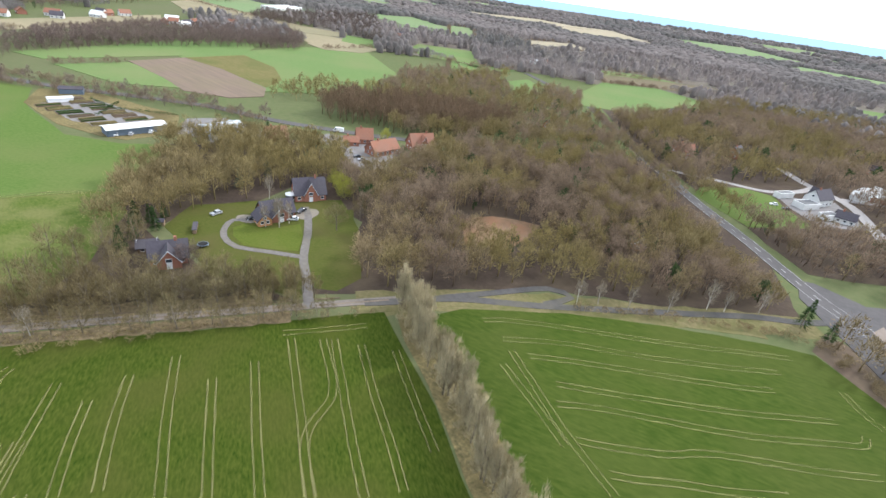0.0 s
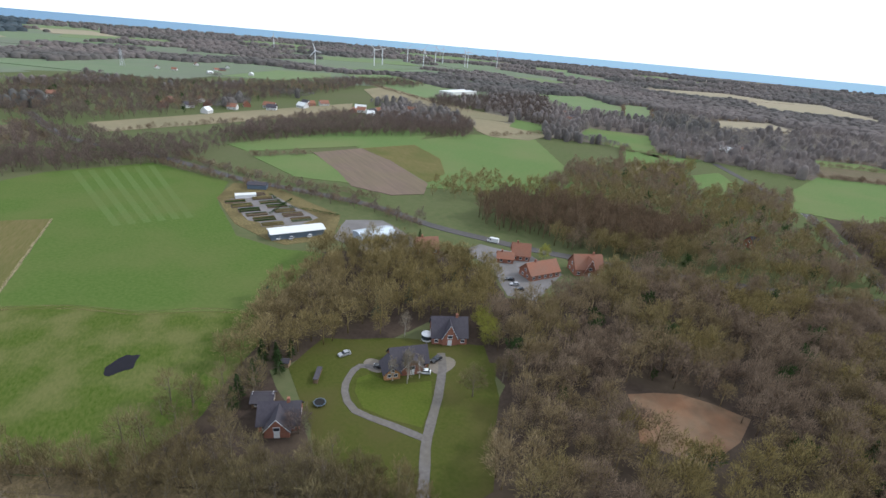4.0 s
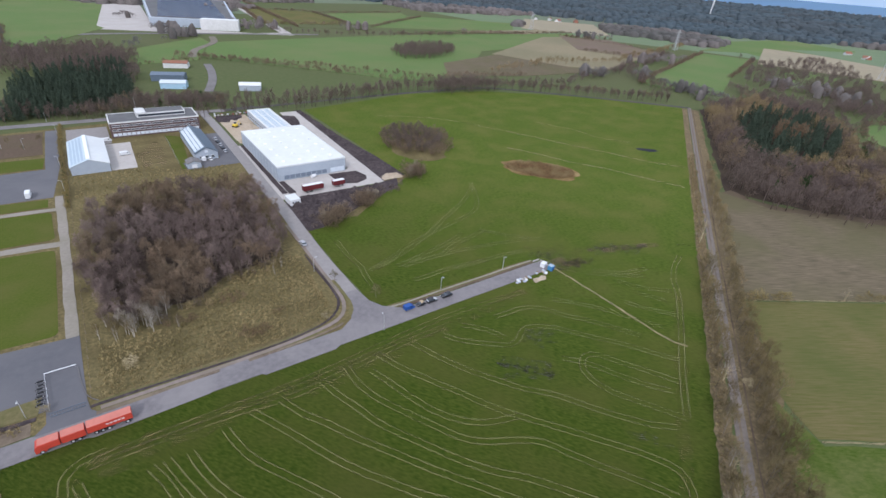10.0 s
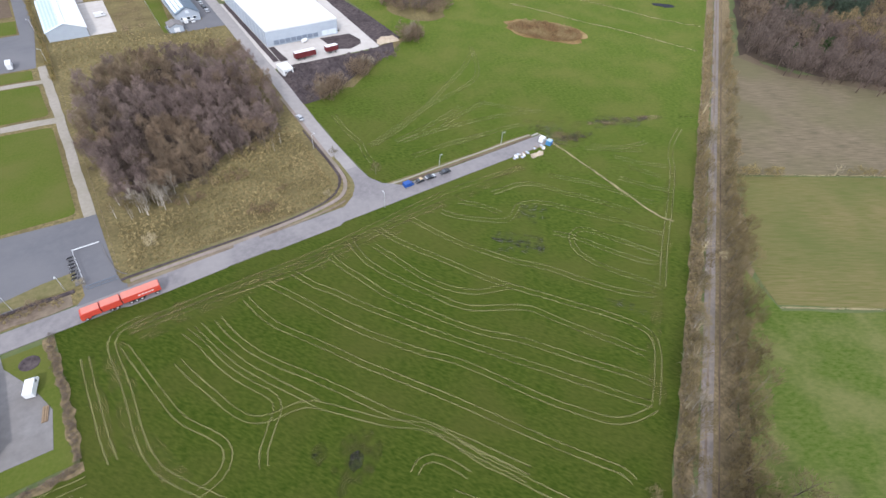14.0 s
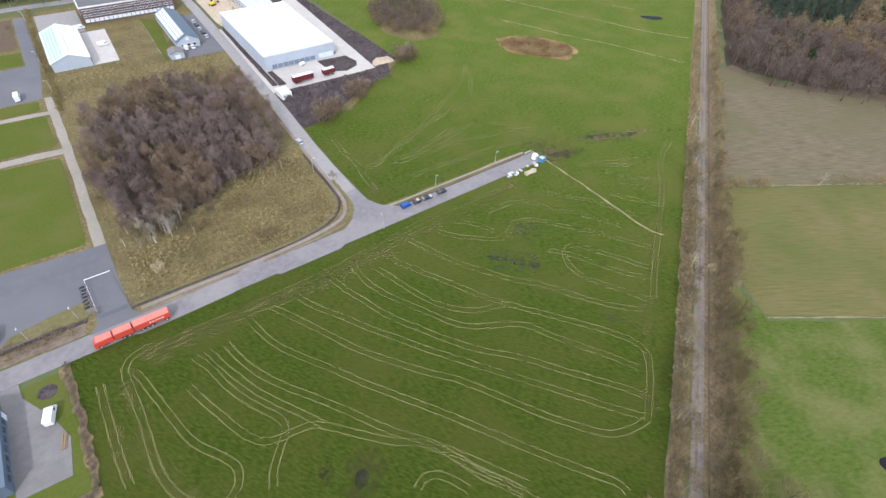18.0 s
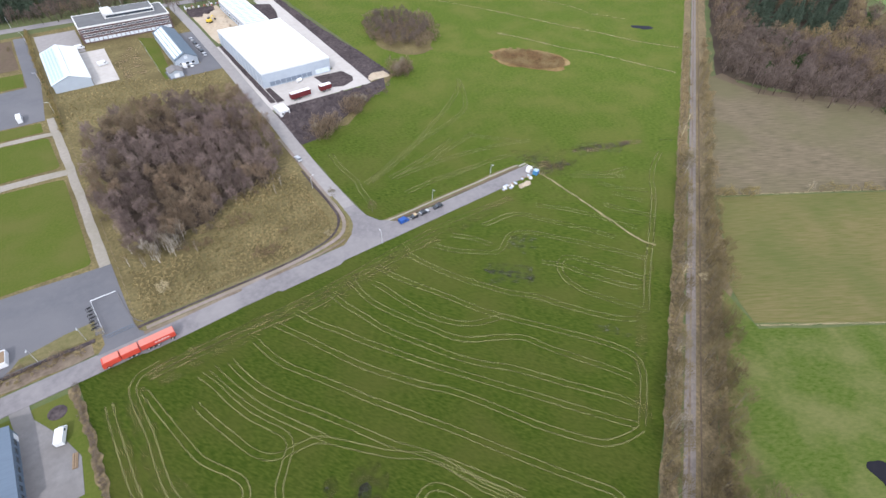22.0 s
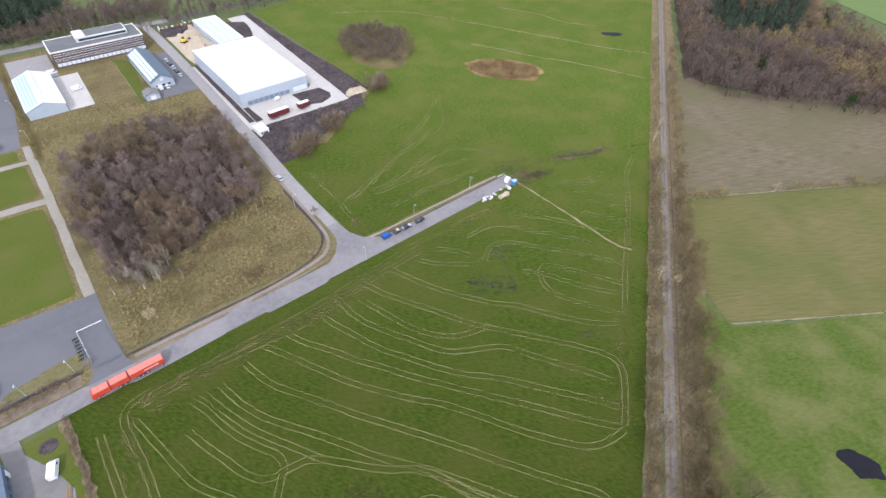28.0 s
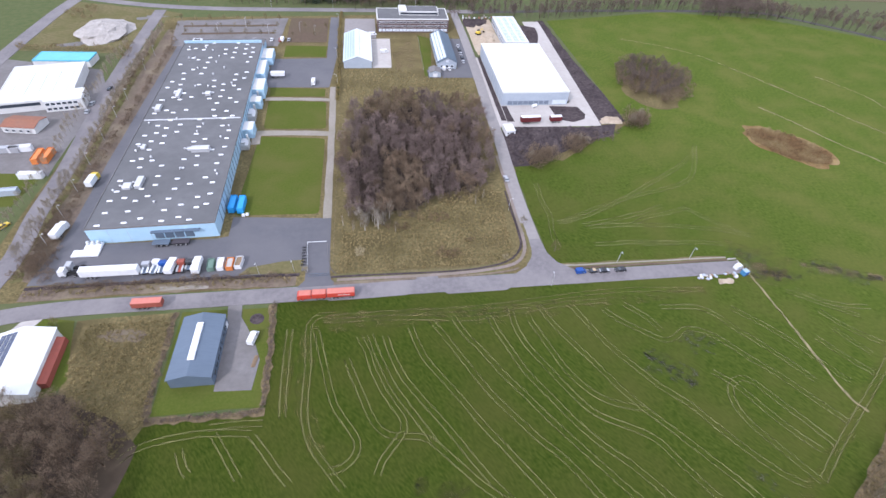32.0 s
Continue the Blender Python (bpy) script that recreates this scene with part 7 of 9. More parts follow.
post = Shape().box(-0.12, -0.16, 0, 0.12, 0, 3.0).mesh("door_post", GREYWALL)
for i in range(9):
    part("door_post", post, None, hall, "", pose(-15.5 + i * 2.93, -32.62, 0))
part("side_canopy", Shape().box(18.8, 3, 3.6, 21.2, 22, 3.9).box(20.8, 3.2, 0, 21.1, 3.5, 3.6).box(20.8, 21.4, 0, 21.1, 21.7, 3.6), GREYWALL, hall)
down = Shape().box(-0.1, 0, 0, 0, 0.14, 7.3).mesh("downpipe", METAL)
for i in range(12):
    part("downpipe", down, None, hall, "", pose(-18.76, -30 + i * 5.4, 0))
hall2 = flat_building("workshop", "long low grey workshop with pale solar panels on its roof", "workshop", 95.5, 334.5, 15.5, 46, 5.0, GREYWALL, SOLAR_ROOF, edge=0.3, rim=WHITEWALL)
pan = Shape().box(-1.7, -0.55, 0, 1.7, 0.55, 0.12).mesh("solar_panel", BARN_PANEL)
for iy in range(17):
    for ix in range(3):
        part("solar_panel", pan, None, hall2, "", pose(-4.6 + ix * 4.6, -20.5 + iy * 2.55, 5.13))
windows(hall2, ("w", -7.75), [(-20 + 4 * i, 1.2) for i in range(11)], 2.4, 1.6)

# office
office = flat_building("office_building", "two-storey purple-brown brick office with white window bands", "office building", 29.5, 351.5, 48.5, 21, 8.6, DARKBRICK, FLATROOF, edge=0.5, rim=WHITEWALL)
windows(office, ("s", -10.5), [(-22.3 + 2.35 * i, 0.9) for i in range(20)], 1.85, 1.5, PANE_PALE)
windows(office, ("s", -10.5), [(-22.3 + 2.35 * i, 3.7) for i in range(20)], 1.7, 1.1, GLASS)
windows(office, ("s", -10.5), [(-22.3 + 2.35 * i, 6.2) for i in range(20)], 1.7, 1.1, GLASS)
windows(office, ("w", -24.25), [(-8 + 3.2 * i, 4.9) for i in range(6)], 1.85, 1.35, GLASS)
windows(office, ("e", 24.25), [(-8 + 3.2 * i, 4.9) for i in range(6)], 1.85, 1.35, GLASS)
pent = part("penthouse", Shape().box(-9, -3, 8.73, 18, 8, 11.2).box(-9, -3.6, 10.8, -4, 8, 11.8), WHITEWALL, office, "white set-back roof storey")
part("penthouse_window", Shape().box(-8, -3.12, 9.3, 17.5, -3.0, 10.5), GLASS, pent, "dark ribbon window")
part("penthouse_roof", Shape().box(-3.5, -2.4, 11.2, 17.4, 7.4, 11.3), FLATROOF, pent, "grey felt roof")
part("mast", Shape().tube((-8, 3, 11.4), (-8, 3, 20), 0.12, 0.05, 6), METAL, office, "thin rooftop mast")

# grey barn with pale roof, grey house
barn = gabled("barn", "grey metal barn with a pale sheet roof and light strip", "barn", -8, 306.8, 16.6, 42, 4.2, 7.2, 0, GREYWALL, BARN_ROOF, "y", 0.3)
[r for r in barn.children if r.name.startswith("roof")][1].data.materials[0] = SOLAR_ROOF
part("ridge_light", Shape().box(-0.9, -20, 7.25, 0.9, 20, 7.75, 0.2), SKYLIGHT, barn, "translucent ridge light")
for k in range(4):
    u0, u1 = -2.0 - 1.55 * k, -3.0 - 1.55 * k
    part("solar_panel", Shape().extrude([(u0, 7.43 + u0 * 0.361), (u1, 7.43 + u1 * 0.361), (u1, 7.53 + u1 * 0.361), (u0, 7.53 + u0 * 0.361)], "y", -19.5, 19.5), BARN_PANEL, barn, "long blue-grey panel strip")
seam = Shape().extrude([(0, 7.43), (-8.5, 4.36), (-8.5, 4.5), (0, 7.56)], "y", -0.08, 0.08).mesh("roof_seam", GREYWALL)
for i in range(14):
    part("roof_seam", seam, None, barn, "", pose(0, -19.5 + 3.0 * i, 0))
door(barn, ("s", -21), 0, 4.0, 3.4, GREYWALL, "sliding_door")
grey_house = gabled("workshop_house", "grey gabled workshop with a dark roof and pale solar panels", "building", 45.5, 306, 11.5, 44, 4.0, 7.0, 0, GREYWALL, ROOF_SLATE, "y", 0.4)
for k in range(3):
    u0, u1 = -0.7 - 1.75 * k, -2.1 - 1.75 * k
    part("solar_panel", Shape().extrude([(u0, 7.24 + u0 * 0.522), (u1, 7.24 + u1 * 0.522), (u1, 7.34 + u1 * 0.522), (u0, 7.34 + u0 * 0.522)], "y", -20.5, 20.5), SOLAR_PALE, grey_house, "long pale panel strip")
windows(grey_house, ("s", -22), [(-3, 1.0), (0, 1.0), (3, 1.0)], 1.6, 1.4)
windows(grey_house, ("s", -22), [(0, 4.2)], 1.4, 1.2, PANE_PALE)
hut = gabled("garage", "small grey garage with a hipped roof", "garage", 37, 276.5, 6.5, 6.5, 2.8, 4.0, 0, GREYWALL, CONCRETE, "y", 0.3)
door(hut, ("s", -3.25), 0, 2.6, 2.2, WHITE_PAINT)

# blue-grey shed at the road, solar barn
shed = gabled("shed", "blue-grey metal shed with a long white ridge light", "shed", -55.6, 89.8, 12.0, 22.0, 4.2, 5.9, 0, STEEL_BLUE, STEEL_BLUE, "y", 0.25)
part("ridge_light", Shape().box(-0.95, -6.0, 5.95, 0.95, 7.2, 6.5, 0.2), SKYLIGHT, shed, "white translucent ridge light")
windows(shed, ("e", 6.0), [(-8 + 2.6 * i, 1.2) for i in range(7)], 1.5, 1.4, frame_material=ROOF_SLATE)
door(shed, ("e", 6.0), 9.5, 1.6, 2.2, WHITE_PAINT)
solar_barn = gabled("barn", "white-roofed barn with rows of dark solar panels", "barn", -104.5, 88.5, 14.5, 22, 4.4, 6.4, 4, WHITEWALL, SOLAR_ROOF, "y", 0.3)
pan2 = Shape().box(-0.75, -0.5, 0, 0.75, 0.5, 0.06).mesh("solar_panel", SOLAR)
slope = math.degrees(math.atan2(2.0, 7.25))
for ix in range(3):
    for iy in range(18):
        u = -2.2 - ix * 1.7
        part("solar_panel", pan2, None, solar_barn, "", pose(u, -9.4 + iy * 1.1, 6.4 + u * 2.0 / 7.25 + 0.26, 0, -slope, 0))
lean = Shape().extrude([(7.3, -0.2), (9.4, -0.2), (9.4, 2.2), (7.3, 2.9)], "y", -7, 9)
part("lean_to", lean, DULL_RED, solar_barn, "rusty red lean-to")

# western works
ww = flat_building("works_building", "white two-storey works building with ribbon windows", "building", -168.5, 261, 33, 42, 5.0, WHITEWALL, SOLAR_ROOF, 11, rim=WHITEWALL)
part("ribbon_window", Shape().box(-16, -21.1, 2.8, 3, -21.0, 4.3), GLASS, ww)
wing = part("wing", Shape().box(5, -24, -0.2, 16.497, -21.003, 5.6).box(16.503, -24, -0.2, 22, -12, 5.6), WHITEWALL, ww)
part("wing_roof", Shape().box(5.3, -23.7, 5.6, 21.7, -21.2, 5.8).box(16.8, -21.2, 5.6, 21.7, -12.3, 5.8), SOLAR_ROOF, wing)
windows(ww, ("s", -24.0), [(6.8 + 2.4 * i, 3.4) for i in range(6)], 1.7, 1.4)
windows(ww, ("s", -24.0), [(6.8 + 2.4 * i, 0.9) for i in range(6)], 1.7, 1.4)
for k in range(5):
    part("roof_light", Shape().box(-12 + 6 * k, -14, 5.12, -10.8 + 6 * k, 12, 5.5, 0.15), SKYLIGHT, ww, "long low roof light")
windows(ww, ("e", 22.0), [(-22, 3.4), (-19, 3.4), (-16, 3.4)], 1.3, 1.4)
flat_building("works_building", "works building with a bright turquoise roof", "building", -171.3, 295.2, 29.5, 11.5, 3.6, WHITEWALL, TURQ, -2, edge=0.2, rim=TURQ)
rr = gabled("workshop", "small white workshop with an orange-red roof", "workshop", -162, 224.5, 15, 10, 3.0, 4.2, -8, WHITEWALL, ROOF_RED, "x", 0.3)
windows(rr, ("s", -5.5), [(-5 + 3.2 * i, 1.0) for i in range(4)], 1.4, 1.2)
mound_rng = random.Random(8)
MOUND = [(r, h, [1 + 0.13 * math.sin(i * 0.72 + 1.1 * r) + 0.05 * mound_rng.uniform(-1, 1) for i in range(26)], [mound_rng.uniform(-0.35, 0.35) for _ in range(26)]) for r, h in ((17, -0.2), (15, 1.5), (12, 3.2), (8.5, 4.4), (4.5, 5.0), (1.5, 5.3))]
single("sand_mound", Shape().add([(-167 + r * k[i] * math.cos(2 * math.pi * i / 26), 340 + r * k[i] * 1.15 * math.sin(2 * math.pi * i / 26), h + (d[i] if h > 0 else 0)) for r, h, k, d in MOUND for i in range(26)], [(q * 26 + i, q * 26 + (i + 1) % 26, (q + 1) * 26 + (i + 1) % 26, (q + 1) * 26 + i) for q in range(5) for i in range(26)] + [tuple(range(130, 156))]), PALE_SAND, "large uneven heap of whitish sand", "heap")
land("waste_ground", [(-205, 312), (-150, 308), (-143, 330), (-140, 352), (-128, 374), (-155, 383), (-205, 396)], 0.055, VERGE, "olive and tawny waste ground round the sand heap", "ground", rag=2.0)
single("field_pond", Shape().slab(blob(-178, 321, 9, 3.0, 10, 14, 0.3), -0.3, 0.1), WET_SAND, "shallow muddy pool below the sand heap", "pond", "structure")
single("field_pond", Shape().slab(blob(-146, 366, 8, 3.0, 15, 15, 0.4), -0.3, 0.1), WET_SAND, "muddy patch on the waste ground", "pond", "structure")


# houses in the wood
def house(x, y, turn, wide, deep, eaves, ridge, wall, roof, label, gable=None, chimney=True, axis="x"):
    ob = gabled("house", label, "house", x, y, wide, deep, eaves, ridge, turn, wall, roof, axis, 0.5)
    n = max(2, int(wide / 3))
    spots = [(-wide / 2 + wide * (i + 0.5) / n, 0.9) for i in range(n)]
    windows(ob, ("s", -deep / 2), spots, 1.2, 1.3)
    windows(ob, ("n", deep / 2), spots, 1.2, 1.3)
    ends = [(-deep / 5, 1.0), (deep / 5, 1.0), (0, eaves + 0.4)]
    windows(ob, ("w", -wide / 2), ends, 1.1, 1.2)
    windows(ob, ("e", wide / 2), ends, 1.1, 1.2)
    if gable:
        g, reach = gable
        h = eaves + (ridge - eaves) * 0.92
        part("front_gable", Shape().extrude([(-g, -0.1), (g, -0.1), (g, eaves * 0.9), (0, h - 0.1), (-g, eaves * 0.9)], "y", -deep / 2 - reach, -0.3), wall, ob)
        for s in (-1, 1):
            k = (h - eaves * 0.9) / g
            e = g + 0.4
            part("gable_roof", Shape().extrude([(0, h), (s * e, h - k * e), (s * e, h - k * e + 0.2), (0, h + 0.2)], "y", -deep / 2 - reach - 0.5, -0.2), roof, ob)
        windows(ob, ("s", -deep / 2 - reach), [(0, eaves * 0.9)], 1.6, 1.3)
        part("barge_board", Shape().extrude([(-g - 0.4, eaves * 0.9 - 0.25), (0, h - 0.05), (g + 0.4, eaves * 0.9 - 0.25), (g + 0.4, eaves * 0.9 - 0.05), (0, h + 0.2), (-g - 0.4, eaves * 0.9 - 0.05)], "y", -deep / 2 - reach - 0.56, -deep / 2 - reach - 0.5), WHITE_PAINT, ob, "white barge boards")
        door(ob, ("s", -deep / 2 - reach), 0, 1.5, 2.2, WHITE_PAINT)
    if chimney:
        part("chimney", Shape().box(wide * 0.18, -0.4, ridge - 1.0, wide * 0.18 + 0.8, 0.4, ridge + 1.2), BRICK, ob)
    return ob


house(53.8, -114, 220, 12.5, 9.5, 3.2, 8.6, BRICK, ROOF_DARK, "brick house with a dark steep roof and white front gable", (2.6, 0.6))
bay = thing("bay_window", "round white conservatory against the brick house", "conservatory", 58.6, -107.6, 0, 231)
part("wall", Shape().tube((0, 0, -0.1), (0, 0, 2.6), 1.9, 1.9, 10), WHITE_PAINT, bay)
part("roof", Shape().tube((0, 0, 2.6), (0, 0, 3.2), 2.1, 0.6, 10), WHITE_PAINT, bay)
part("glazing", Shape().tube((0, 0, 0.8), (0, 0, 2.2), 1.95, 1.95, 10), GLASS, bay)
house(55.6, -92.5, 231, 12, 8, 2.4, 6.4, BRICK, ROOF_DARK, "low brick barn with a dark roof", (3.6, 2.6), False)
house(56.4, -84.6, 141, 7, 5, 2.4, 4.8, mat("orange brick", (0.45, 0.24, 0.11), (0.38, 0.2, 0.09), 2.0, 0.1, 0.3), ROOF_DARK, "low barn wing with an orange brick gable", None, False)
cottage = house(65.8, -49.6, 222, 10.5, 8, 2.5, 6.6, BRICK, ROOF_DARK, "dark-roofed cottage among trees", (3.2, 2.4))
house(75.0, -51, 40, 5.5, 4.5, 2.2, 3.8, WOOD, ROOF_DARK, "small dark-roofed outbuilding of the cottage", None, False)
for x, y, t, w, d, e, r, m, lab in ((34.5, -207, 222, 14, 10, 3.8, 9.4, ROOF_RED, "large red-tiled farmhouse with gables"), (50, -187, 62, 17, 9, 3.2, 7.5, ROOF_RED, "long red-tiled farm barn"), (66, -199, 30, 9, 8, 3.2, 8.2, ROOF_RED, "steep red-tiled farm building"), (70, -190, 30, 8, 6, 2.6, 5.0, ROOF_RED, "low red-tiled farm wing"), (106, -172, 50, 11, 9, 3.0, 7.6, ROOF_RED, "red-tiled house behind the wood"), (-128, -319, 20, 13, 9, 3.2, 7.6, ROOF_RED, "orange-roofed house by the country road"), (-168, -341, 60, 14, 10, 3.2, 7.8, ROOF_DARK, "dark-roofed house among firs"), (-83, -139, 70, 8, 6, 2.5, 5.0, ROOF_DARK, "dark hut hidden in the wood"), (-194, -258, 40, 14, 9, 4.5, 9.0, ROOF_DARK, "white inn with a dark roof by the road"), (-198, -232, -20, 9, 7, 3, 6, ROOF_DARK, "white annex with a dark roof"), (-34, -318, 40, 11, 9, 3, 7, ROOF_DARK, "dark-roofed house in the southern wood")):
    house(x, y, t, w, d, e, r, WHITEWALL if "white" in lab else BRICK, m, lab, (2.2, 0.8) if "gables" in lab or "inn" in lab else None)
for x, y, t, w, d in ((-184, -246, 35, 18, 9), (-190, -232, 35, 14, 6), (-176, -258, 35, 16, 5)):
    flat_building("outbuilding", "low white flat-roofed outbuilding of the inn", "outbuilding", x, y, w * 0.75, d * 0.8, 3.0, WHITEWALL, FLATROOF, t)

# nursery
nursery = gabled("nursery_shed", "long open nursery shed with a white roof", "shed", 166.5, -140.5, 27, 8.5, 3.4, 4.3, 63, STEEL_BLUE, SOLAR_ROOF, "x", 0.6)
land("nursery_plot", [(245, -146), (266, -172), (246, -186), (172, -178), (150, -150), (160, -128), (172, -126), (201, -128)], 0.1, ROUGH, "brown nursery ground with beds of young plants", "ground")
gabled("greenhouse", "white low greenhouse of the nursery", "greenhouse", 235, -159, 12, 4, 2.0, 2.8, 60, WHITE_PAINT, SOLAR_ROOF, "x", 0.2)
gabled("depot", "large grey-roofed depot beside the road", "depot", 134, -165, 20, 13, 4.0, 5.6, 68, GREYWALL, SOLAR_PALE, "x", 0.3)
gabled("depot", "dark sheds at the nursery's far end", "depot", 246, -176, 12, 6, 3, 4.2, 40, STEEL_BLUE, ROOF_DARK, "x", 0.3)
land("depot_yard", [(150, -150), (120, -150), (112, -178), (150, -190), (165, -175)], 0.12, CONCRETE, "pale yard of the depot", "yard")
land("farm_yard", [(70, -178), (52, -158), (40, -162), (42, -196), (62, -205), (90, -200), (92, -186)], 0.1, CONCRETE, "grey paved farmyard", "yard")
land("clearing", [(-8, -126), (-22, -137), (-42, -139), (-41, -125), (-33, -109), (-17, -106)], 0.08, CLEARING, "sandy clearing in the wood", "ground", rag=2)
land("garden", [(20, -48), (50, -48), (82, -66), (86, -84), (64, -104), (40, -118), (24, -96)], 0.07, GARDEN, "house gardens with olive-green lawns", "lawn", rag=1.5)
land("garden", [(19, -54), (31, -73), (46, -100), (32, -112), (16, -82), (8, -66), (12, -56)], 0.074, GARDEN, "olive rough grass beside the gravel drive", "lawn", rag=1.5)
road("road", [(-106, -268), (-140, -266), (-168, -263), (-190, -276), (-206, -294)], 4.6, 0.15, SIDE_ROAD, "lane from the country road past the inn")
road("road", [(-196, -330), (-203, -298), (-212, -280), (-216, -262), (-212, -230), (-206, -196)], 6.5, 0.16, SIDE_ROAD, "pale road behind the inn")
road("road", [(-212, -276), (-240, -284), (-290, -300)], 6.0, 0.14, SIDE_ROAD, "pale side road at the inn's junction")
land("inn_yard", [(-172, -258), (-208, -268), (-208, -226), (-182, -216), (-174, -236)], 0.09, CONCRETE, "paved yard of the inn", "yard")
land("inn_meadow", [(-121, -228), (-128, -246), (-154, -260), (-170, -256), (-170, -241), (-174, -221), (-179, -212), (-140, -192)], 0.08, MEADOW2, "green strip beside the country road", "lawn")


land("garden_lawn", [(34, -72), (42, -69), (52, -67.5), (59, -71), (62.5, -76), (61, -80), (52, -80), (44, -90), (39, -83)], 0.09, LAWN, "fresh green lawn inside the drive's loop", "lawn", rag=0.8)


# ---- heaps and tufts ----
def heap(name, pts, top, grain, material, label, seed, step=1.2, category="heap"):
    """Uneven heaps of earth inside an outline."""
    xs, ys = [p[0] for p in pts], [p[1] for p in pts]
    nx, ny = int((max(xs) - min(xs)) / step) + 1, int((max(ys) - min(ys)) / step) + 1
    v, ok = [], []
    for j in range(ny + 1):
        for i in range(nx + 1):
            x, y = min(xs) + i * step, min(ys) + j * step
            on = inside(x, y, pts)
            h = top * max(0.0, 0.35 + noise.noise(Vector((x / grain, y / grain, seed))) + 0.5 * noise.noise(Vector((x / grain * 3, y / grain * 3, seed + 9)))) if on else 0
            v.append((x, y, 0.08 + h if on else -0.3))
            ok.append(on)
    w = nx + 1
    f = [(j * w + i, j * w + i + 1, (j + 1) * w + i + 1, (j + 1) * w + i) for j in range(ny) for i in range(nx) if ok[j * w + i] or ok[j * w + i + 1] or ok[(j + 1) * w + i] or ok[(j + 1) * w + i + 1]]
    return single(name, Shape().add(v, f), material, label, category)


heap("soil_bank", [(64.5, 184), (65, 200), (67, 214.5), (112, 213.5), (119, 208), (104, 200), (84, 190), (70, 183)], 1.9, 2.6, DIRT, "churned heaps of dark soil beside the hall yard", 3)
heap("soil_bank", [(125.2, 228), (134.0, 228), (131.5, 258), (128.6, 298), (127.8, 362), (123.6, 362)], 0.9, 3.0, DIRT, "long low bank of dark soil by the lane", 4, 1.6)
heap("sand_bank", [(119, 216), (132, 217), (131, 224), (121, 223)], 1.0, 4.0, SAND, "pale sandy heap at the lane's corner", 5)
heap("sand_bank", [(70, 322), (82, 318), (86, 344), (74, 352)], 1.4, 6.0, SAND, "sand heaps on the building site", 6)
heap("soil_bank", [(66.5, 352), (74, 350), (84, 358), (86, 366), (68, 366)], 1.0, 4.0, DIRT, "dark soil heaps on the building site", 7)
heap("kerbstone_pile", [(107.5, 241), (110.5, 241), (110.5, 247), (108, 247)], 1.0, 2.0, PAVING, "heap of pale kerb stones by the hall", 8, 0.6)
TUFT = [tree_shape(s, 0.75, 0.55, 0.02, 22, 0.07, 0.55, 0, 1.0, 0.01) for s in (51, 52)]
STRAW = mat("dry tawny grass blades", (0.40, 0.318, 0.162), (0.18, 0.146, 0.070), 0.8, 0.06, 0.7, (0.125, 0.112, 0.046), per="island", per_amt=0.35)
woodland("grass_tufts", scatter([(-16, 121), (46, 121), (50, 128), (52, 164), (30, 160), (6, 140), (-15, 142)], 1.5, 91), TUFT, STRAW, "tawny tussocks on the rough plot", 92, 0.7, 1.6, False)
woodland("grass_tufts", scatter([(-92, 103), (-68, 104), (-66, 70), (-71, 58), (-87, 74), (-92, 86)], 1.2, 93), TUFT, STRAW, "tawny tussocks between the sheds", 94, 0.7, 1.5, False)
woodland("grass_tufts", scatter([(-16, 244), (54, 244), (52, 270), (30, 274), (14, 284), (-16, 284)], 2.4, 95), TUFT, STRAW, "tussocks on the plot behind the wood", 96, 0.7, 1.5, False)
woodland("grass_tufts", scatter(ellipse(211.5, 191, 21, 12, 26, -48), 1.1, 97), TUFT, mat("rusty reeds", (0.235, 0.155, 0.08), (0.135, 0.09, 0.048), 0.5, 0.1, 0.6, (0.30, 0.245, 0.13), per="island"), "rusty reeds standing in the bed", 98, 1.0, 2.0, False)
woodland("grass_tufts", along([off_track(30, 5.6), off_track(330, 5.2)], 0.8, 99, 0.8) + along([(-118, 118), (-60, 118), (-30, 117.6)], 0.7, 100, 1.3) + along([(-16, 120.2), (40, 120.6), (49, 126), (51, 150)], 0.8, 101, 0.5), TUFT, STRAW, "dry grass along track and ditches", 102, 0.6, 1.3, False)


# ---- vehicles ----
WHEELS = {}


def wheel(parent, x, y, r, w=0.24):
    key = (round(r, 2), w)
    if key not in WHEELS:
        t = Shape().tube((0, -w / 2, 0), (0, w / 2, 0), r, r, 10).mesh("tyre", RUBBER)
        c = Shape().tube((0, -w / 2 - 0.012, 0), (0, w / 2 + 0.012, 0), r * 0.55, r * 0.55, 8).mesh("rim", METAL)
        WHEELS[key] = (t, c)
    t, c = WHEELS[key]
    o = part("wheel", t, None, parent, "", pose(x, y, r))
    part("rim", c, None, o)


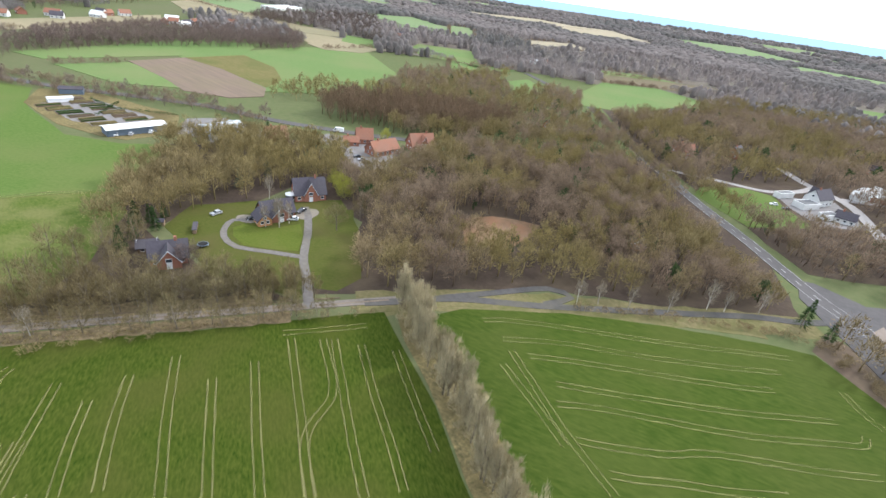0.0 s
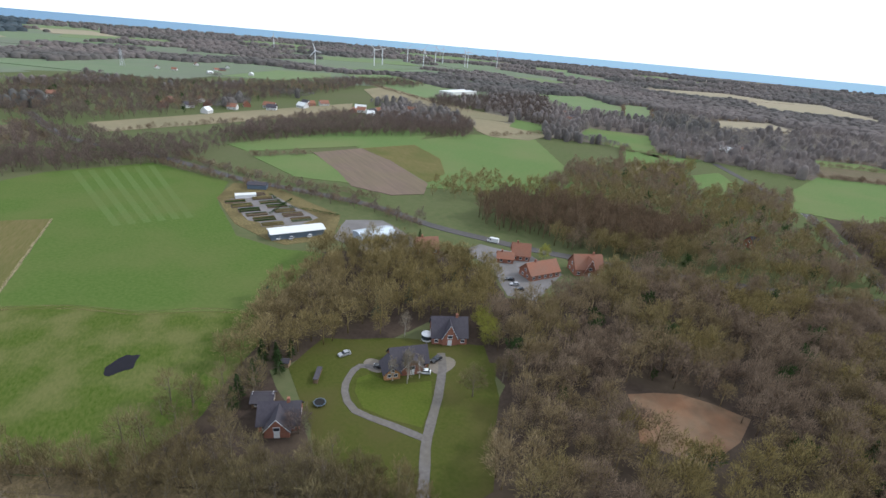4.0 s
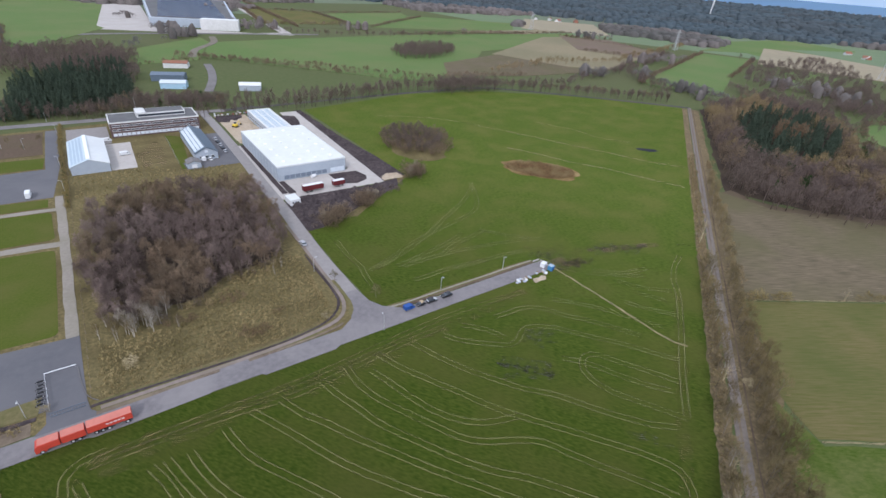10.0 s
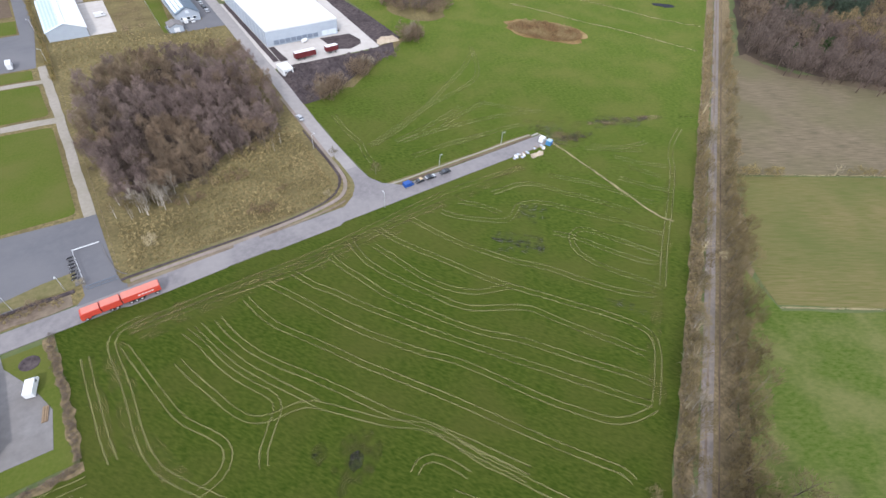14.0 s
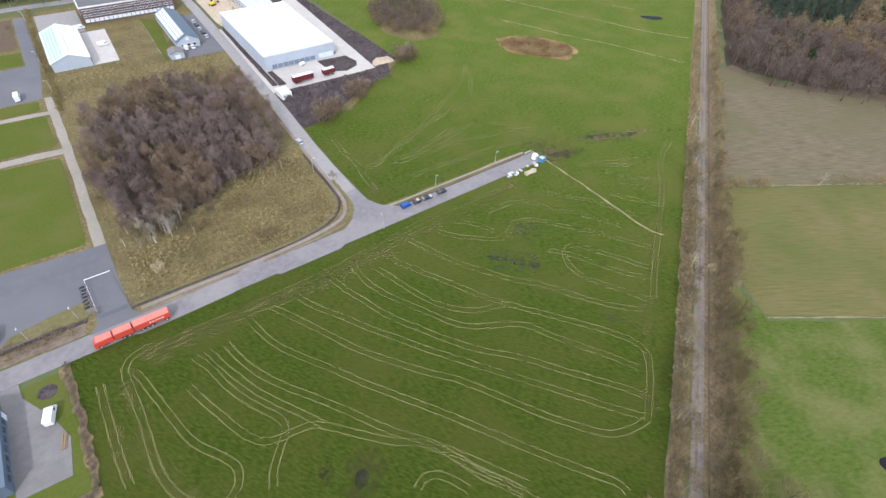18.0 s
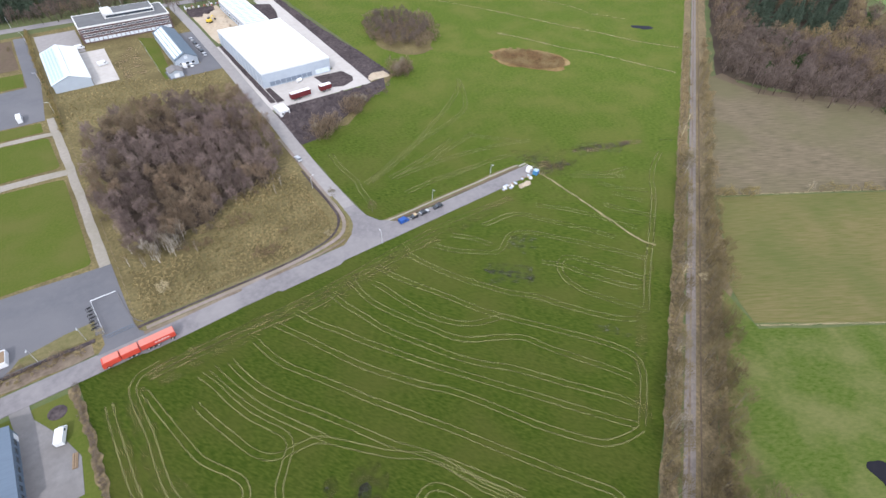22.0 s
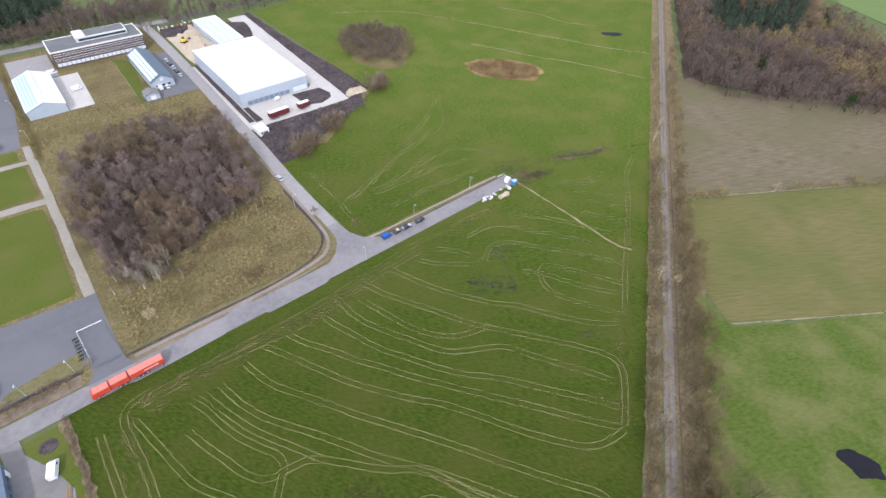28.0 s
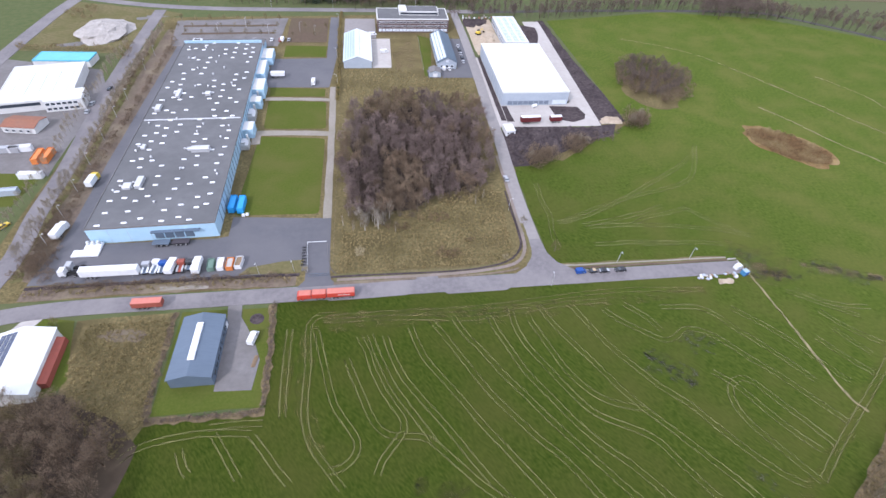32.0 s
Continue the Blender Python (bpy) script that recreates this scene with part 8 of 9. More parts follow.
def car(x, y, turn, paint, label, long=4.4, high=1.45, kind="car", z=0.2):
    ob = thing(kind, label, "car" if kind == "car" else "van", x, y, z, turn)
    a, w = long / 2, 0.87
    if kind == "car":
        side = [(-a, 0.28), (a, 0.28), (a, 0.62), (a - 0.15, 0.78), (a * 0.45, 0.92), (-a * 0.92, 0.95), (-a, 0.8)]
        part("body", Shape().extrude(side, "y", -w, w), paint, ob)
        part("cabin_glass", Shape().extrude([(a * 0.42, 0.9), (a * 0.08, high - 0.08), (-a * 0.62, high - 0.08), (-a * 0.88, 0.92)], "y", -w + 0.08, w - 0.08), GLASS, ob)
        part("roof", Shape().box(-a * 0.62, -w + 0.12, high - 0.09, a * 0.08, w - 0.12, high, 0.04), paint, ob)
    else:
        side = [(-a, 0.3), (a, 0.3), (a, 0.9), (a - 0.5, 1.1), (a - 1.0, high - 0.1), (a - 1.3, high), (-a + 0.05, high), (-a, high - 0.2)]
        part("body", Shape().extrude(side, "y", -w - 0.08, w + 0.08), paint, ob)
        part("windscreen", Shape().extrude([(a - 0.5, 1.14), (a - 0.96, high - 0.16), (a - 0.9, high - 0.12), (a - 0.42, 1.16)], "y", -w, w), GLASS, ob)
        part("side_window", Shape().box(a - 1.9, -w - 0.1, 1.1, a - 1.15, w + 0.1, high - 0.35), GLASS, ob)
    for u in (-a * 0.62, a * 0.62):
        for v in (-w, w):
            wheel(ob, u, v * 0.95, 0.31)
    for v in (-0.6, 0.6):
        part("headlight", Shape().box(a - 0.02, v - 0.16, 0.55, a + 0.02, v + 0.16, 0.7), SKYLIGHT, ob)
    return ob


def trailer(x, y, turn, long, paint, label, high=3.9, legs=True, name="semi_trailer", bars=False, roof=None):
    ob = thing(name, label, "trailer", x, y, 0.2, turn)
    a = long / 2
    part("box", Shape().box(-a, -1.25, 1.15, a, 1.25, high, 0.06), paint, ob)
    if roof:
        part("roof", Shape().box(-a + 0.05, -1.2, high, a - 0.05, 1.2, high + 0.05), roof, ob)
    part("chassis", Shape().box(-a + 0.2, -0.5, 0.85, a - 0.2, 0.5, 1.147), RUBBER, ob)
    n = 3 if long > 9 else 2
    for i in range(n):
        for v in (-1.0, 1.0):
            wheel(ob, -a + 1.6 + i * 1.3, v, 0.5, 0.34)
    if legs:
        for v in (-0.8, 0.8):
            part("landing_leg", Shape().box(a - 2.6, v - 0.08, 0, a - 2.4, v + 0.08, 0.85), METAL, ob)
    else:
        for v in (-1.0, 1.0):
            wheel(ob, a - 1.2, v, 0.5, 0.34)
    if bars:
        for i, u in enumerate((-0.6, 0.3, 1.2, 2.1, 3.0)):
            part("lettering_bar", Shape().box(u * 0.9 - 0.3, -1.262, 1.95, u * 0.9 + 0.28, -1.25, 2.3), WHITE_PAINT, ob, "plain white bar of lettering")
    return ob


def truck(x, y, turn, paint, box, label, long=7.5, high=3.8, name="lorry", top=3.0, glass=0.95):
    ob = thing(name, label, "lorry", x, y, 0.2, turn)
    a = long / 2
    cab = part("cab", Shape().extrude([(a - 2.1, 0.5), (a, 0.5), (a, 1.6), (a - 0.25, top - 0.1), (a - 2.1, top)], "y", -1.2, 1.2), paint, ob)
    part("windscreen", Shape().extrude([(a + 0.012, 1.65), (a - 0.21 * glass, 1.65 + glass), (a - 0.06 - 0.21 * glass, 1.65 + glass), (a - 0.05, 1.65)], "y", -1.05, 1.05), GLASS, cab)
    if box:
        part("box", Shape().box(-a, -1.25, 1.1, a - 2.3, 1.25, high, 0.06), box, ob)
    part("chassis", Shape().box(-a + 0.1, -0.5, 0.7, a - 0.3, 0.5, 1.097), RUBBER, ob)
    for u in (a - 1.2, -a + 1.4) + ((-a + 2.7,) if long > 8 else ()):
        for v in (-1.05, 1.05):
            wheel(ob, u, v, 0.5, 0.32)
    return ob


# red lorry with its trailer on the works road
lorry = truck(-23.9, 109.0, 180, RED_PAINT, None, "bright red box lorry parked on the works road", 9.6, top=2.6, glass=0.35)
part("box", Shape().box(-4.8, -1.24, 1.0, -0.15, 1.24, 2.9, 0.06), RED_PAINT, lorry)
part("roof", Shape().box(-4.7, -1.1, 2.9, -0.25, 1.1, 2.95), PALE_RED, lorry, "pale red tarpaulin roof")
part("box", Shape().box(0.1, -1.24, 1.0, 4.2, 1.24, 2.8, 0.06), RED_PAINT, lorry)
part("roof", Shape().box(0.2, -1.1, 2.8, 4.1, 1.1, 2.85), PALE_RED, lorry, "pale red tarpaulin roof")
trailer(-14.2, 109.0, 0, 9.2, RED_PAINT, "bright red drawbar trailer behind the red lorry", 2.95, False, "drawbar_trailer", True, PALE_RED)
trailer(-75.8, 109.6, 0, 9.2, DULL_RED, "faded red semi-trailer parked without its tractor", 3.2, True, bars=False, roof=PALE_RED)
# row along the factory yard
trailer(-92, 124.6, 0, 18.5, WHITE_PAINT, "long white semi-trailer in the factory yard", 4.0)
truck(-105.5, 126.0, 180, WHITE_PAINT, None, "white tractor unit beside the long trailer", 6.4)
truck(-104.5, 128.6, 180, SILVER_PAINT, None, "grey tractor unit in the factory yard", 6.0)
for i, (x, paint, box, lab, lg) in enumerate(((-81.3, SILVER_PAINT, None, "small grey tractor unit parked in the row", 5.2), (-78.3, WHITE_PAINT, None, "white tractor unit with pale tanks", 6.4), (-75.8, BLUE_PAINT, None, "blue tractor unit with pale tanks", 5.4), (-72.9, WHITE_PAINT, WHITE_PAINT, "white box lorry in the yard row", 7.0), (-69.8, DULL_RED, None, "faded red chassis lorry in the yard row", 5.6), (-67.0, BLACK_PAINT, None, "short dark tractor unit in the yard row", 4.6), (-64.2, WHITE_PAINT, WHITE_PAINT, "white box lorry with a white cab", 7.4))):
    unit = truck(x, 126.0 + 0.3 * (i % 2), 86 if i % 2 else 92, paint, box, lab, lg, 3.1 + 0.1 * (i % 3), top=2.7, glass=0.6)
    if not box:
        for v in (-0.85, 0.85):
            part("fuel_tank", Shape().tube((-lg / 2 + 0.5, v, 1.35), (lg / 2 - 2.3, v, 1.35), 0.34, 0.34, 8), SKYLIGHT if i < 3 else METAL, unit)
        part("deck", Shape().box(-lg / 2 + 0.2, -0.45, 1.1, lg / 2 - 2.2, 0.45, 1.25), DULL_RED if i == 4 else STEEL_BLUE, unit)


def skip(x, y, turn, paint, label, full=None, w=2.3, l=4.8, h=1.9):
    ob = thing("skip_container", label, "container", x, y, 0.12, turn)
    s = Shape()
    s.box(-w / 2, -l / 2, 0, w / 2, l / 2, 0.15)
    for q in ((-w / 2, -l / 2, -w / 2 + 0.1, l / 2), (w / 2 - 0.1, -l / 2, w / 2, l / 2), (-w / 2 + 0.1, -l / 2, w / 2 - 0.1, -l / 2 + 0.1), (-w / 2 + 0.1, l / 2 - 0.1, w / 2 - 0.1, l / 2)):
        s.box(q[0], q[1], 0.15, q[2], q[3], h)
    part("body", s, paint, ob)
    rib = Shape().box(0, -0.06, 0.1, 0.07, 0.06, h - 0.05).mesh("rib", paint)
    for i in range(4):
        part("rib", rib, None, ob, "", pose(w / 2, -l / 2 + 0.6 + i * (l - 1.2) / 3, 0))
        part("rib", rib, None, ob, "", pose(-w / 2 - 0.07, -l / 2 + 0.6 + i * (l - 1.2) / 3, 0))
    if full:
        part("load", Shape().box(-w / 2 + 0.1, -l / 2 + 0.1, 0.15, w / 2 - 0.1, l / 2 - 0.1, h - 0.25, 0.2), full, ob)
    return ob


skip(-59.8, 126.4, 4, GREEN_PAINT, "dull green covered skip in the yard row", GREEN_PAINT)
skip(-56.6, 126.6, 2, WHITE_PAINT, "white closed container in the yard row", WHITE_PAINT)
skip(-53.4, 126.4, 0, ORANGE_PAINT, "orange open skip with pale load", PAVING)
skip(-50.4, 126.8, -4, WHITE_PAINT, "white-rimmed open skip with dark brown load", WOOD)
skip(-58.0, 159.8, 0, CYAN_PAINT, "bright blue container on the lawn's edge", CYAN_PAINT, 2.5, 8.5, 2.6)
skip(-54.6, 159.3, 0, CYAN_PAINT, "second bright blue container on the lawn's edge", CYAN_PAINT, 2.5, 8.5, 2.6)
for x, y in ((-53.2, 153.6), (-51.8, 154.0)):
    b = thing("bulk_bag", "white bulk bag beside the blue containers", "bag", x, y, 0.1)
    part("bag", Shape().box(-0.55, -0.55, 0, 0.55, 0.55, 1.0, 0.25), WHITE_PAINT, b)
    part("loops", Shape().box(-0.5, -0.05, 1.0, -0.4, 0.05, 1.25).box(0.4, -0.05, 1.0, 0.5, 0.05, 1.25), WHITE_PAINT, b)
trailer(-79.5, 139.0, 0, 6, STEEL_BLUE, "low dark flatbed trailer at the loading doors", 1.6, False, "flatbed_trailer")
trailer(-72.8, 139.2, 0, 6, ROOF_DARK, "low dark flatbed trailer at the loading doors", 1.5, False, "flatbed_trailer")
silo = thing("tank_plant", "white tanks and platform at the factory's corner", "plant", -103.6, 137.6, 0.1)
part("platform", Shape().box(-5.4, -3.0, 0, 3.6, 0.2, 0.5), WHITE_PAINT, silo)
part("platform", Shape().box(-2.0, 0.203, 0, 3.4, 3.6, 0.9), SKYLIGHT, silo)
for u in (-1.2, 0.6, 2.4):
    part("tank", Shape().tube((u, 2.6, 0.9), (u, 2.6, 2.2), 0.6, 0.6, 10).tube((u, 2.6, 2.2), (u, 2.6, 2.5), 0.6, 0.2, 10), METAL, silo)
truck(-116.9, 147.5, 84, WHITE_PAINT, WHITE_PAINT, "white box lorry by the hedge of the drive", 8.2, 3.6)
truck(-116.6, 178.5, 88, YELLOW_PAINT, WHITE_PAINT, "yellow lorry with a white box roof", 8.0, 3.4)
car(-40.9, 93.8, 76, WHITE_PAINT, "white van parked in the shed yard", 5.1, 2.1, "van", 0.12)
logs = thing("timber_stack", "small stack of pale timber beside the yard", "timber stack", -39.3, 85.5, 0.12, 80)
for i in range(5):
    part("beam", Shape().box(-2.0, -0.5 + i * 0.24, 0, 2.0, -0.3 + i * 0.24, 0.25 + 0.1 * (i % 2)), WOOD, logs)
car(-32.8, 266.5, 88, WHITE_PAINT, "white van parked in the yard behind the lawns", 6.0, 2.6, "van", 0.1)
trailer(-53, 274.5, 0, 7.5, WHITE_PAINT, "short white trailer at the annex", 3.2, True)
# cars on the new road
car(72.6, 113.1, 2, BLUE_PAINT, "bright blue van parked beside the verge", 3.7, 1.7, "van")
small_car = car(77.2, 112.9, 180, BLACK_PAINT, "small dark car with a tan roof parked beside the verge", 3.2, 1.4)
part("roof_cover", Shape().box(-1.0, -0.7, 1.4, 0.2, 0.7, 1.43, 0.02), TAN_CLOTH, small_car)
estate = car(81.7, 112.8, 0, BLACK_PAINT, "dark estate car with a silver bonnet parked beside the verge", 3.9, 1.45)
part("bonnet", Shape().box(0.95, -0.8, 0.86, 1.85, 0.8, 0.93, 0.03), SILVER_PAINT, estate)
part("tailgate", Shape().box(-1.96, -0.78, 0.86, -1.6, 0.78, 1.0, 0.03), SILVER_PAINT, estate)
car(88.0, 112.8, 180, BLACK_PAINT, "black car parked beside the verge", 4.2, 1.45)
car(57.2, 171, 92, SILVER_PAINT, "silver car parked on the side road", 4.3)
car(43.4, 283.5, 90, WHITE_PAINT, "white van at the grey workshop", 4.8, 2.0, "van", 0.1)
car(46.8, 283.2, 92, WHITE_PAINT, "white car at the grey workshop", 4.4, z=0.1)
for i in range(5):
    car(57.0, 293 + i * 6.0, 90, BLACK_PAINT if i % 2 else SILVER_PAINT, "parked car along the side road hedge", 4.3, z=0.1)
car(8.5, 308, 10, WHITE_PAINT, "white van on the barn yard", 5.0, 2.0, "van", 0.1)
car(2.0, 336, 5, WHITE_PAINT, "white van beside the office", 5.0, 2.0, "van", 0.1)
for i, p in enumerate((BLACK_PAINT, SILVER_PAINT, BLACK_PAINT, WHITE_PAINT, DULL_RED, SILVER_PAINT)):
    car(-79 + i * 5.4, 326.5 + (i % 2) * 0.5, 90, p, "car in the factory car park", 4.4, z=0.1)
car(-56, 327, 85, WHITE_PAINT, "white van in the factory car park", 5.2, 2.2, "van", 0.1)
trailer(80.8, 219.2, 2, 10.5, MAROON, "dark red semi-trailer with a white roof at the hall", 3.7, True, roof=WHITE_PAINT)
trailer(94.6, 219.6, 3, 6.2, MAROON, "short dark red trailer with a white roof at the hall", 3.4, False, roof=WHITE_PAINT)
site = thing("site_cabin", "white site cabin at the corner of the hall yard", "cabin", 67.4, 210.6, 0.1, 3)
part("body", Shape().box(-2.4, -3.4, 0, 2.4, 3.4, 2.7), WHITE_PAINT, site)
part("roof", Shape().box(-2.5, -3.5, 2.7, 2.5, 3.5, 2.85), SOLAR_ROOF, site)
part("door", Shape().box(-0.5, -3.46, 0.1, 0.5, -3.4, 2.1), GREYWALL, site)
for u in (-1.6, 1.0):
    part("window", Shape().box(u, -3.45, 1.0, u + 0.7, -3.4, 1.9), GLASS, site)
for u in (-2.2, 0.6):
    part("window", Shape().box(2.4, u, 1.0, 2.44, u + 1.2, 1.9), GLASS, site)
dish = thing("fuel_tank", "white oval tank on the loading apron", "tank", 87.5, 235.5, 0.12, 20)
part("tank", Shape().tube((-1.3, 0, 1.0), (1.3, 0, 1.0), 0.9, 0.9, 12), WHITE_PAINT, dish)
part("cradle", Shape().box(-1.0, -0.6, 0, -0.8, 0.6, 0.4).box(0.8, -0.6, 0, 1.0, 0.6, 0.4), METAL, dish)


def digger(x, y, turn):
    ob = thing("excavator", "yellow-brown excavator on the sandy building site", "excavator", x, y, 0.1, turn)
    for v in (-1.1, 1.1):
        part("track", Shape().box(-1.6, v - 0.3, 0, 1.6, v + 0.3, 0.8, 0.2), RUBBER, ob)
    part("body", Shape().box(-1.5, -1.2, 0.82, 1.2, 1.2, 2.0, 0.15), YELLOW_PAINT, ob)
    part("cab", Shape().box(0.0, 0.2, 2.0, 1.3, 1.15, 3.0, 0.1), GLASS, ob)
    part("boom", Shape().tube((1.0, 0, 1.6), (3.4, 0, 3.6), 0.25, 0.2, 5).tube((3.4, 0, 3.6), (4.8, 0, 1.4), 0.18, 0.14, 5), YELLOW_PAINT, ob)
    part("bucket", Shape().box(4.4, -0.5, 0.5, 5.2, 0.5, 1.4, 0.2), RUBBER, ob)


digger(74.5, 338, 30)
rng = random.Random(31)
for i in range(16):
    p = thing("pallet_stack", "stack of building materials on the site", "pallet", 68 + rng.uniform(0, 26), 366 + rng.uniform(0, 6), 0.1, rng.uniform(0, 90))
    part("pallet", Shape().box(-0.6, -0.5, 0, 0.6, 0.5, 0.14), WOOD, p)
    part("load", Shape().box(-0.55, -0.45, 0.14, 0.55, 0.45, rng.uniform(0.5, 1.4), 0.06), rng.choice([PAVING, WHITE_PAINT, GREYWALL, BRICK]), p)
# end of the new road
ec = thing("site_container", "bright blue site container at the road's end", "container", 135.3, 107.3, 0.1, 18)
part("body", Shape().box(-1.1, -1.0, 0, 1.1, 1.0, 1.9, 0.06), CYAN_DULL, ec)
part("roof", Shape().box(-1.0, -0.9, 1.9, 1.0, 0.9, 1.96), BARN_PANEL, ec)
part("door", Shape().box(-0.7, -1.04, 0.1, 0.7, -1.0, 1.8), BLUE_PAINT, ec)
ec2 = thing("site_container", "white site container at the road's end", "container", 134.2, 110.4, 0.21, 18)
part("body", Shape().box(-1.2, -0.9, 0, 1.2, 0.9, 1.8, 0.06), WHITE_PAINT, ec2)
part("door", Shape().box(-0.6, -0.94, 0.1, 0.6, -0.9, 1.7), GREYWALL, ec2)
for i in range(22):
    x, y = 116 + rng.uniform(0, 16), 106.6 + rng.uniform(-1.2, 1.5)
    p = thing("pallet_stack", "pale building materials stacked at the road's end", "pallet", x, y, 0.1 if y < 107.6 else 0.21, rng.uniform(0, 180))
    part("pallet", Shape().box(-0.6, -0.5, 0, 0.6, 0.5, 0.14), WOOD, p)
    part("load", Shape().box(-0.5, -0.4, 0.14, 0.5, 0.4, rng.uniform(0.25, 0.7), 0.06), rng.choice([PAVING, WHITE_PAINT, GREYWALL, GREYWALL, WOOD, SAND]), p)
heap("sand_bank", [(123, 103.2), (128.5, 103), (129.5, 105.4), (124, 106)], 1.0, 2.5, SAND, "small sand heap at the road's end", 12, 0.5)
single("barrier", Shape().box(136.2, 108.2, 0, 136.5, 114.2, 0.7).box(133, 115.0, 0, 136.5, 115.3, 0.6), PAVING, "pale concrete barrier at the road's end", "barrier")
# entrance of the factory
gate = thing("gate", "white boom and rails at the factory entrance", "gate", 0, 0, 0.08)
part("boom", Shape().box(-27.2, 135.4, 1.0, -20.2, 135.56, 1.2), WHITE_PAINT, gate)
part("kerb", Shape().ribbon(curve([(-20.0, 135.4), (-19.4, 128), (-18.2, 122), (-16.2, 119.4)], 1.5), 0.16, 0.22, 0.2), CONCRETE, gate, "low grey kerb")
for a, b in (((-27.2, 135.6), (-26.3, 121.6)),):
    part("rail", Shape().tube((*a, 1.0), (*b, 1.0), 0.06, 0.06, 5), METAL, gate)
    for k in range(6):
        f = k / 5
        part("post", Shape().box(a[0] + (b[0] - a[0]) * f - 0.06, a[1] + (b[1] - a[1]) * f - 0.06, 0, a[0] + (b[0] - a[0]) * f + 0.06, a[1] + (b[1] - a[1]) * f + 0.06, 1.15), METAL, gate)
part("sliding_gate", Shape().box(-26.2, 118.9, 0.15, -18.6, 119.0, 0.25).box(-26.2, 118.9, 1.3, -18.6, 119.0, 1.4), STEEL_BLUE, gate)
for k in range(14):
    part("gate_bar", Shape().box(-26.0 + k * 0.55, 118.92, 0.3, -25.95 + k * 0.55, 118.98, 1.3), STEEL_BLUE, gate)
for k in range(7):
    bike = thing("motorcycle", "dark motorcycle parked at the entrance rail", "motorcycle", -28.2 + (k % 2) * 0.2, 133.4 - k * 1.5, 0.09, 5)
    part("frame", Shape().box(-0.6, -0.14, 0.45, 0.5, 0.14, 0.85, 0.1).tube((0.5, 0, 0.8), (0.75, 0, 0.35), 0.05, 0.05, 4), BLACK_PAINT, bike)
    for u in (-0.65, 0.7):
        wheel(bike, u, 0, 0.3, 0.12)
single("verge_bed", Shape().slab(ragged([(-50, 121.5), (-28.5, 121.5), (-28, 127.5), (-36, 127), (-47, 125)], 0.4, 3), -0.2, 0.13), VERGE, "grassy bed beside the factory entrance", "verge", "structure")
woodland("hedge_shed", along([(-36.0, 106.5), (-35.2, 88), (-35.2, 71), (-35.4, 68.8), (-50, 68.6), (-66, 68.8)], 1.3, 295, 0.35) + along([(-66.5, 70), (-66.9, 88), (-66.9, 105.5)], 1.6, 296, 0.4), THICKET, WOODS_SHADED, "low dark bare hedge round the shed", 297, 0.16, 0.36)
single("hedge_bank", Shape().ribbon(curve([(-36.6, 107.4), (-35.3, 88), (-35.2, 71)], 1.5), 2.0, 0.095, 0, 0.5), BANK, "tawny ragged strip below the shed hedge", "verge", "structure")
single("hedge_bank", Shape().ribbon(curve([(-34.4, 68.8), (-50, 68.7), (-66, 68.9)], 1.5), 2.0, 0.097, 0, 0.5), BANK, "tawny ragged strip below the shed hedge", "verge", "structure")
single("hedge_bank", Shape().ribbon(curve([(-66.3, 70), (-66.8, 88), (-66.8, 106.5)], 1.5), 1.8, 0.099, 0, 0.5), BANK, "tawny ragged strip below the shed hedge", "verge", "structure")
single("wet_patch", Shape().slab(blob(-80.5, 98.5, 7.5, 2.6, -4, 16, 0.3), 0.0, 0.11), BANK_BROWN, "bare brown patch in the tufted grass", "ground patch", "structure")
single("verge", Shape().ribbon(curve([(-122, 124), (-125.5, 140), (-125.5, 190), (-128, 235), (-130.5, 280), (-132, 345)], 3.0), 3.4, 0.1, 0, 0.15), VERGE, "tawny strip with young trees along the western road", "verge", "structure")
single("round_bed", Shape().slab(ragged(ellipse(-41, 101.7, 2.2, 2.2, 16), 0.3, 1), -0.2, 0.13), DIRT, "round bare flower bed in the lawn", "flower bed", "structure")


# lamp posts
def lamp_kind(high, arm, label):
    ob = thing("street_lamp", label, "street lamp")
    part("pole", Shape().tube((0, 0, -0.1), (0, 0, high), 0.09, 0.06, 6), METAL, ob)
    part("arm", Shape().tube((0, 0, high), (arm, 0, high + 0.25), 0.05, 0.04, 5), METAL, ob)
    part("lamp_head", Shape().box(arm - 0.1, -0.14, high + 0.18, arm + 0.5, 0.14, high + 0.30, 0.04), METAL, ob)
    return ob


lamp = lamp_kind(6.0, 0.8, "grey metal street lamp with a short arm")
spots = [(88.4, 116.9, -90), (118, 116.8, -90), (59.9, 107.6, 90), (-43, 121.5, -90), (-31, 121.8, -90), (-119, 141, 0), (-120, 157, 0), (-121, 173, 0), (-123, 192, 0), (-124, 212, 0), (-125, 232, 0), (-125.6, 250, 0), (-127, 285, 0), (-127, 304, 0), (-19.6, 265, 180), (-20.6, 300, 180), (-21, 358, 180), (-36, 336, 0), (-46, 342, 0), (-66, 338, 0), (-82, 350, 0), (-98, 340, 0), (-26, 388, -90), (35, 387, -90), (-70, 388, -90), (53.6, 150, 0), (56, 205, 0)]
lamp.matrix_basis = pose(*spots[0][:2], 0, 0, 0, spots[0][2])
lamp["group"] = "street lamps of the works"
for x, y, t in spots[1:]:
    copy_thing(lamp, pose(x, y, 0, 0, 0, t))


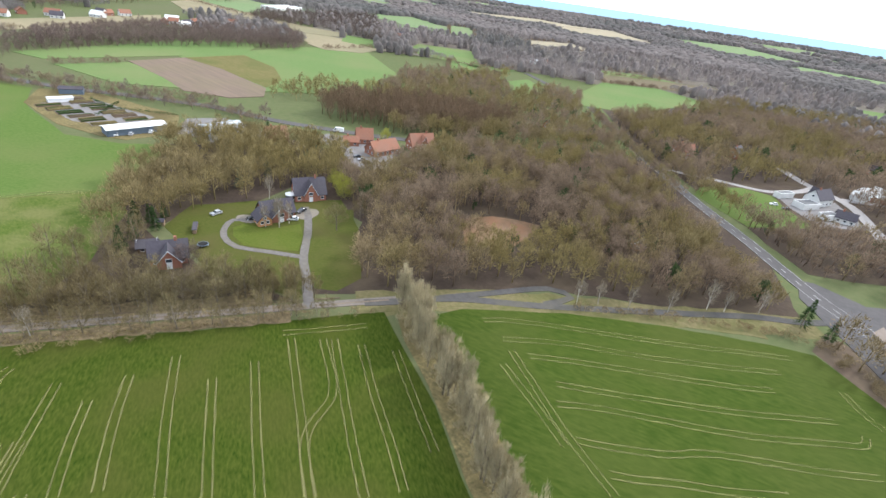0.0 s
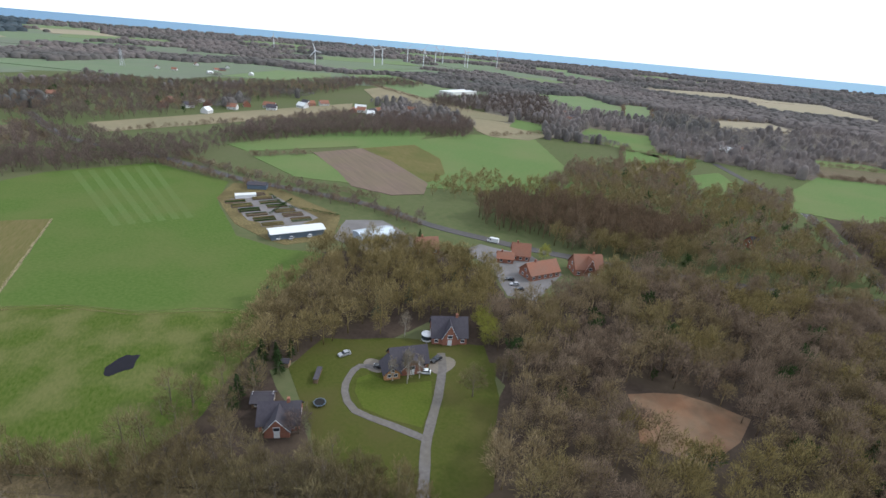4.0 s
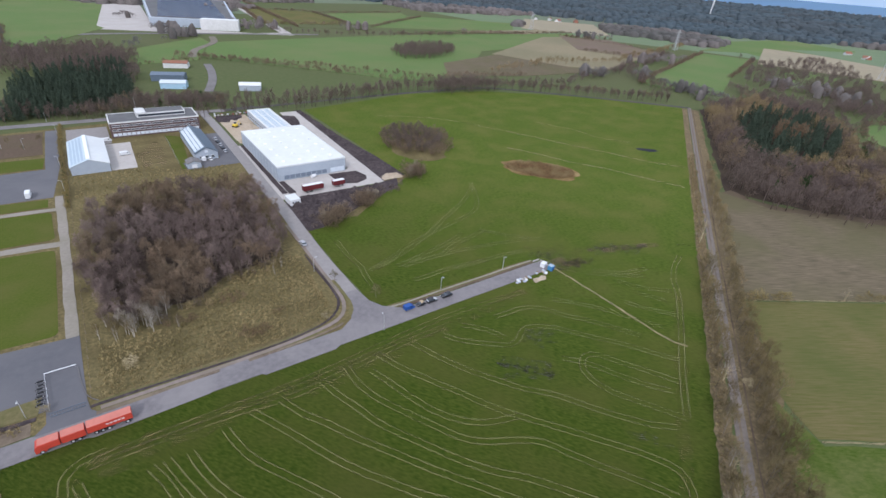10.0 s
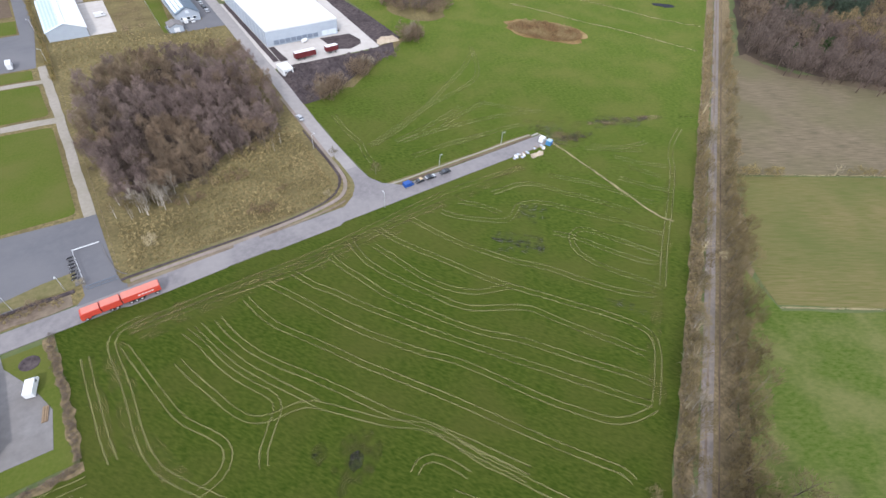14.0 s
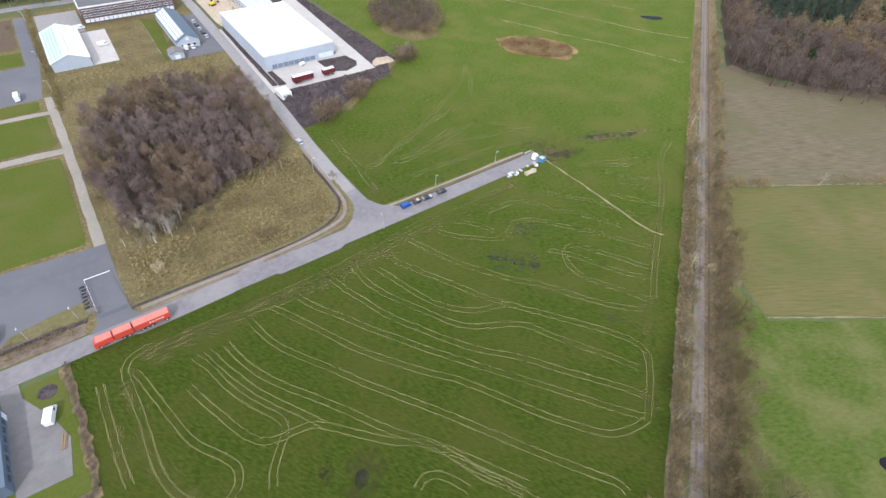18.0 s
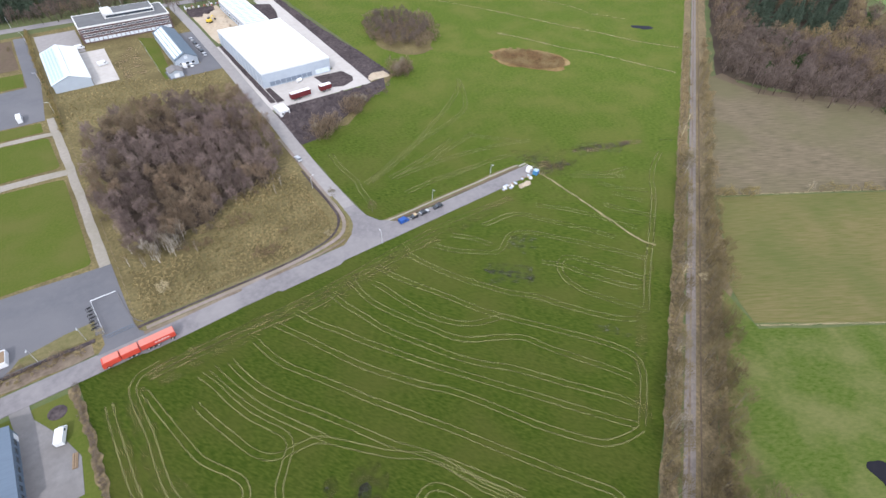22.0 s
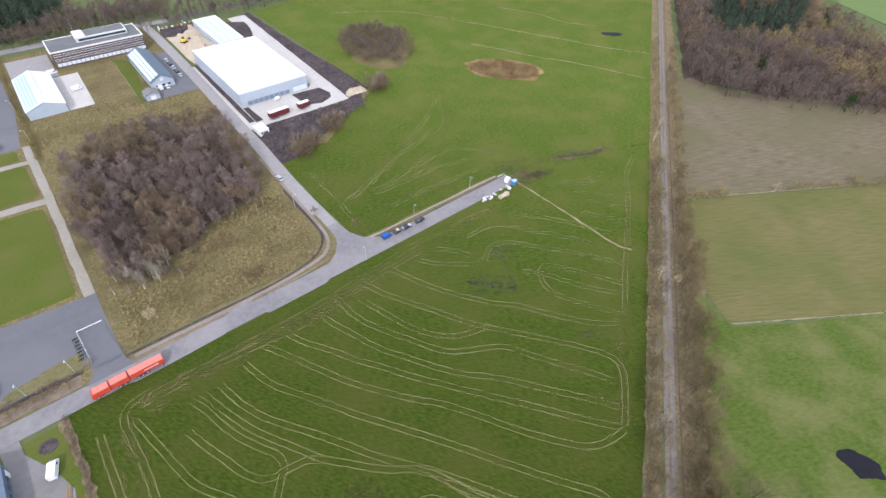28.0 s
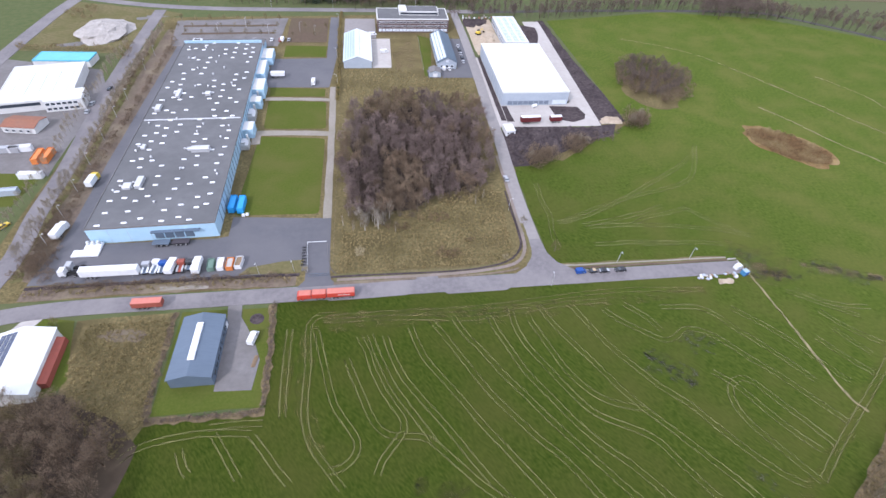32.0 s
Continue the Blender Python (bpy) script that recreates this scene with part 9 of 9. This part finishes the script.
# fences round the plots
def fence(pts, high, label, gap=2.6, material=None):
    ob = thing("fence", label, "fence")
    pm = Shape().box(-0.05, -0.05, 0, 0.05, 0.05, high).mesh("post", material or WOOD)
    for a, b in zip(pts, pts[1:]):
        d = math.hypot(b[0] - a[0], b[1] - a[1])
        k = max(1, int(d / gap))
        for i in range(k):
            part("post", pm, None, ob, "", pose(a[0] + (b[0] - a[0]) * i / k, a[1] + (b[1] - a[1]) * i / k, 0))
        part("wire", Shape().tube((*a, high - 0.1), (*b, high - 0.1), 0.012, 0.012, 4).tube((*a, high * 0.5), (*b, high * 0.5), 0.012, 0.012, 4), WOOD, ob)
    return ob


fence([(-17.6, 121), (-17.4, 150), (-17.8, 258), (-17.8, 330)], 1.6, "thin wire fence between the works and the rough plot", 4, BARK)
woodland("hedge_works", along([(-18.9, 246), (-19.0, 280), (-20.2, 320), (-19.6, 378)], 1.1, 290, 0.5), THICKET, WOODS_OLIVE, "low olive hedge along the works fence", 291, 0.3, 0.6)
woodland("hedge_works", along([(-18.9, 250), (-20.2, 320)], 4.5, 292, 0.4), IVY, EVERGREEN, "evergreen bushes in the works hedge", 293, 0.12, 0.22)
fence([(50, 124.4), (43, 120.6), (34, 119.2), (12, 118.6), (-16, 119.2)], 1.0, "low wire fence along the ditch", 4)
fence([(31, 283), (32, 332)], 1.4, "garden fence beside the grey workshop", 3, METAL)
fence([off_track(25, 5.8), off_track(180, 5.8), off_track(330, 5.6)], 1.1, "old field fence along the farm track", 5)
fence([(190, 52.5), (222, 34), (262, 10.2), (300, -12)], 1.0, "thin field fence between stubble and cover crop", 6)

# young trees of the car park
sapling = tree_kind("car_park_tree", "slim bare young tree in the car park", BARK, TWIG, [tree_shape(61, 5.0, 1.3, 1.6, 160, 0.04, 0.9, 6, 0.6, 0.07)])
plant(sapling, [(x, y) for x in range(-124, -58, 9) for y in (333, 346, 358)] + [(-50 + 7 * i, 332 + 12 * (i % 2)) for i in range(4)], 71, 0.7, 1.2, "young trees of the car park")
land("planted_strip", [(-120, 336), (-62, 338), (-62, 341), (-120, 339)], 0.14, LITTER, "brown planted strip in the car park", "ground", rag=0.4)
land("planted_strip", [(-122, 349), (-62, 351), (-62, 354), (-122, 352)], 0.14, LITTER, "brown planted strip in the car park", "ground", rag=0.4)
land("planted_strip", [(-54, 324), (-28, 324), (-28, 366), (-54, 366)], 0.12, LITTER, "brown planted ground beside the car park", "ground", rag=0.6)
junction_tree = tree_kind("young_tree", "small bare tree at the road junction", BARK, TWIG, [tree_shape(62, 4.5, 1.4, 1.2, 200, 0.04, 0.9, 6, 0.5, 0.07)])
plant(junction_tree, [(57.2, 140), (66, 124.5), (-101, 104), (-125, 96)], 72, 0.8, 1.2)

# single trees
white_tree = tree_kind("dead_tree", "bleached leafless tree with spreading limbs", TWIG_PALE, TWIG_BIRCH, [tree_shape(63, 8.5, 3.6, 1.5, 160, 0.05, 1.6, 14, 0.4, 0.22)])
plant(white_tree, [(223, 34), (137, 36.5), (124, 27.5), (108, 18.6), (96, 12.6), (86, 6.0), (215, 90), (229, 96)], 73, 0.6, 1.0)
pale_bush = tree_kind("willow_bush", "round pale yellowish bush beside the farm track", BARK, TWIG_PALE, [tree_shape(64, 5.2, 2.6, 0.6, 900, 0.045, 0.9, 6, 0.4, 0.1)])
plant(pale_bush, [(140.5, 31.5), (-7.6, 128.1), (46, 122), (-27, 121.5)], 74, 0.45, 0.95)
willow = tree_kind("willow_tree", "yellow-green willow beside the brick house", BARK, WILLOW, [tree_shape(65, 9, 4.0, 1.0, 1500, 0.06, 1.2, 8, 0.3, 0.2)])
plant(willow, [(43, -124), (39.5, -119), (47, -127), (56, -206)], 75, 0.85, 1.1)
evergreen = tree_kind("conifer_tree", "dark green conifer in the gardens", BARK, EVERGREEN, FIR)
plant(evergreen, [(82, -48), (79, -44), (84, -54), (90, -62), (82, -62), (-72, -126), (-78, -134), (-88, -132), (-70, -138), (-134, -104), (-140, -98), (118, -172), (113, -176), (-160, -330), (-178, -332), (-150, -312), (-142, -300), (88, -66), (86, -70)], 76, 0.5, 0.95)
red_tree = tree_kind("copper_tree", "round purple-grey bare tree by the cottage", BARK, TWIG_PURPLE, [tree_shape(66, 7.5, 4.2, 1.0, 1500, 0.05, 1.1, 9, 0.3, 0.2)])
plant(red_tree, [(58.5, -49.5)], 77, 0.95, 1.0)
plant(pale_birch, [(53.2, -82), (50.2, -86), (49.0, -84), (47.6, -88.5), (66, -104)], 78, 0.85, 1.15, "birches in front of the barn")
plant(oaks, [(112, -158), (118, -152), (30, -92), (26, -104), (34, -128)], 79, 0.7, 1.0)

# gardens
pool = thing("trampoline", "round dark blue trampoline in the garden", "trampoline", 62.5, -60.5, 0.08)
part("frame", Shape().tube((0, 0, 0.75), (0, 0, 0.9), 1.8, 1.8, 18), ROOF_SLATE, pool)
part("mat", Shape().tube((0, 0, 0.9), (0, 0, 0.93), 1.5, 1.5, 18), RUBBER, pool)
for i in range(4):
    a = math.pi / 2 * i + 0.4
    part("leg", Shape().tube((1.65 * math.cos(a), 1.65 * math.sin(a), 0), (1.65 * math.cos(a), 1.65 * math.sin(a), 0.78), 0.06, 0.06, 5), METAL, pool)
stack = thing("log_shelter", "long low open wood shelter in the garden", "shelter", 72, -68.5, 0.08, 125)
part("roof", Shape().box(-3.2, -0.8, 1.5, 3.2, 0.8, 1.65), ROOF_DARK, stack)
part("log_pile", Shape().box(-3.0, -0.5, 0, 3.0, 0.5, 1.2, 0.1), WOOD, stack)
for px, py in ((-3.1, -0.7), (3.0, -0.7), (-3.1, 0.6), (3.0, 0.6)):
    part("post", Shape().box(px, py, 0, px + 0.1, py + 0.1, 1.5), WOOD, stack)
gabled("garden_hut", "small pale garden hut by the wood", "hut", 84, -66, 2.6, 2.2, 1.8, 2.5, 30, WOOD, ROOF_DARK, "x", 0.25)
car(60.4, -84.5, 20, BLACK_PAINT, "dark car beside the brick barn", 4.5, z=0.15)
car(48.8, -99.5, 80, BLACK_PAINT, "dark car in front of the brick house", 4.4, z=0.15)
car(48.0, -91.5, 30, WHITE_PAINT, "white car at the gravel forecourt", 4.3, z=0.15)
car(74, -82, 70, SILVER_PAINT, "pale grey car parked on the grass", 4.2, z=0.08)
for x, y, t, p in ((58, -172, 30, BLACK_PAINT), (54, -169, 40, SILVER_PAINT), (50, -166, 30, BLACK_PAINT), (160, -144, -60, WHITE_PAINT), (164, -135.5, -60, SILVER_PAINT), (168, -131, -60, WHITE_PAINT), (-165, -238, 10, WHITE_PAINT), (-170, -234, 20, BLACK_PAINT)):
    car(x, y, t, p, "car parked at the farm buildings", 4.3, z=0.13)
car(86.3, -207.5, 14, WHITE_PAINT, "white van driving along the main road", 6.0, 2.5, "van", 0.22)

# nursery beds
rng = random.Random(44)
for i in range(14):
    u, v = i % 7, i // 7
    x, y = 178 + u * 9.0 + v * 4, -140 - v * 17 - u * 1.6
    bed = thing("plant_bed", "rectangular bed of dark nursery plants", "plant bed", x, y, 0.1, 63)
    part("soil", Shape().box(-6, -3.2, 0, 6, 3.2, 0.12), rng.choice([DIRT, LITTER, GRAVEL]), bed)
    for k in range(4):
        part("plant_strip", Shape().box(-5.6, -2.8 + k * 1.6, 0.12, 5.6, -2.2 + k * 1.6, rng.uniform(0.4, 1.0), 0.1), rng.choice([EVERGREEN, LITTER, ROUGH]), bed)
woodland("nursery_hedge", along([(172, -176), (205, -165), (228, -172)], 1.6, 103, 0.3) + along([(200, -150), (214, -178)], 1.6, 104, 0.3), THICKET, EVERGREEN, "clipped dark nursery hedges", 105, 0.3, 0.5)

# ---- the far country ----
def turbine(x, y, hub, turn, spin, label="white wind turbine far off in the plain"):
    ob = thing("wind_turbine", label, "wind turbine", x, y, 0, turn, "wind turbines on the horizon")
    part("tower", Shape().tube((0, 0, -0.5), (0, 0, hub), 1.9, 1.1, 8), WHITE_PAINT, ob)
    part("nacelle", Shape().box(-1.4, -2.5, hub - 1.3, 1.4, 3.5, hub + 1.5, 0.4), WHITE_PAINT, ob)
    h = part("rotor_hub", Shape().tube((0, -4.2, hub), (0, -2.5, hub), 0.6, 1.3, 8), WHITE_PAINT, ob)
    for k in range(3):
        a = radians(spin + 120 * k)
        part("blade", Shape().tube((0, -3.2, hub), (math.sin(a) * hub * 0.46, -3.2, hub + math.cos(a) * hub * 0.46), 1.7, 0.6, 4), WHITE_PAINT, h)
    return ob


for i, (x, y, hub) in enumerate(((1897, -1486, 58), (1073, -976, 46), (1185, -1345, 52), (1221, -1430, 54), (1383, -1783, 60), (1156, -1594, 62), (1402, -2024, 70), (1350, -2010, 66), (1148, -1906, 64), (1190, -1950, 62), (1190, -2249, 72), (1985, 1090, 66))):
    turbine(x, y, hub, 40, 17 * i)


def pylon(x, y, turn):
    ob = thing("pylon", "grey lattice power pylon in the fields", "pylon", x, y, 0, turn, "power line pylons")
    legs = Shape()
    for sx in (-1, 1):
        for sy in (-1, 1):
            legs.tube((sx * 3.2, sy * 3.2, -0.3), (sx * 0.6, sy * 0.6, 34), 0.28, 0.18, 4)
    part("mast", legs, METAL, ob)
    brace = Shape()
    for k in range(6):
        z0, z1 = k * 5.0, k * 5.0 + 5.0
        w0, w1 = 3.2 - 2.6 * z0 / 34, 3.2 - 2.6 * z1 / 34
        for s in (-1, 1):
            brace.tube((-w0, s * w0, z0), (w1, s * w1, z1), 0.12, 0.12, 3).tube((w0, s * w0, z0), (-w1, s * w1, z1), 0.12, 0.12, 3)
    part("bracing", brace, METAL, ob)
    for z, w in ((24, 8), (29, 6.5)):
        part("crossarm", Shape().tube((-w, 0, z), (w, 0, z), 0.22, 0.22, 4).tube((-w, 0, z), (0, 0, z + 2.4), 0.14, 0.14, 3).tube((w, 0, z), (0, 0, z + 2.4), 0.14, 0.14, 3), METAL, ob)


for x, y, t in ((654, 1500, 20), (763, 1273, 10), (775, 790, 0), (877, 526, -10), (966, 243, -10), (954, -31, 10), (1012, -237, 15), (1081, -482, 15)):
    pylon(x, y, t)


def far_house(x, y, turn, w, d, wall, roof, label, group):
    ob = gabled("house", label, "house", x, y, w, d, 3.4, 3.4 + d * 0.42, turn, wall, roof, "x", 0.4, group)
    n = max(2, int(w / 4))
    for s, p in (("s", -d / 2), ("n", d / 2)):
        windows(ob, (s, p), [(-w / 2 + w * (i + 0.5) / n, 0.9) for i in range(n)], 1.3, 1.4)
    return ob


rng = random.Random(55)
for cx, cy, rx, ry, n, lab, grp in ((1670, -225, 110, 70, 26, "white house of a distant village", "distant village"), (436, -535, 30, 58, 18, "house of a far farm hamlet", "farm hamlet"), (640, -70, 26, 34, 5, "house of a lone distant farm", "distant farm"), (560, -330, 60, 60, 9, "distant house among trees", "scattered houses"), (690, -180, 40, 60, 5, "distant house among bare trees", "scattered houses"), (1000, -620, 120, 120, 8, "far white house among fields", "scattered houses"), (520, -430, 20, 60, 6, "distant house among trees", "scattered houses"), (1350, 300, 120, 180, 12, "far house beside the woods", "scattered houses"), (1000, 950, 60, 40, 5, "far red-roofed farm in fields", "distant farm"), (300, -760, 100, 60, 6, "far farmhouse among fields", "scattered houses"), (-250, -330, 30, 60, 5, "white house behind the eastern wood", "scattered houses"), (35, -700, 40, 40, 4, "far farmhouse beyond the woods", "scattered houses")):
    for i in range(n):
        far_house(cx + rng.uniform(-rx, rx), cy + rng.uniform(-ry, ry), rng.uniform(0, 180), rng.uniform(9, 16), rng.uniform(7, 10), rng.choice([WHITEWALL, WHITEWALL, BRICK]), rng.choice([ROOF_RED, ROOF_RED, ROOF_DARK, SOLAR_ROOF]) if n != 26 else rng.choice([ROOF_DARK, WHITEWALL, ROOF_RED]), lab, grp)
flat_building("warehouse", "far white-roofed shed on the rise", "warehouse", 535, -874, 34, 92, 7, WHITEWALL, SOLAR_ROOF, 0)
flat_building("warehouse", "far white hall near the woods", "warehouse", 2050, 1040, 60, 26, 10, WHITEWALL, SOLAR_ROOF, 30)
flat_building("tower_block", "far white tower among the woods", "tower block", 2330, 560, 26, 18, 30, WHITEWALL, SOLAR_ROOF, 20)

# works in the north
land("north_yard", [(26, 815), (60, 1180), (119, 1216), (96, 840), (212, 765), (250, 770), (280, 1113), (300, 1100), (262, 745), (90, 790)], 0.4, PAVING, "pale paved yards of the distant works", "yard")
sh = Shape().slab([(94, 850), (201, 806), (262, 1130), (128, 1230)], -0.2, 11.0)
far_works = thing("factory", "distant large works with a dark ribbed solar roof", "factory")
part("wall", sh, GREYWALL, far_works)
part("roof", Shape().slab([(97, 856), (198, 814), (258, 1126), (131, 1222)], 11.0, 11.3), FLATROOF, far_works)
rows = Shape().box(-46, -1.5, 0, 46, 1.5, 0.7).mesh("roof_panel", SOLAR)
for i in range(26):
    f = i / 25
    part("roof_panel", rows, None, far_works, "", pose(149 + 46 * f, 848 + 318 * f, 11.3, 0, 0, -22))
box = thing("works_building", "white high block in front of the distant works", "building", 176, 802, 0, -22)
part("wall", Shape().box(-25, -7, -0.2, 25, 7, 14), WHITEWALL, box)
part("roof", Shape().box(-24.6, -6.6, 14, 24.6, 6.6, 14.3), SOLAR_ROOF, box)
flat_building("warehouse", "white warehouse of the distant works", "warehouse", -75, 1255, 46, 26, 9, WHITEWALL, TURQ, -20)
for x, y, w, d, h, wall, roof, lab in ((60, 492, 26, 12, 5, STEEL_BLUE, STEEL_BLUE, "blue metal shed behind the belt of trees"), (59, 462, 19, 10, 4.5, BLUEWALL, SOLAR_PALE, "pale blue shed behind the belt of trees"), (75, 547, 21, 11, 4.5, WHITEWALL, ROOF_RED, "white shed with a red roof edge"), (113, 438, 17, 10, 4.5, GREYWALL, SOLAR_ROOF, "small grey shed with a white roof")):
    gabled("shed", lab, "shed", x, y, w, d, h, h + 1.6, -20, wall, roof, "x", 0.3)
road("lane", [(80, 440), (92, 480), (100, 520), (104, 556)], 7, 0.3, CONCRETE, "concrete yard lane between sheds", "road")
road("lane", [(98, 596), (110, 640), (140, 690), (150, 740)], 8, 0.4, GRAVEL, "pale winding field lane", "road")
road("lane", [(-140, 740), (20, 770), (120, 770), (300, 750)], 9, 0.45, CONCRETE, "road in front of the distant works", "road")

# things on the western yards
for x, y, t, p, lab in ((-145.6, 198, 4, ORANGE_PAINT, "long orange container on the western yard"), (-141.8, 198.4, 2, ORANGE_PAINT, "second orange container on the western yard"), (-142.5, 184, 90, WHITE_PAINT, "white container on the western yard"), (-155.5, 204.5, 98, WHITE_PAINT, "white open container on the western yard"), (-147, 173, 95, GREYWALL, "grey container on the western yard"), (-160, 204, 90, SILVER_PAINT, "silver container on the western yard")):
    skip(x, y, t, p, lab, p, 2.5, 9.0, 2.6)
for x, y, t, p in ((-146, 252, 80, BLACK_PAINT), (-141, 246, 95, SILVER_PAINT), (-138, 262, 90, BLACK_PAINT), (-140.5, 238, 100, SILVER_PAINT), (-139, 153, 60, YELLOW_PAINT)):
    car(x, y, t, p, "car parked on the western yard", 4.4, z=0.06)
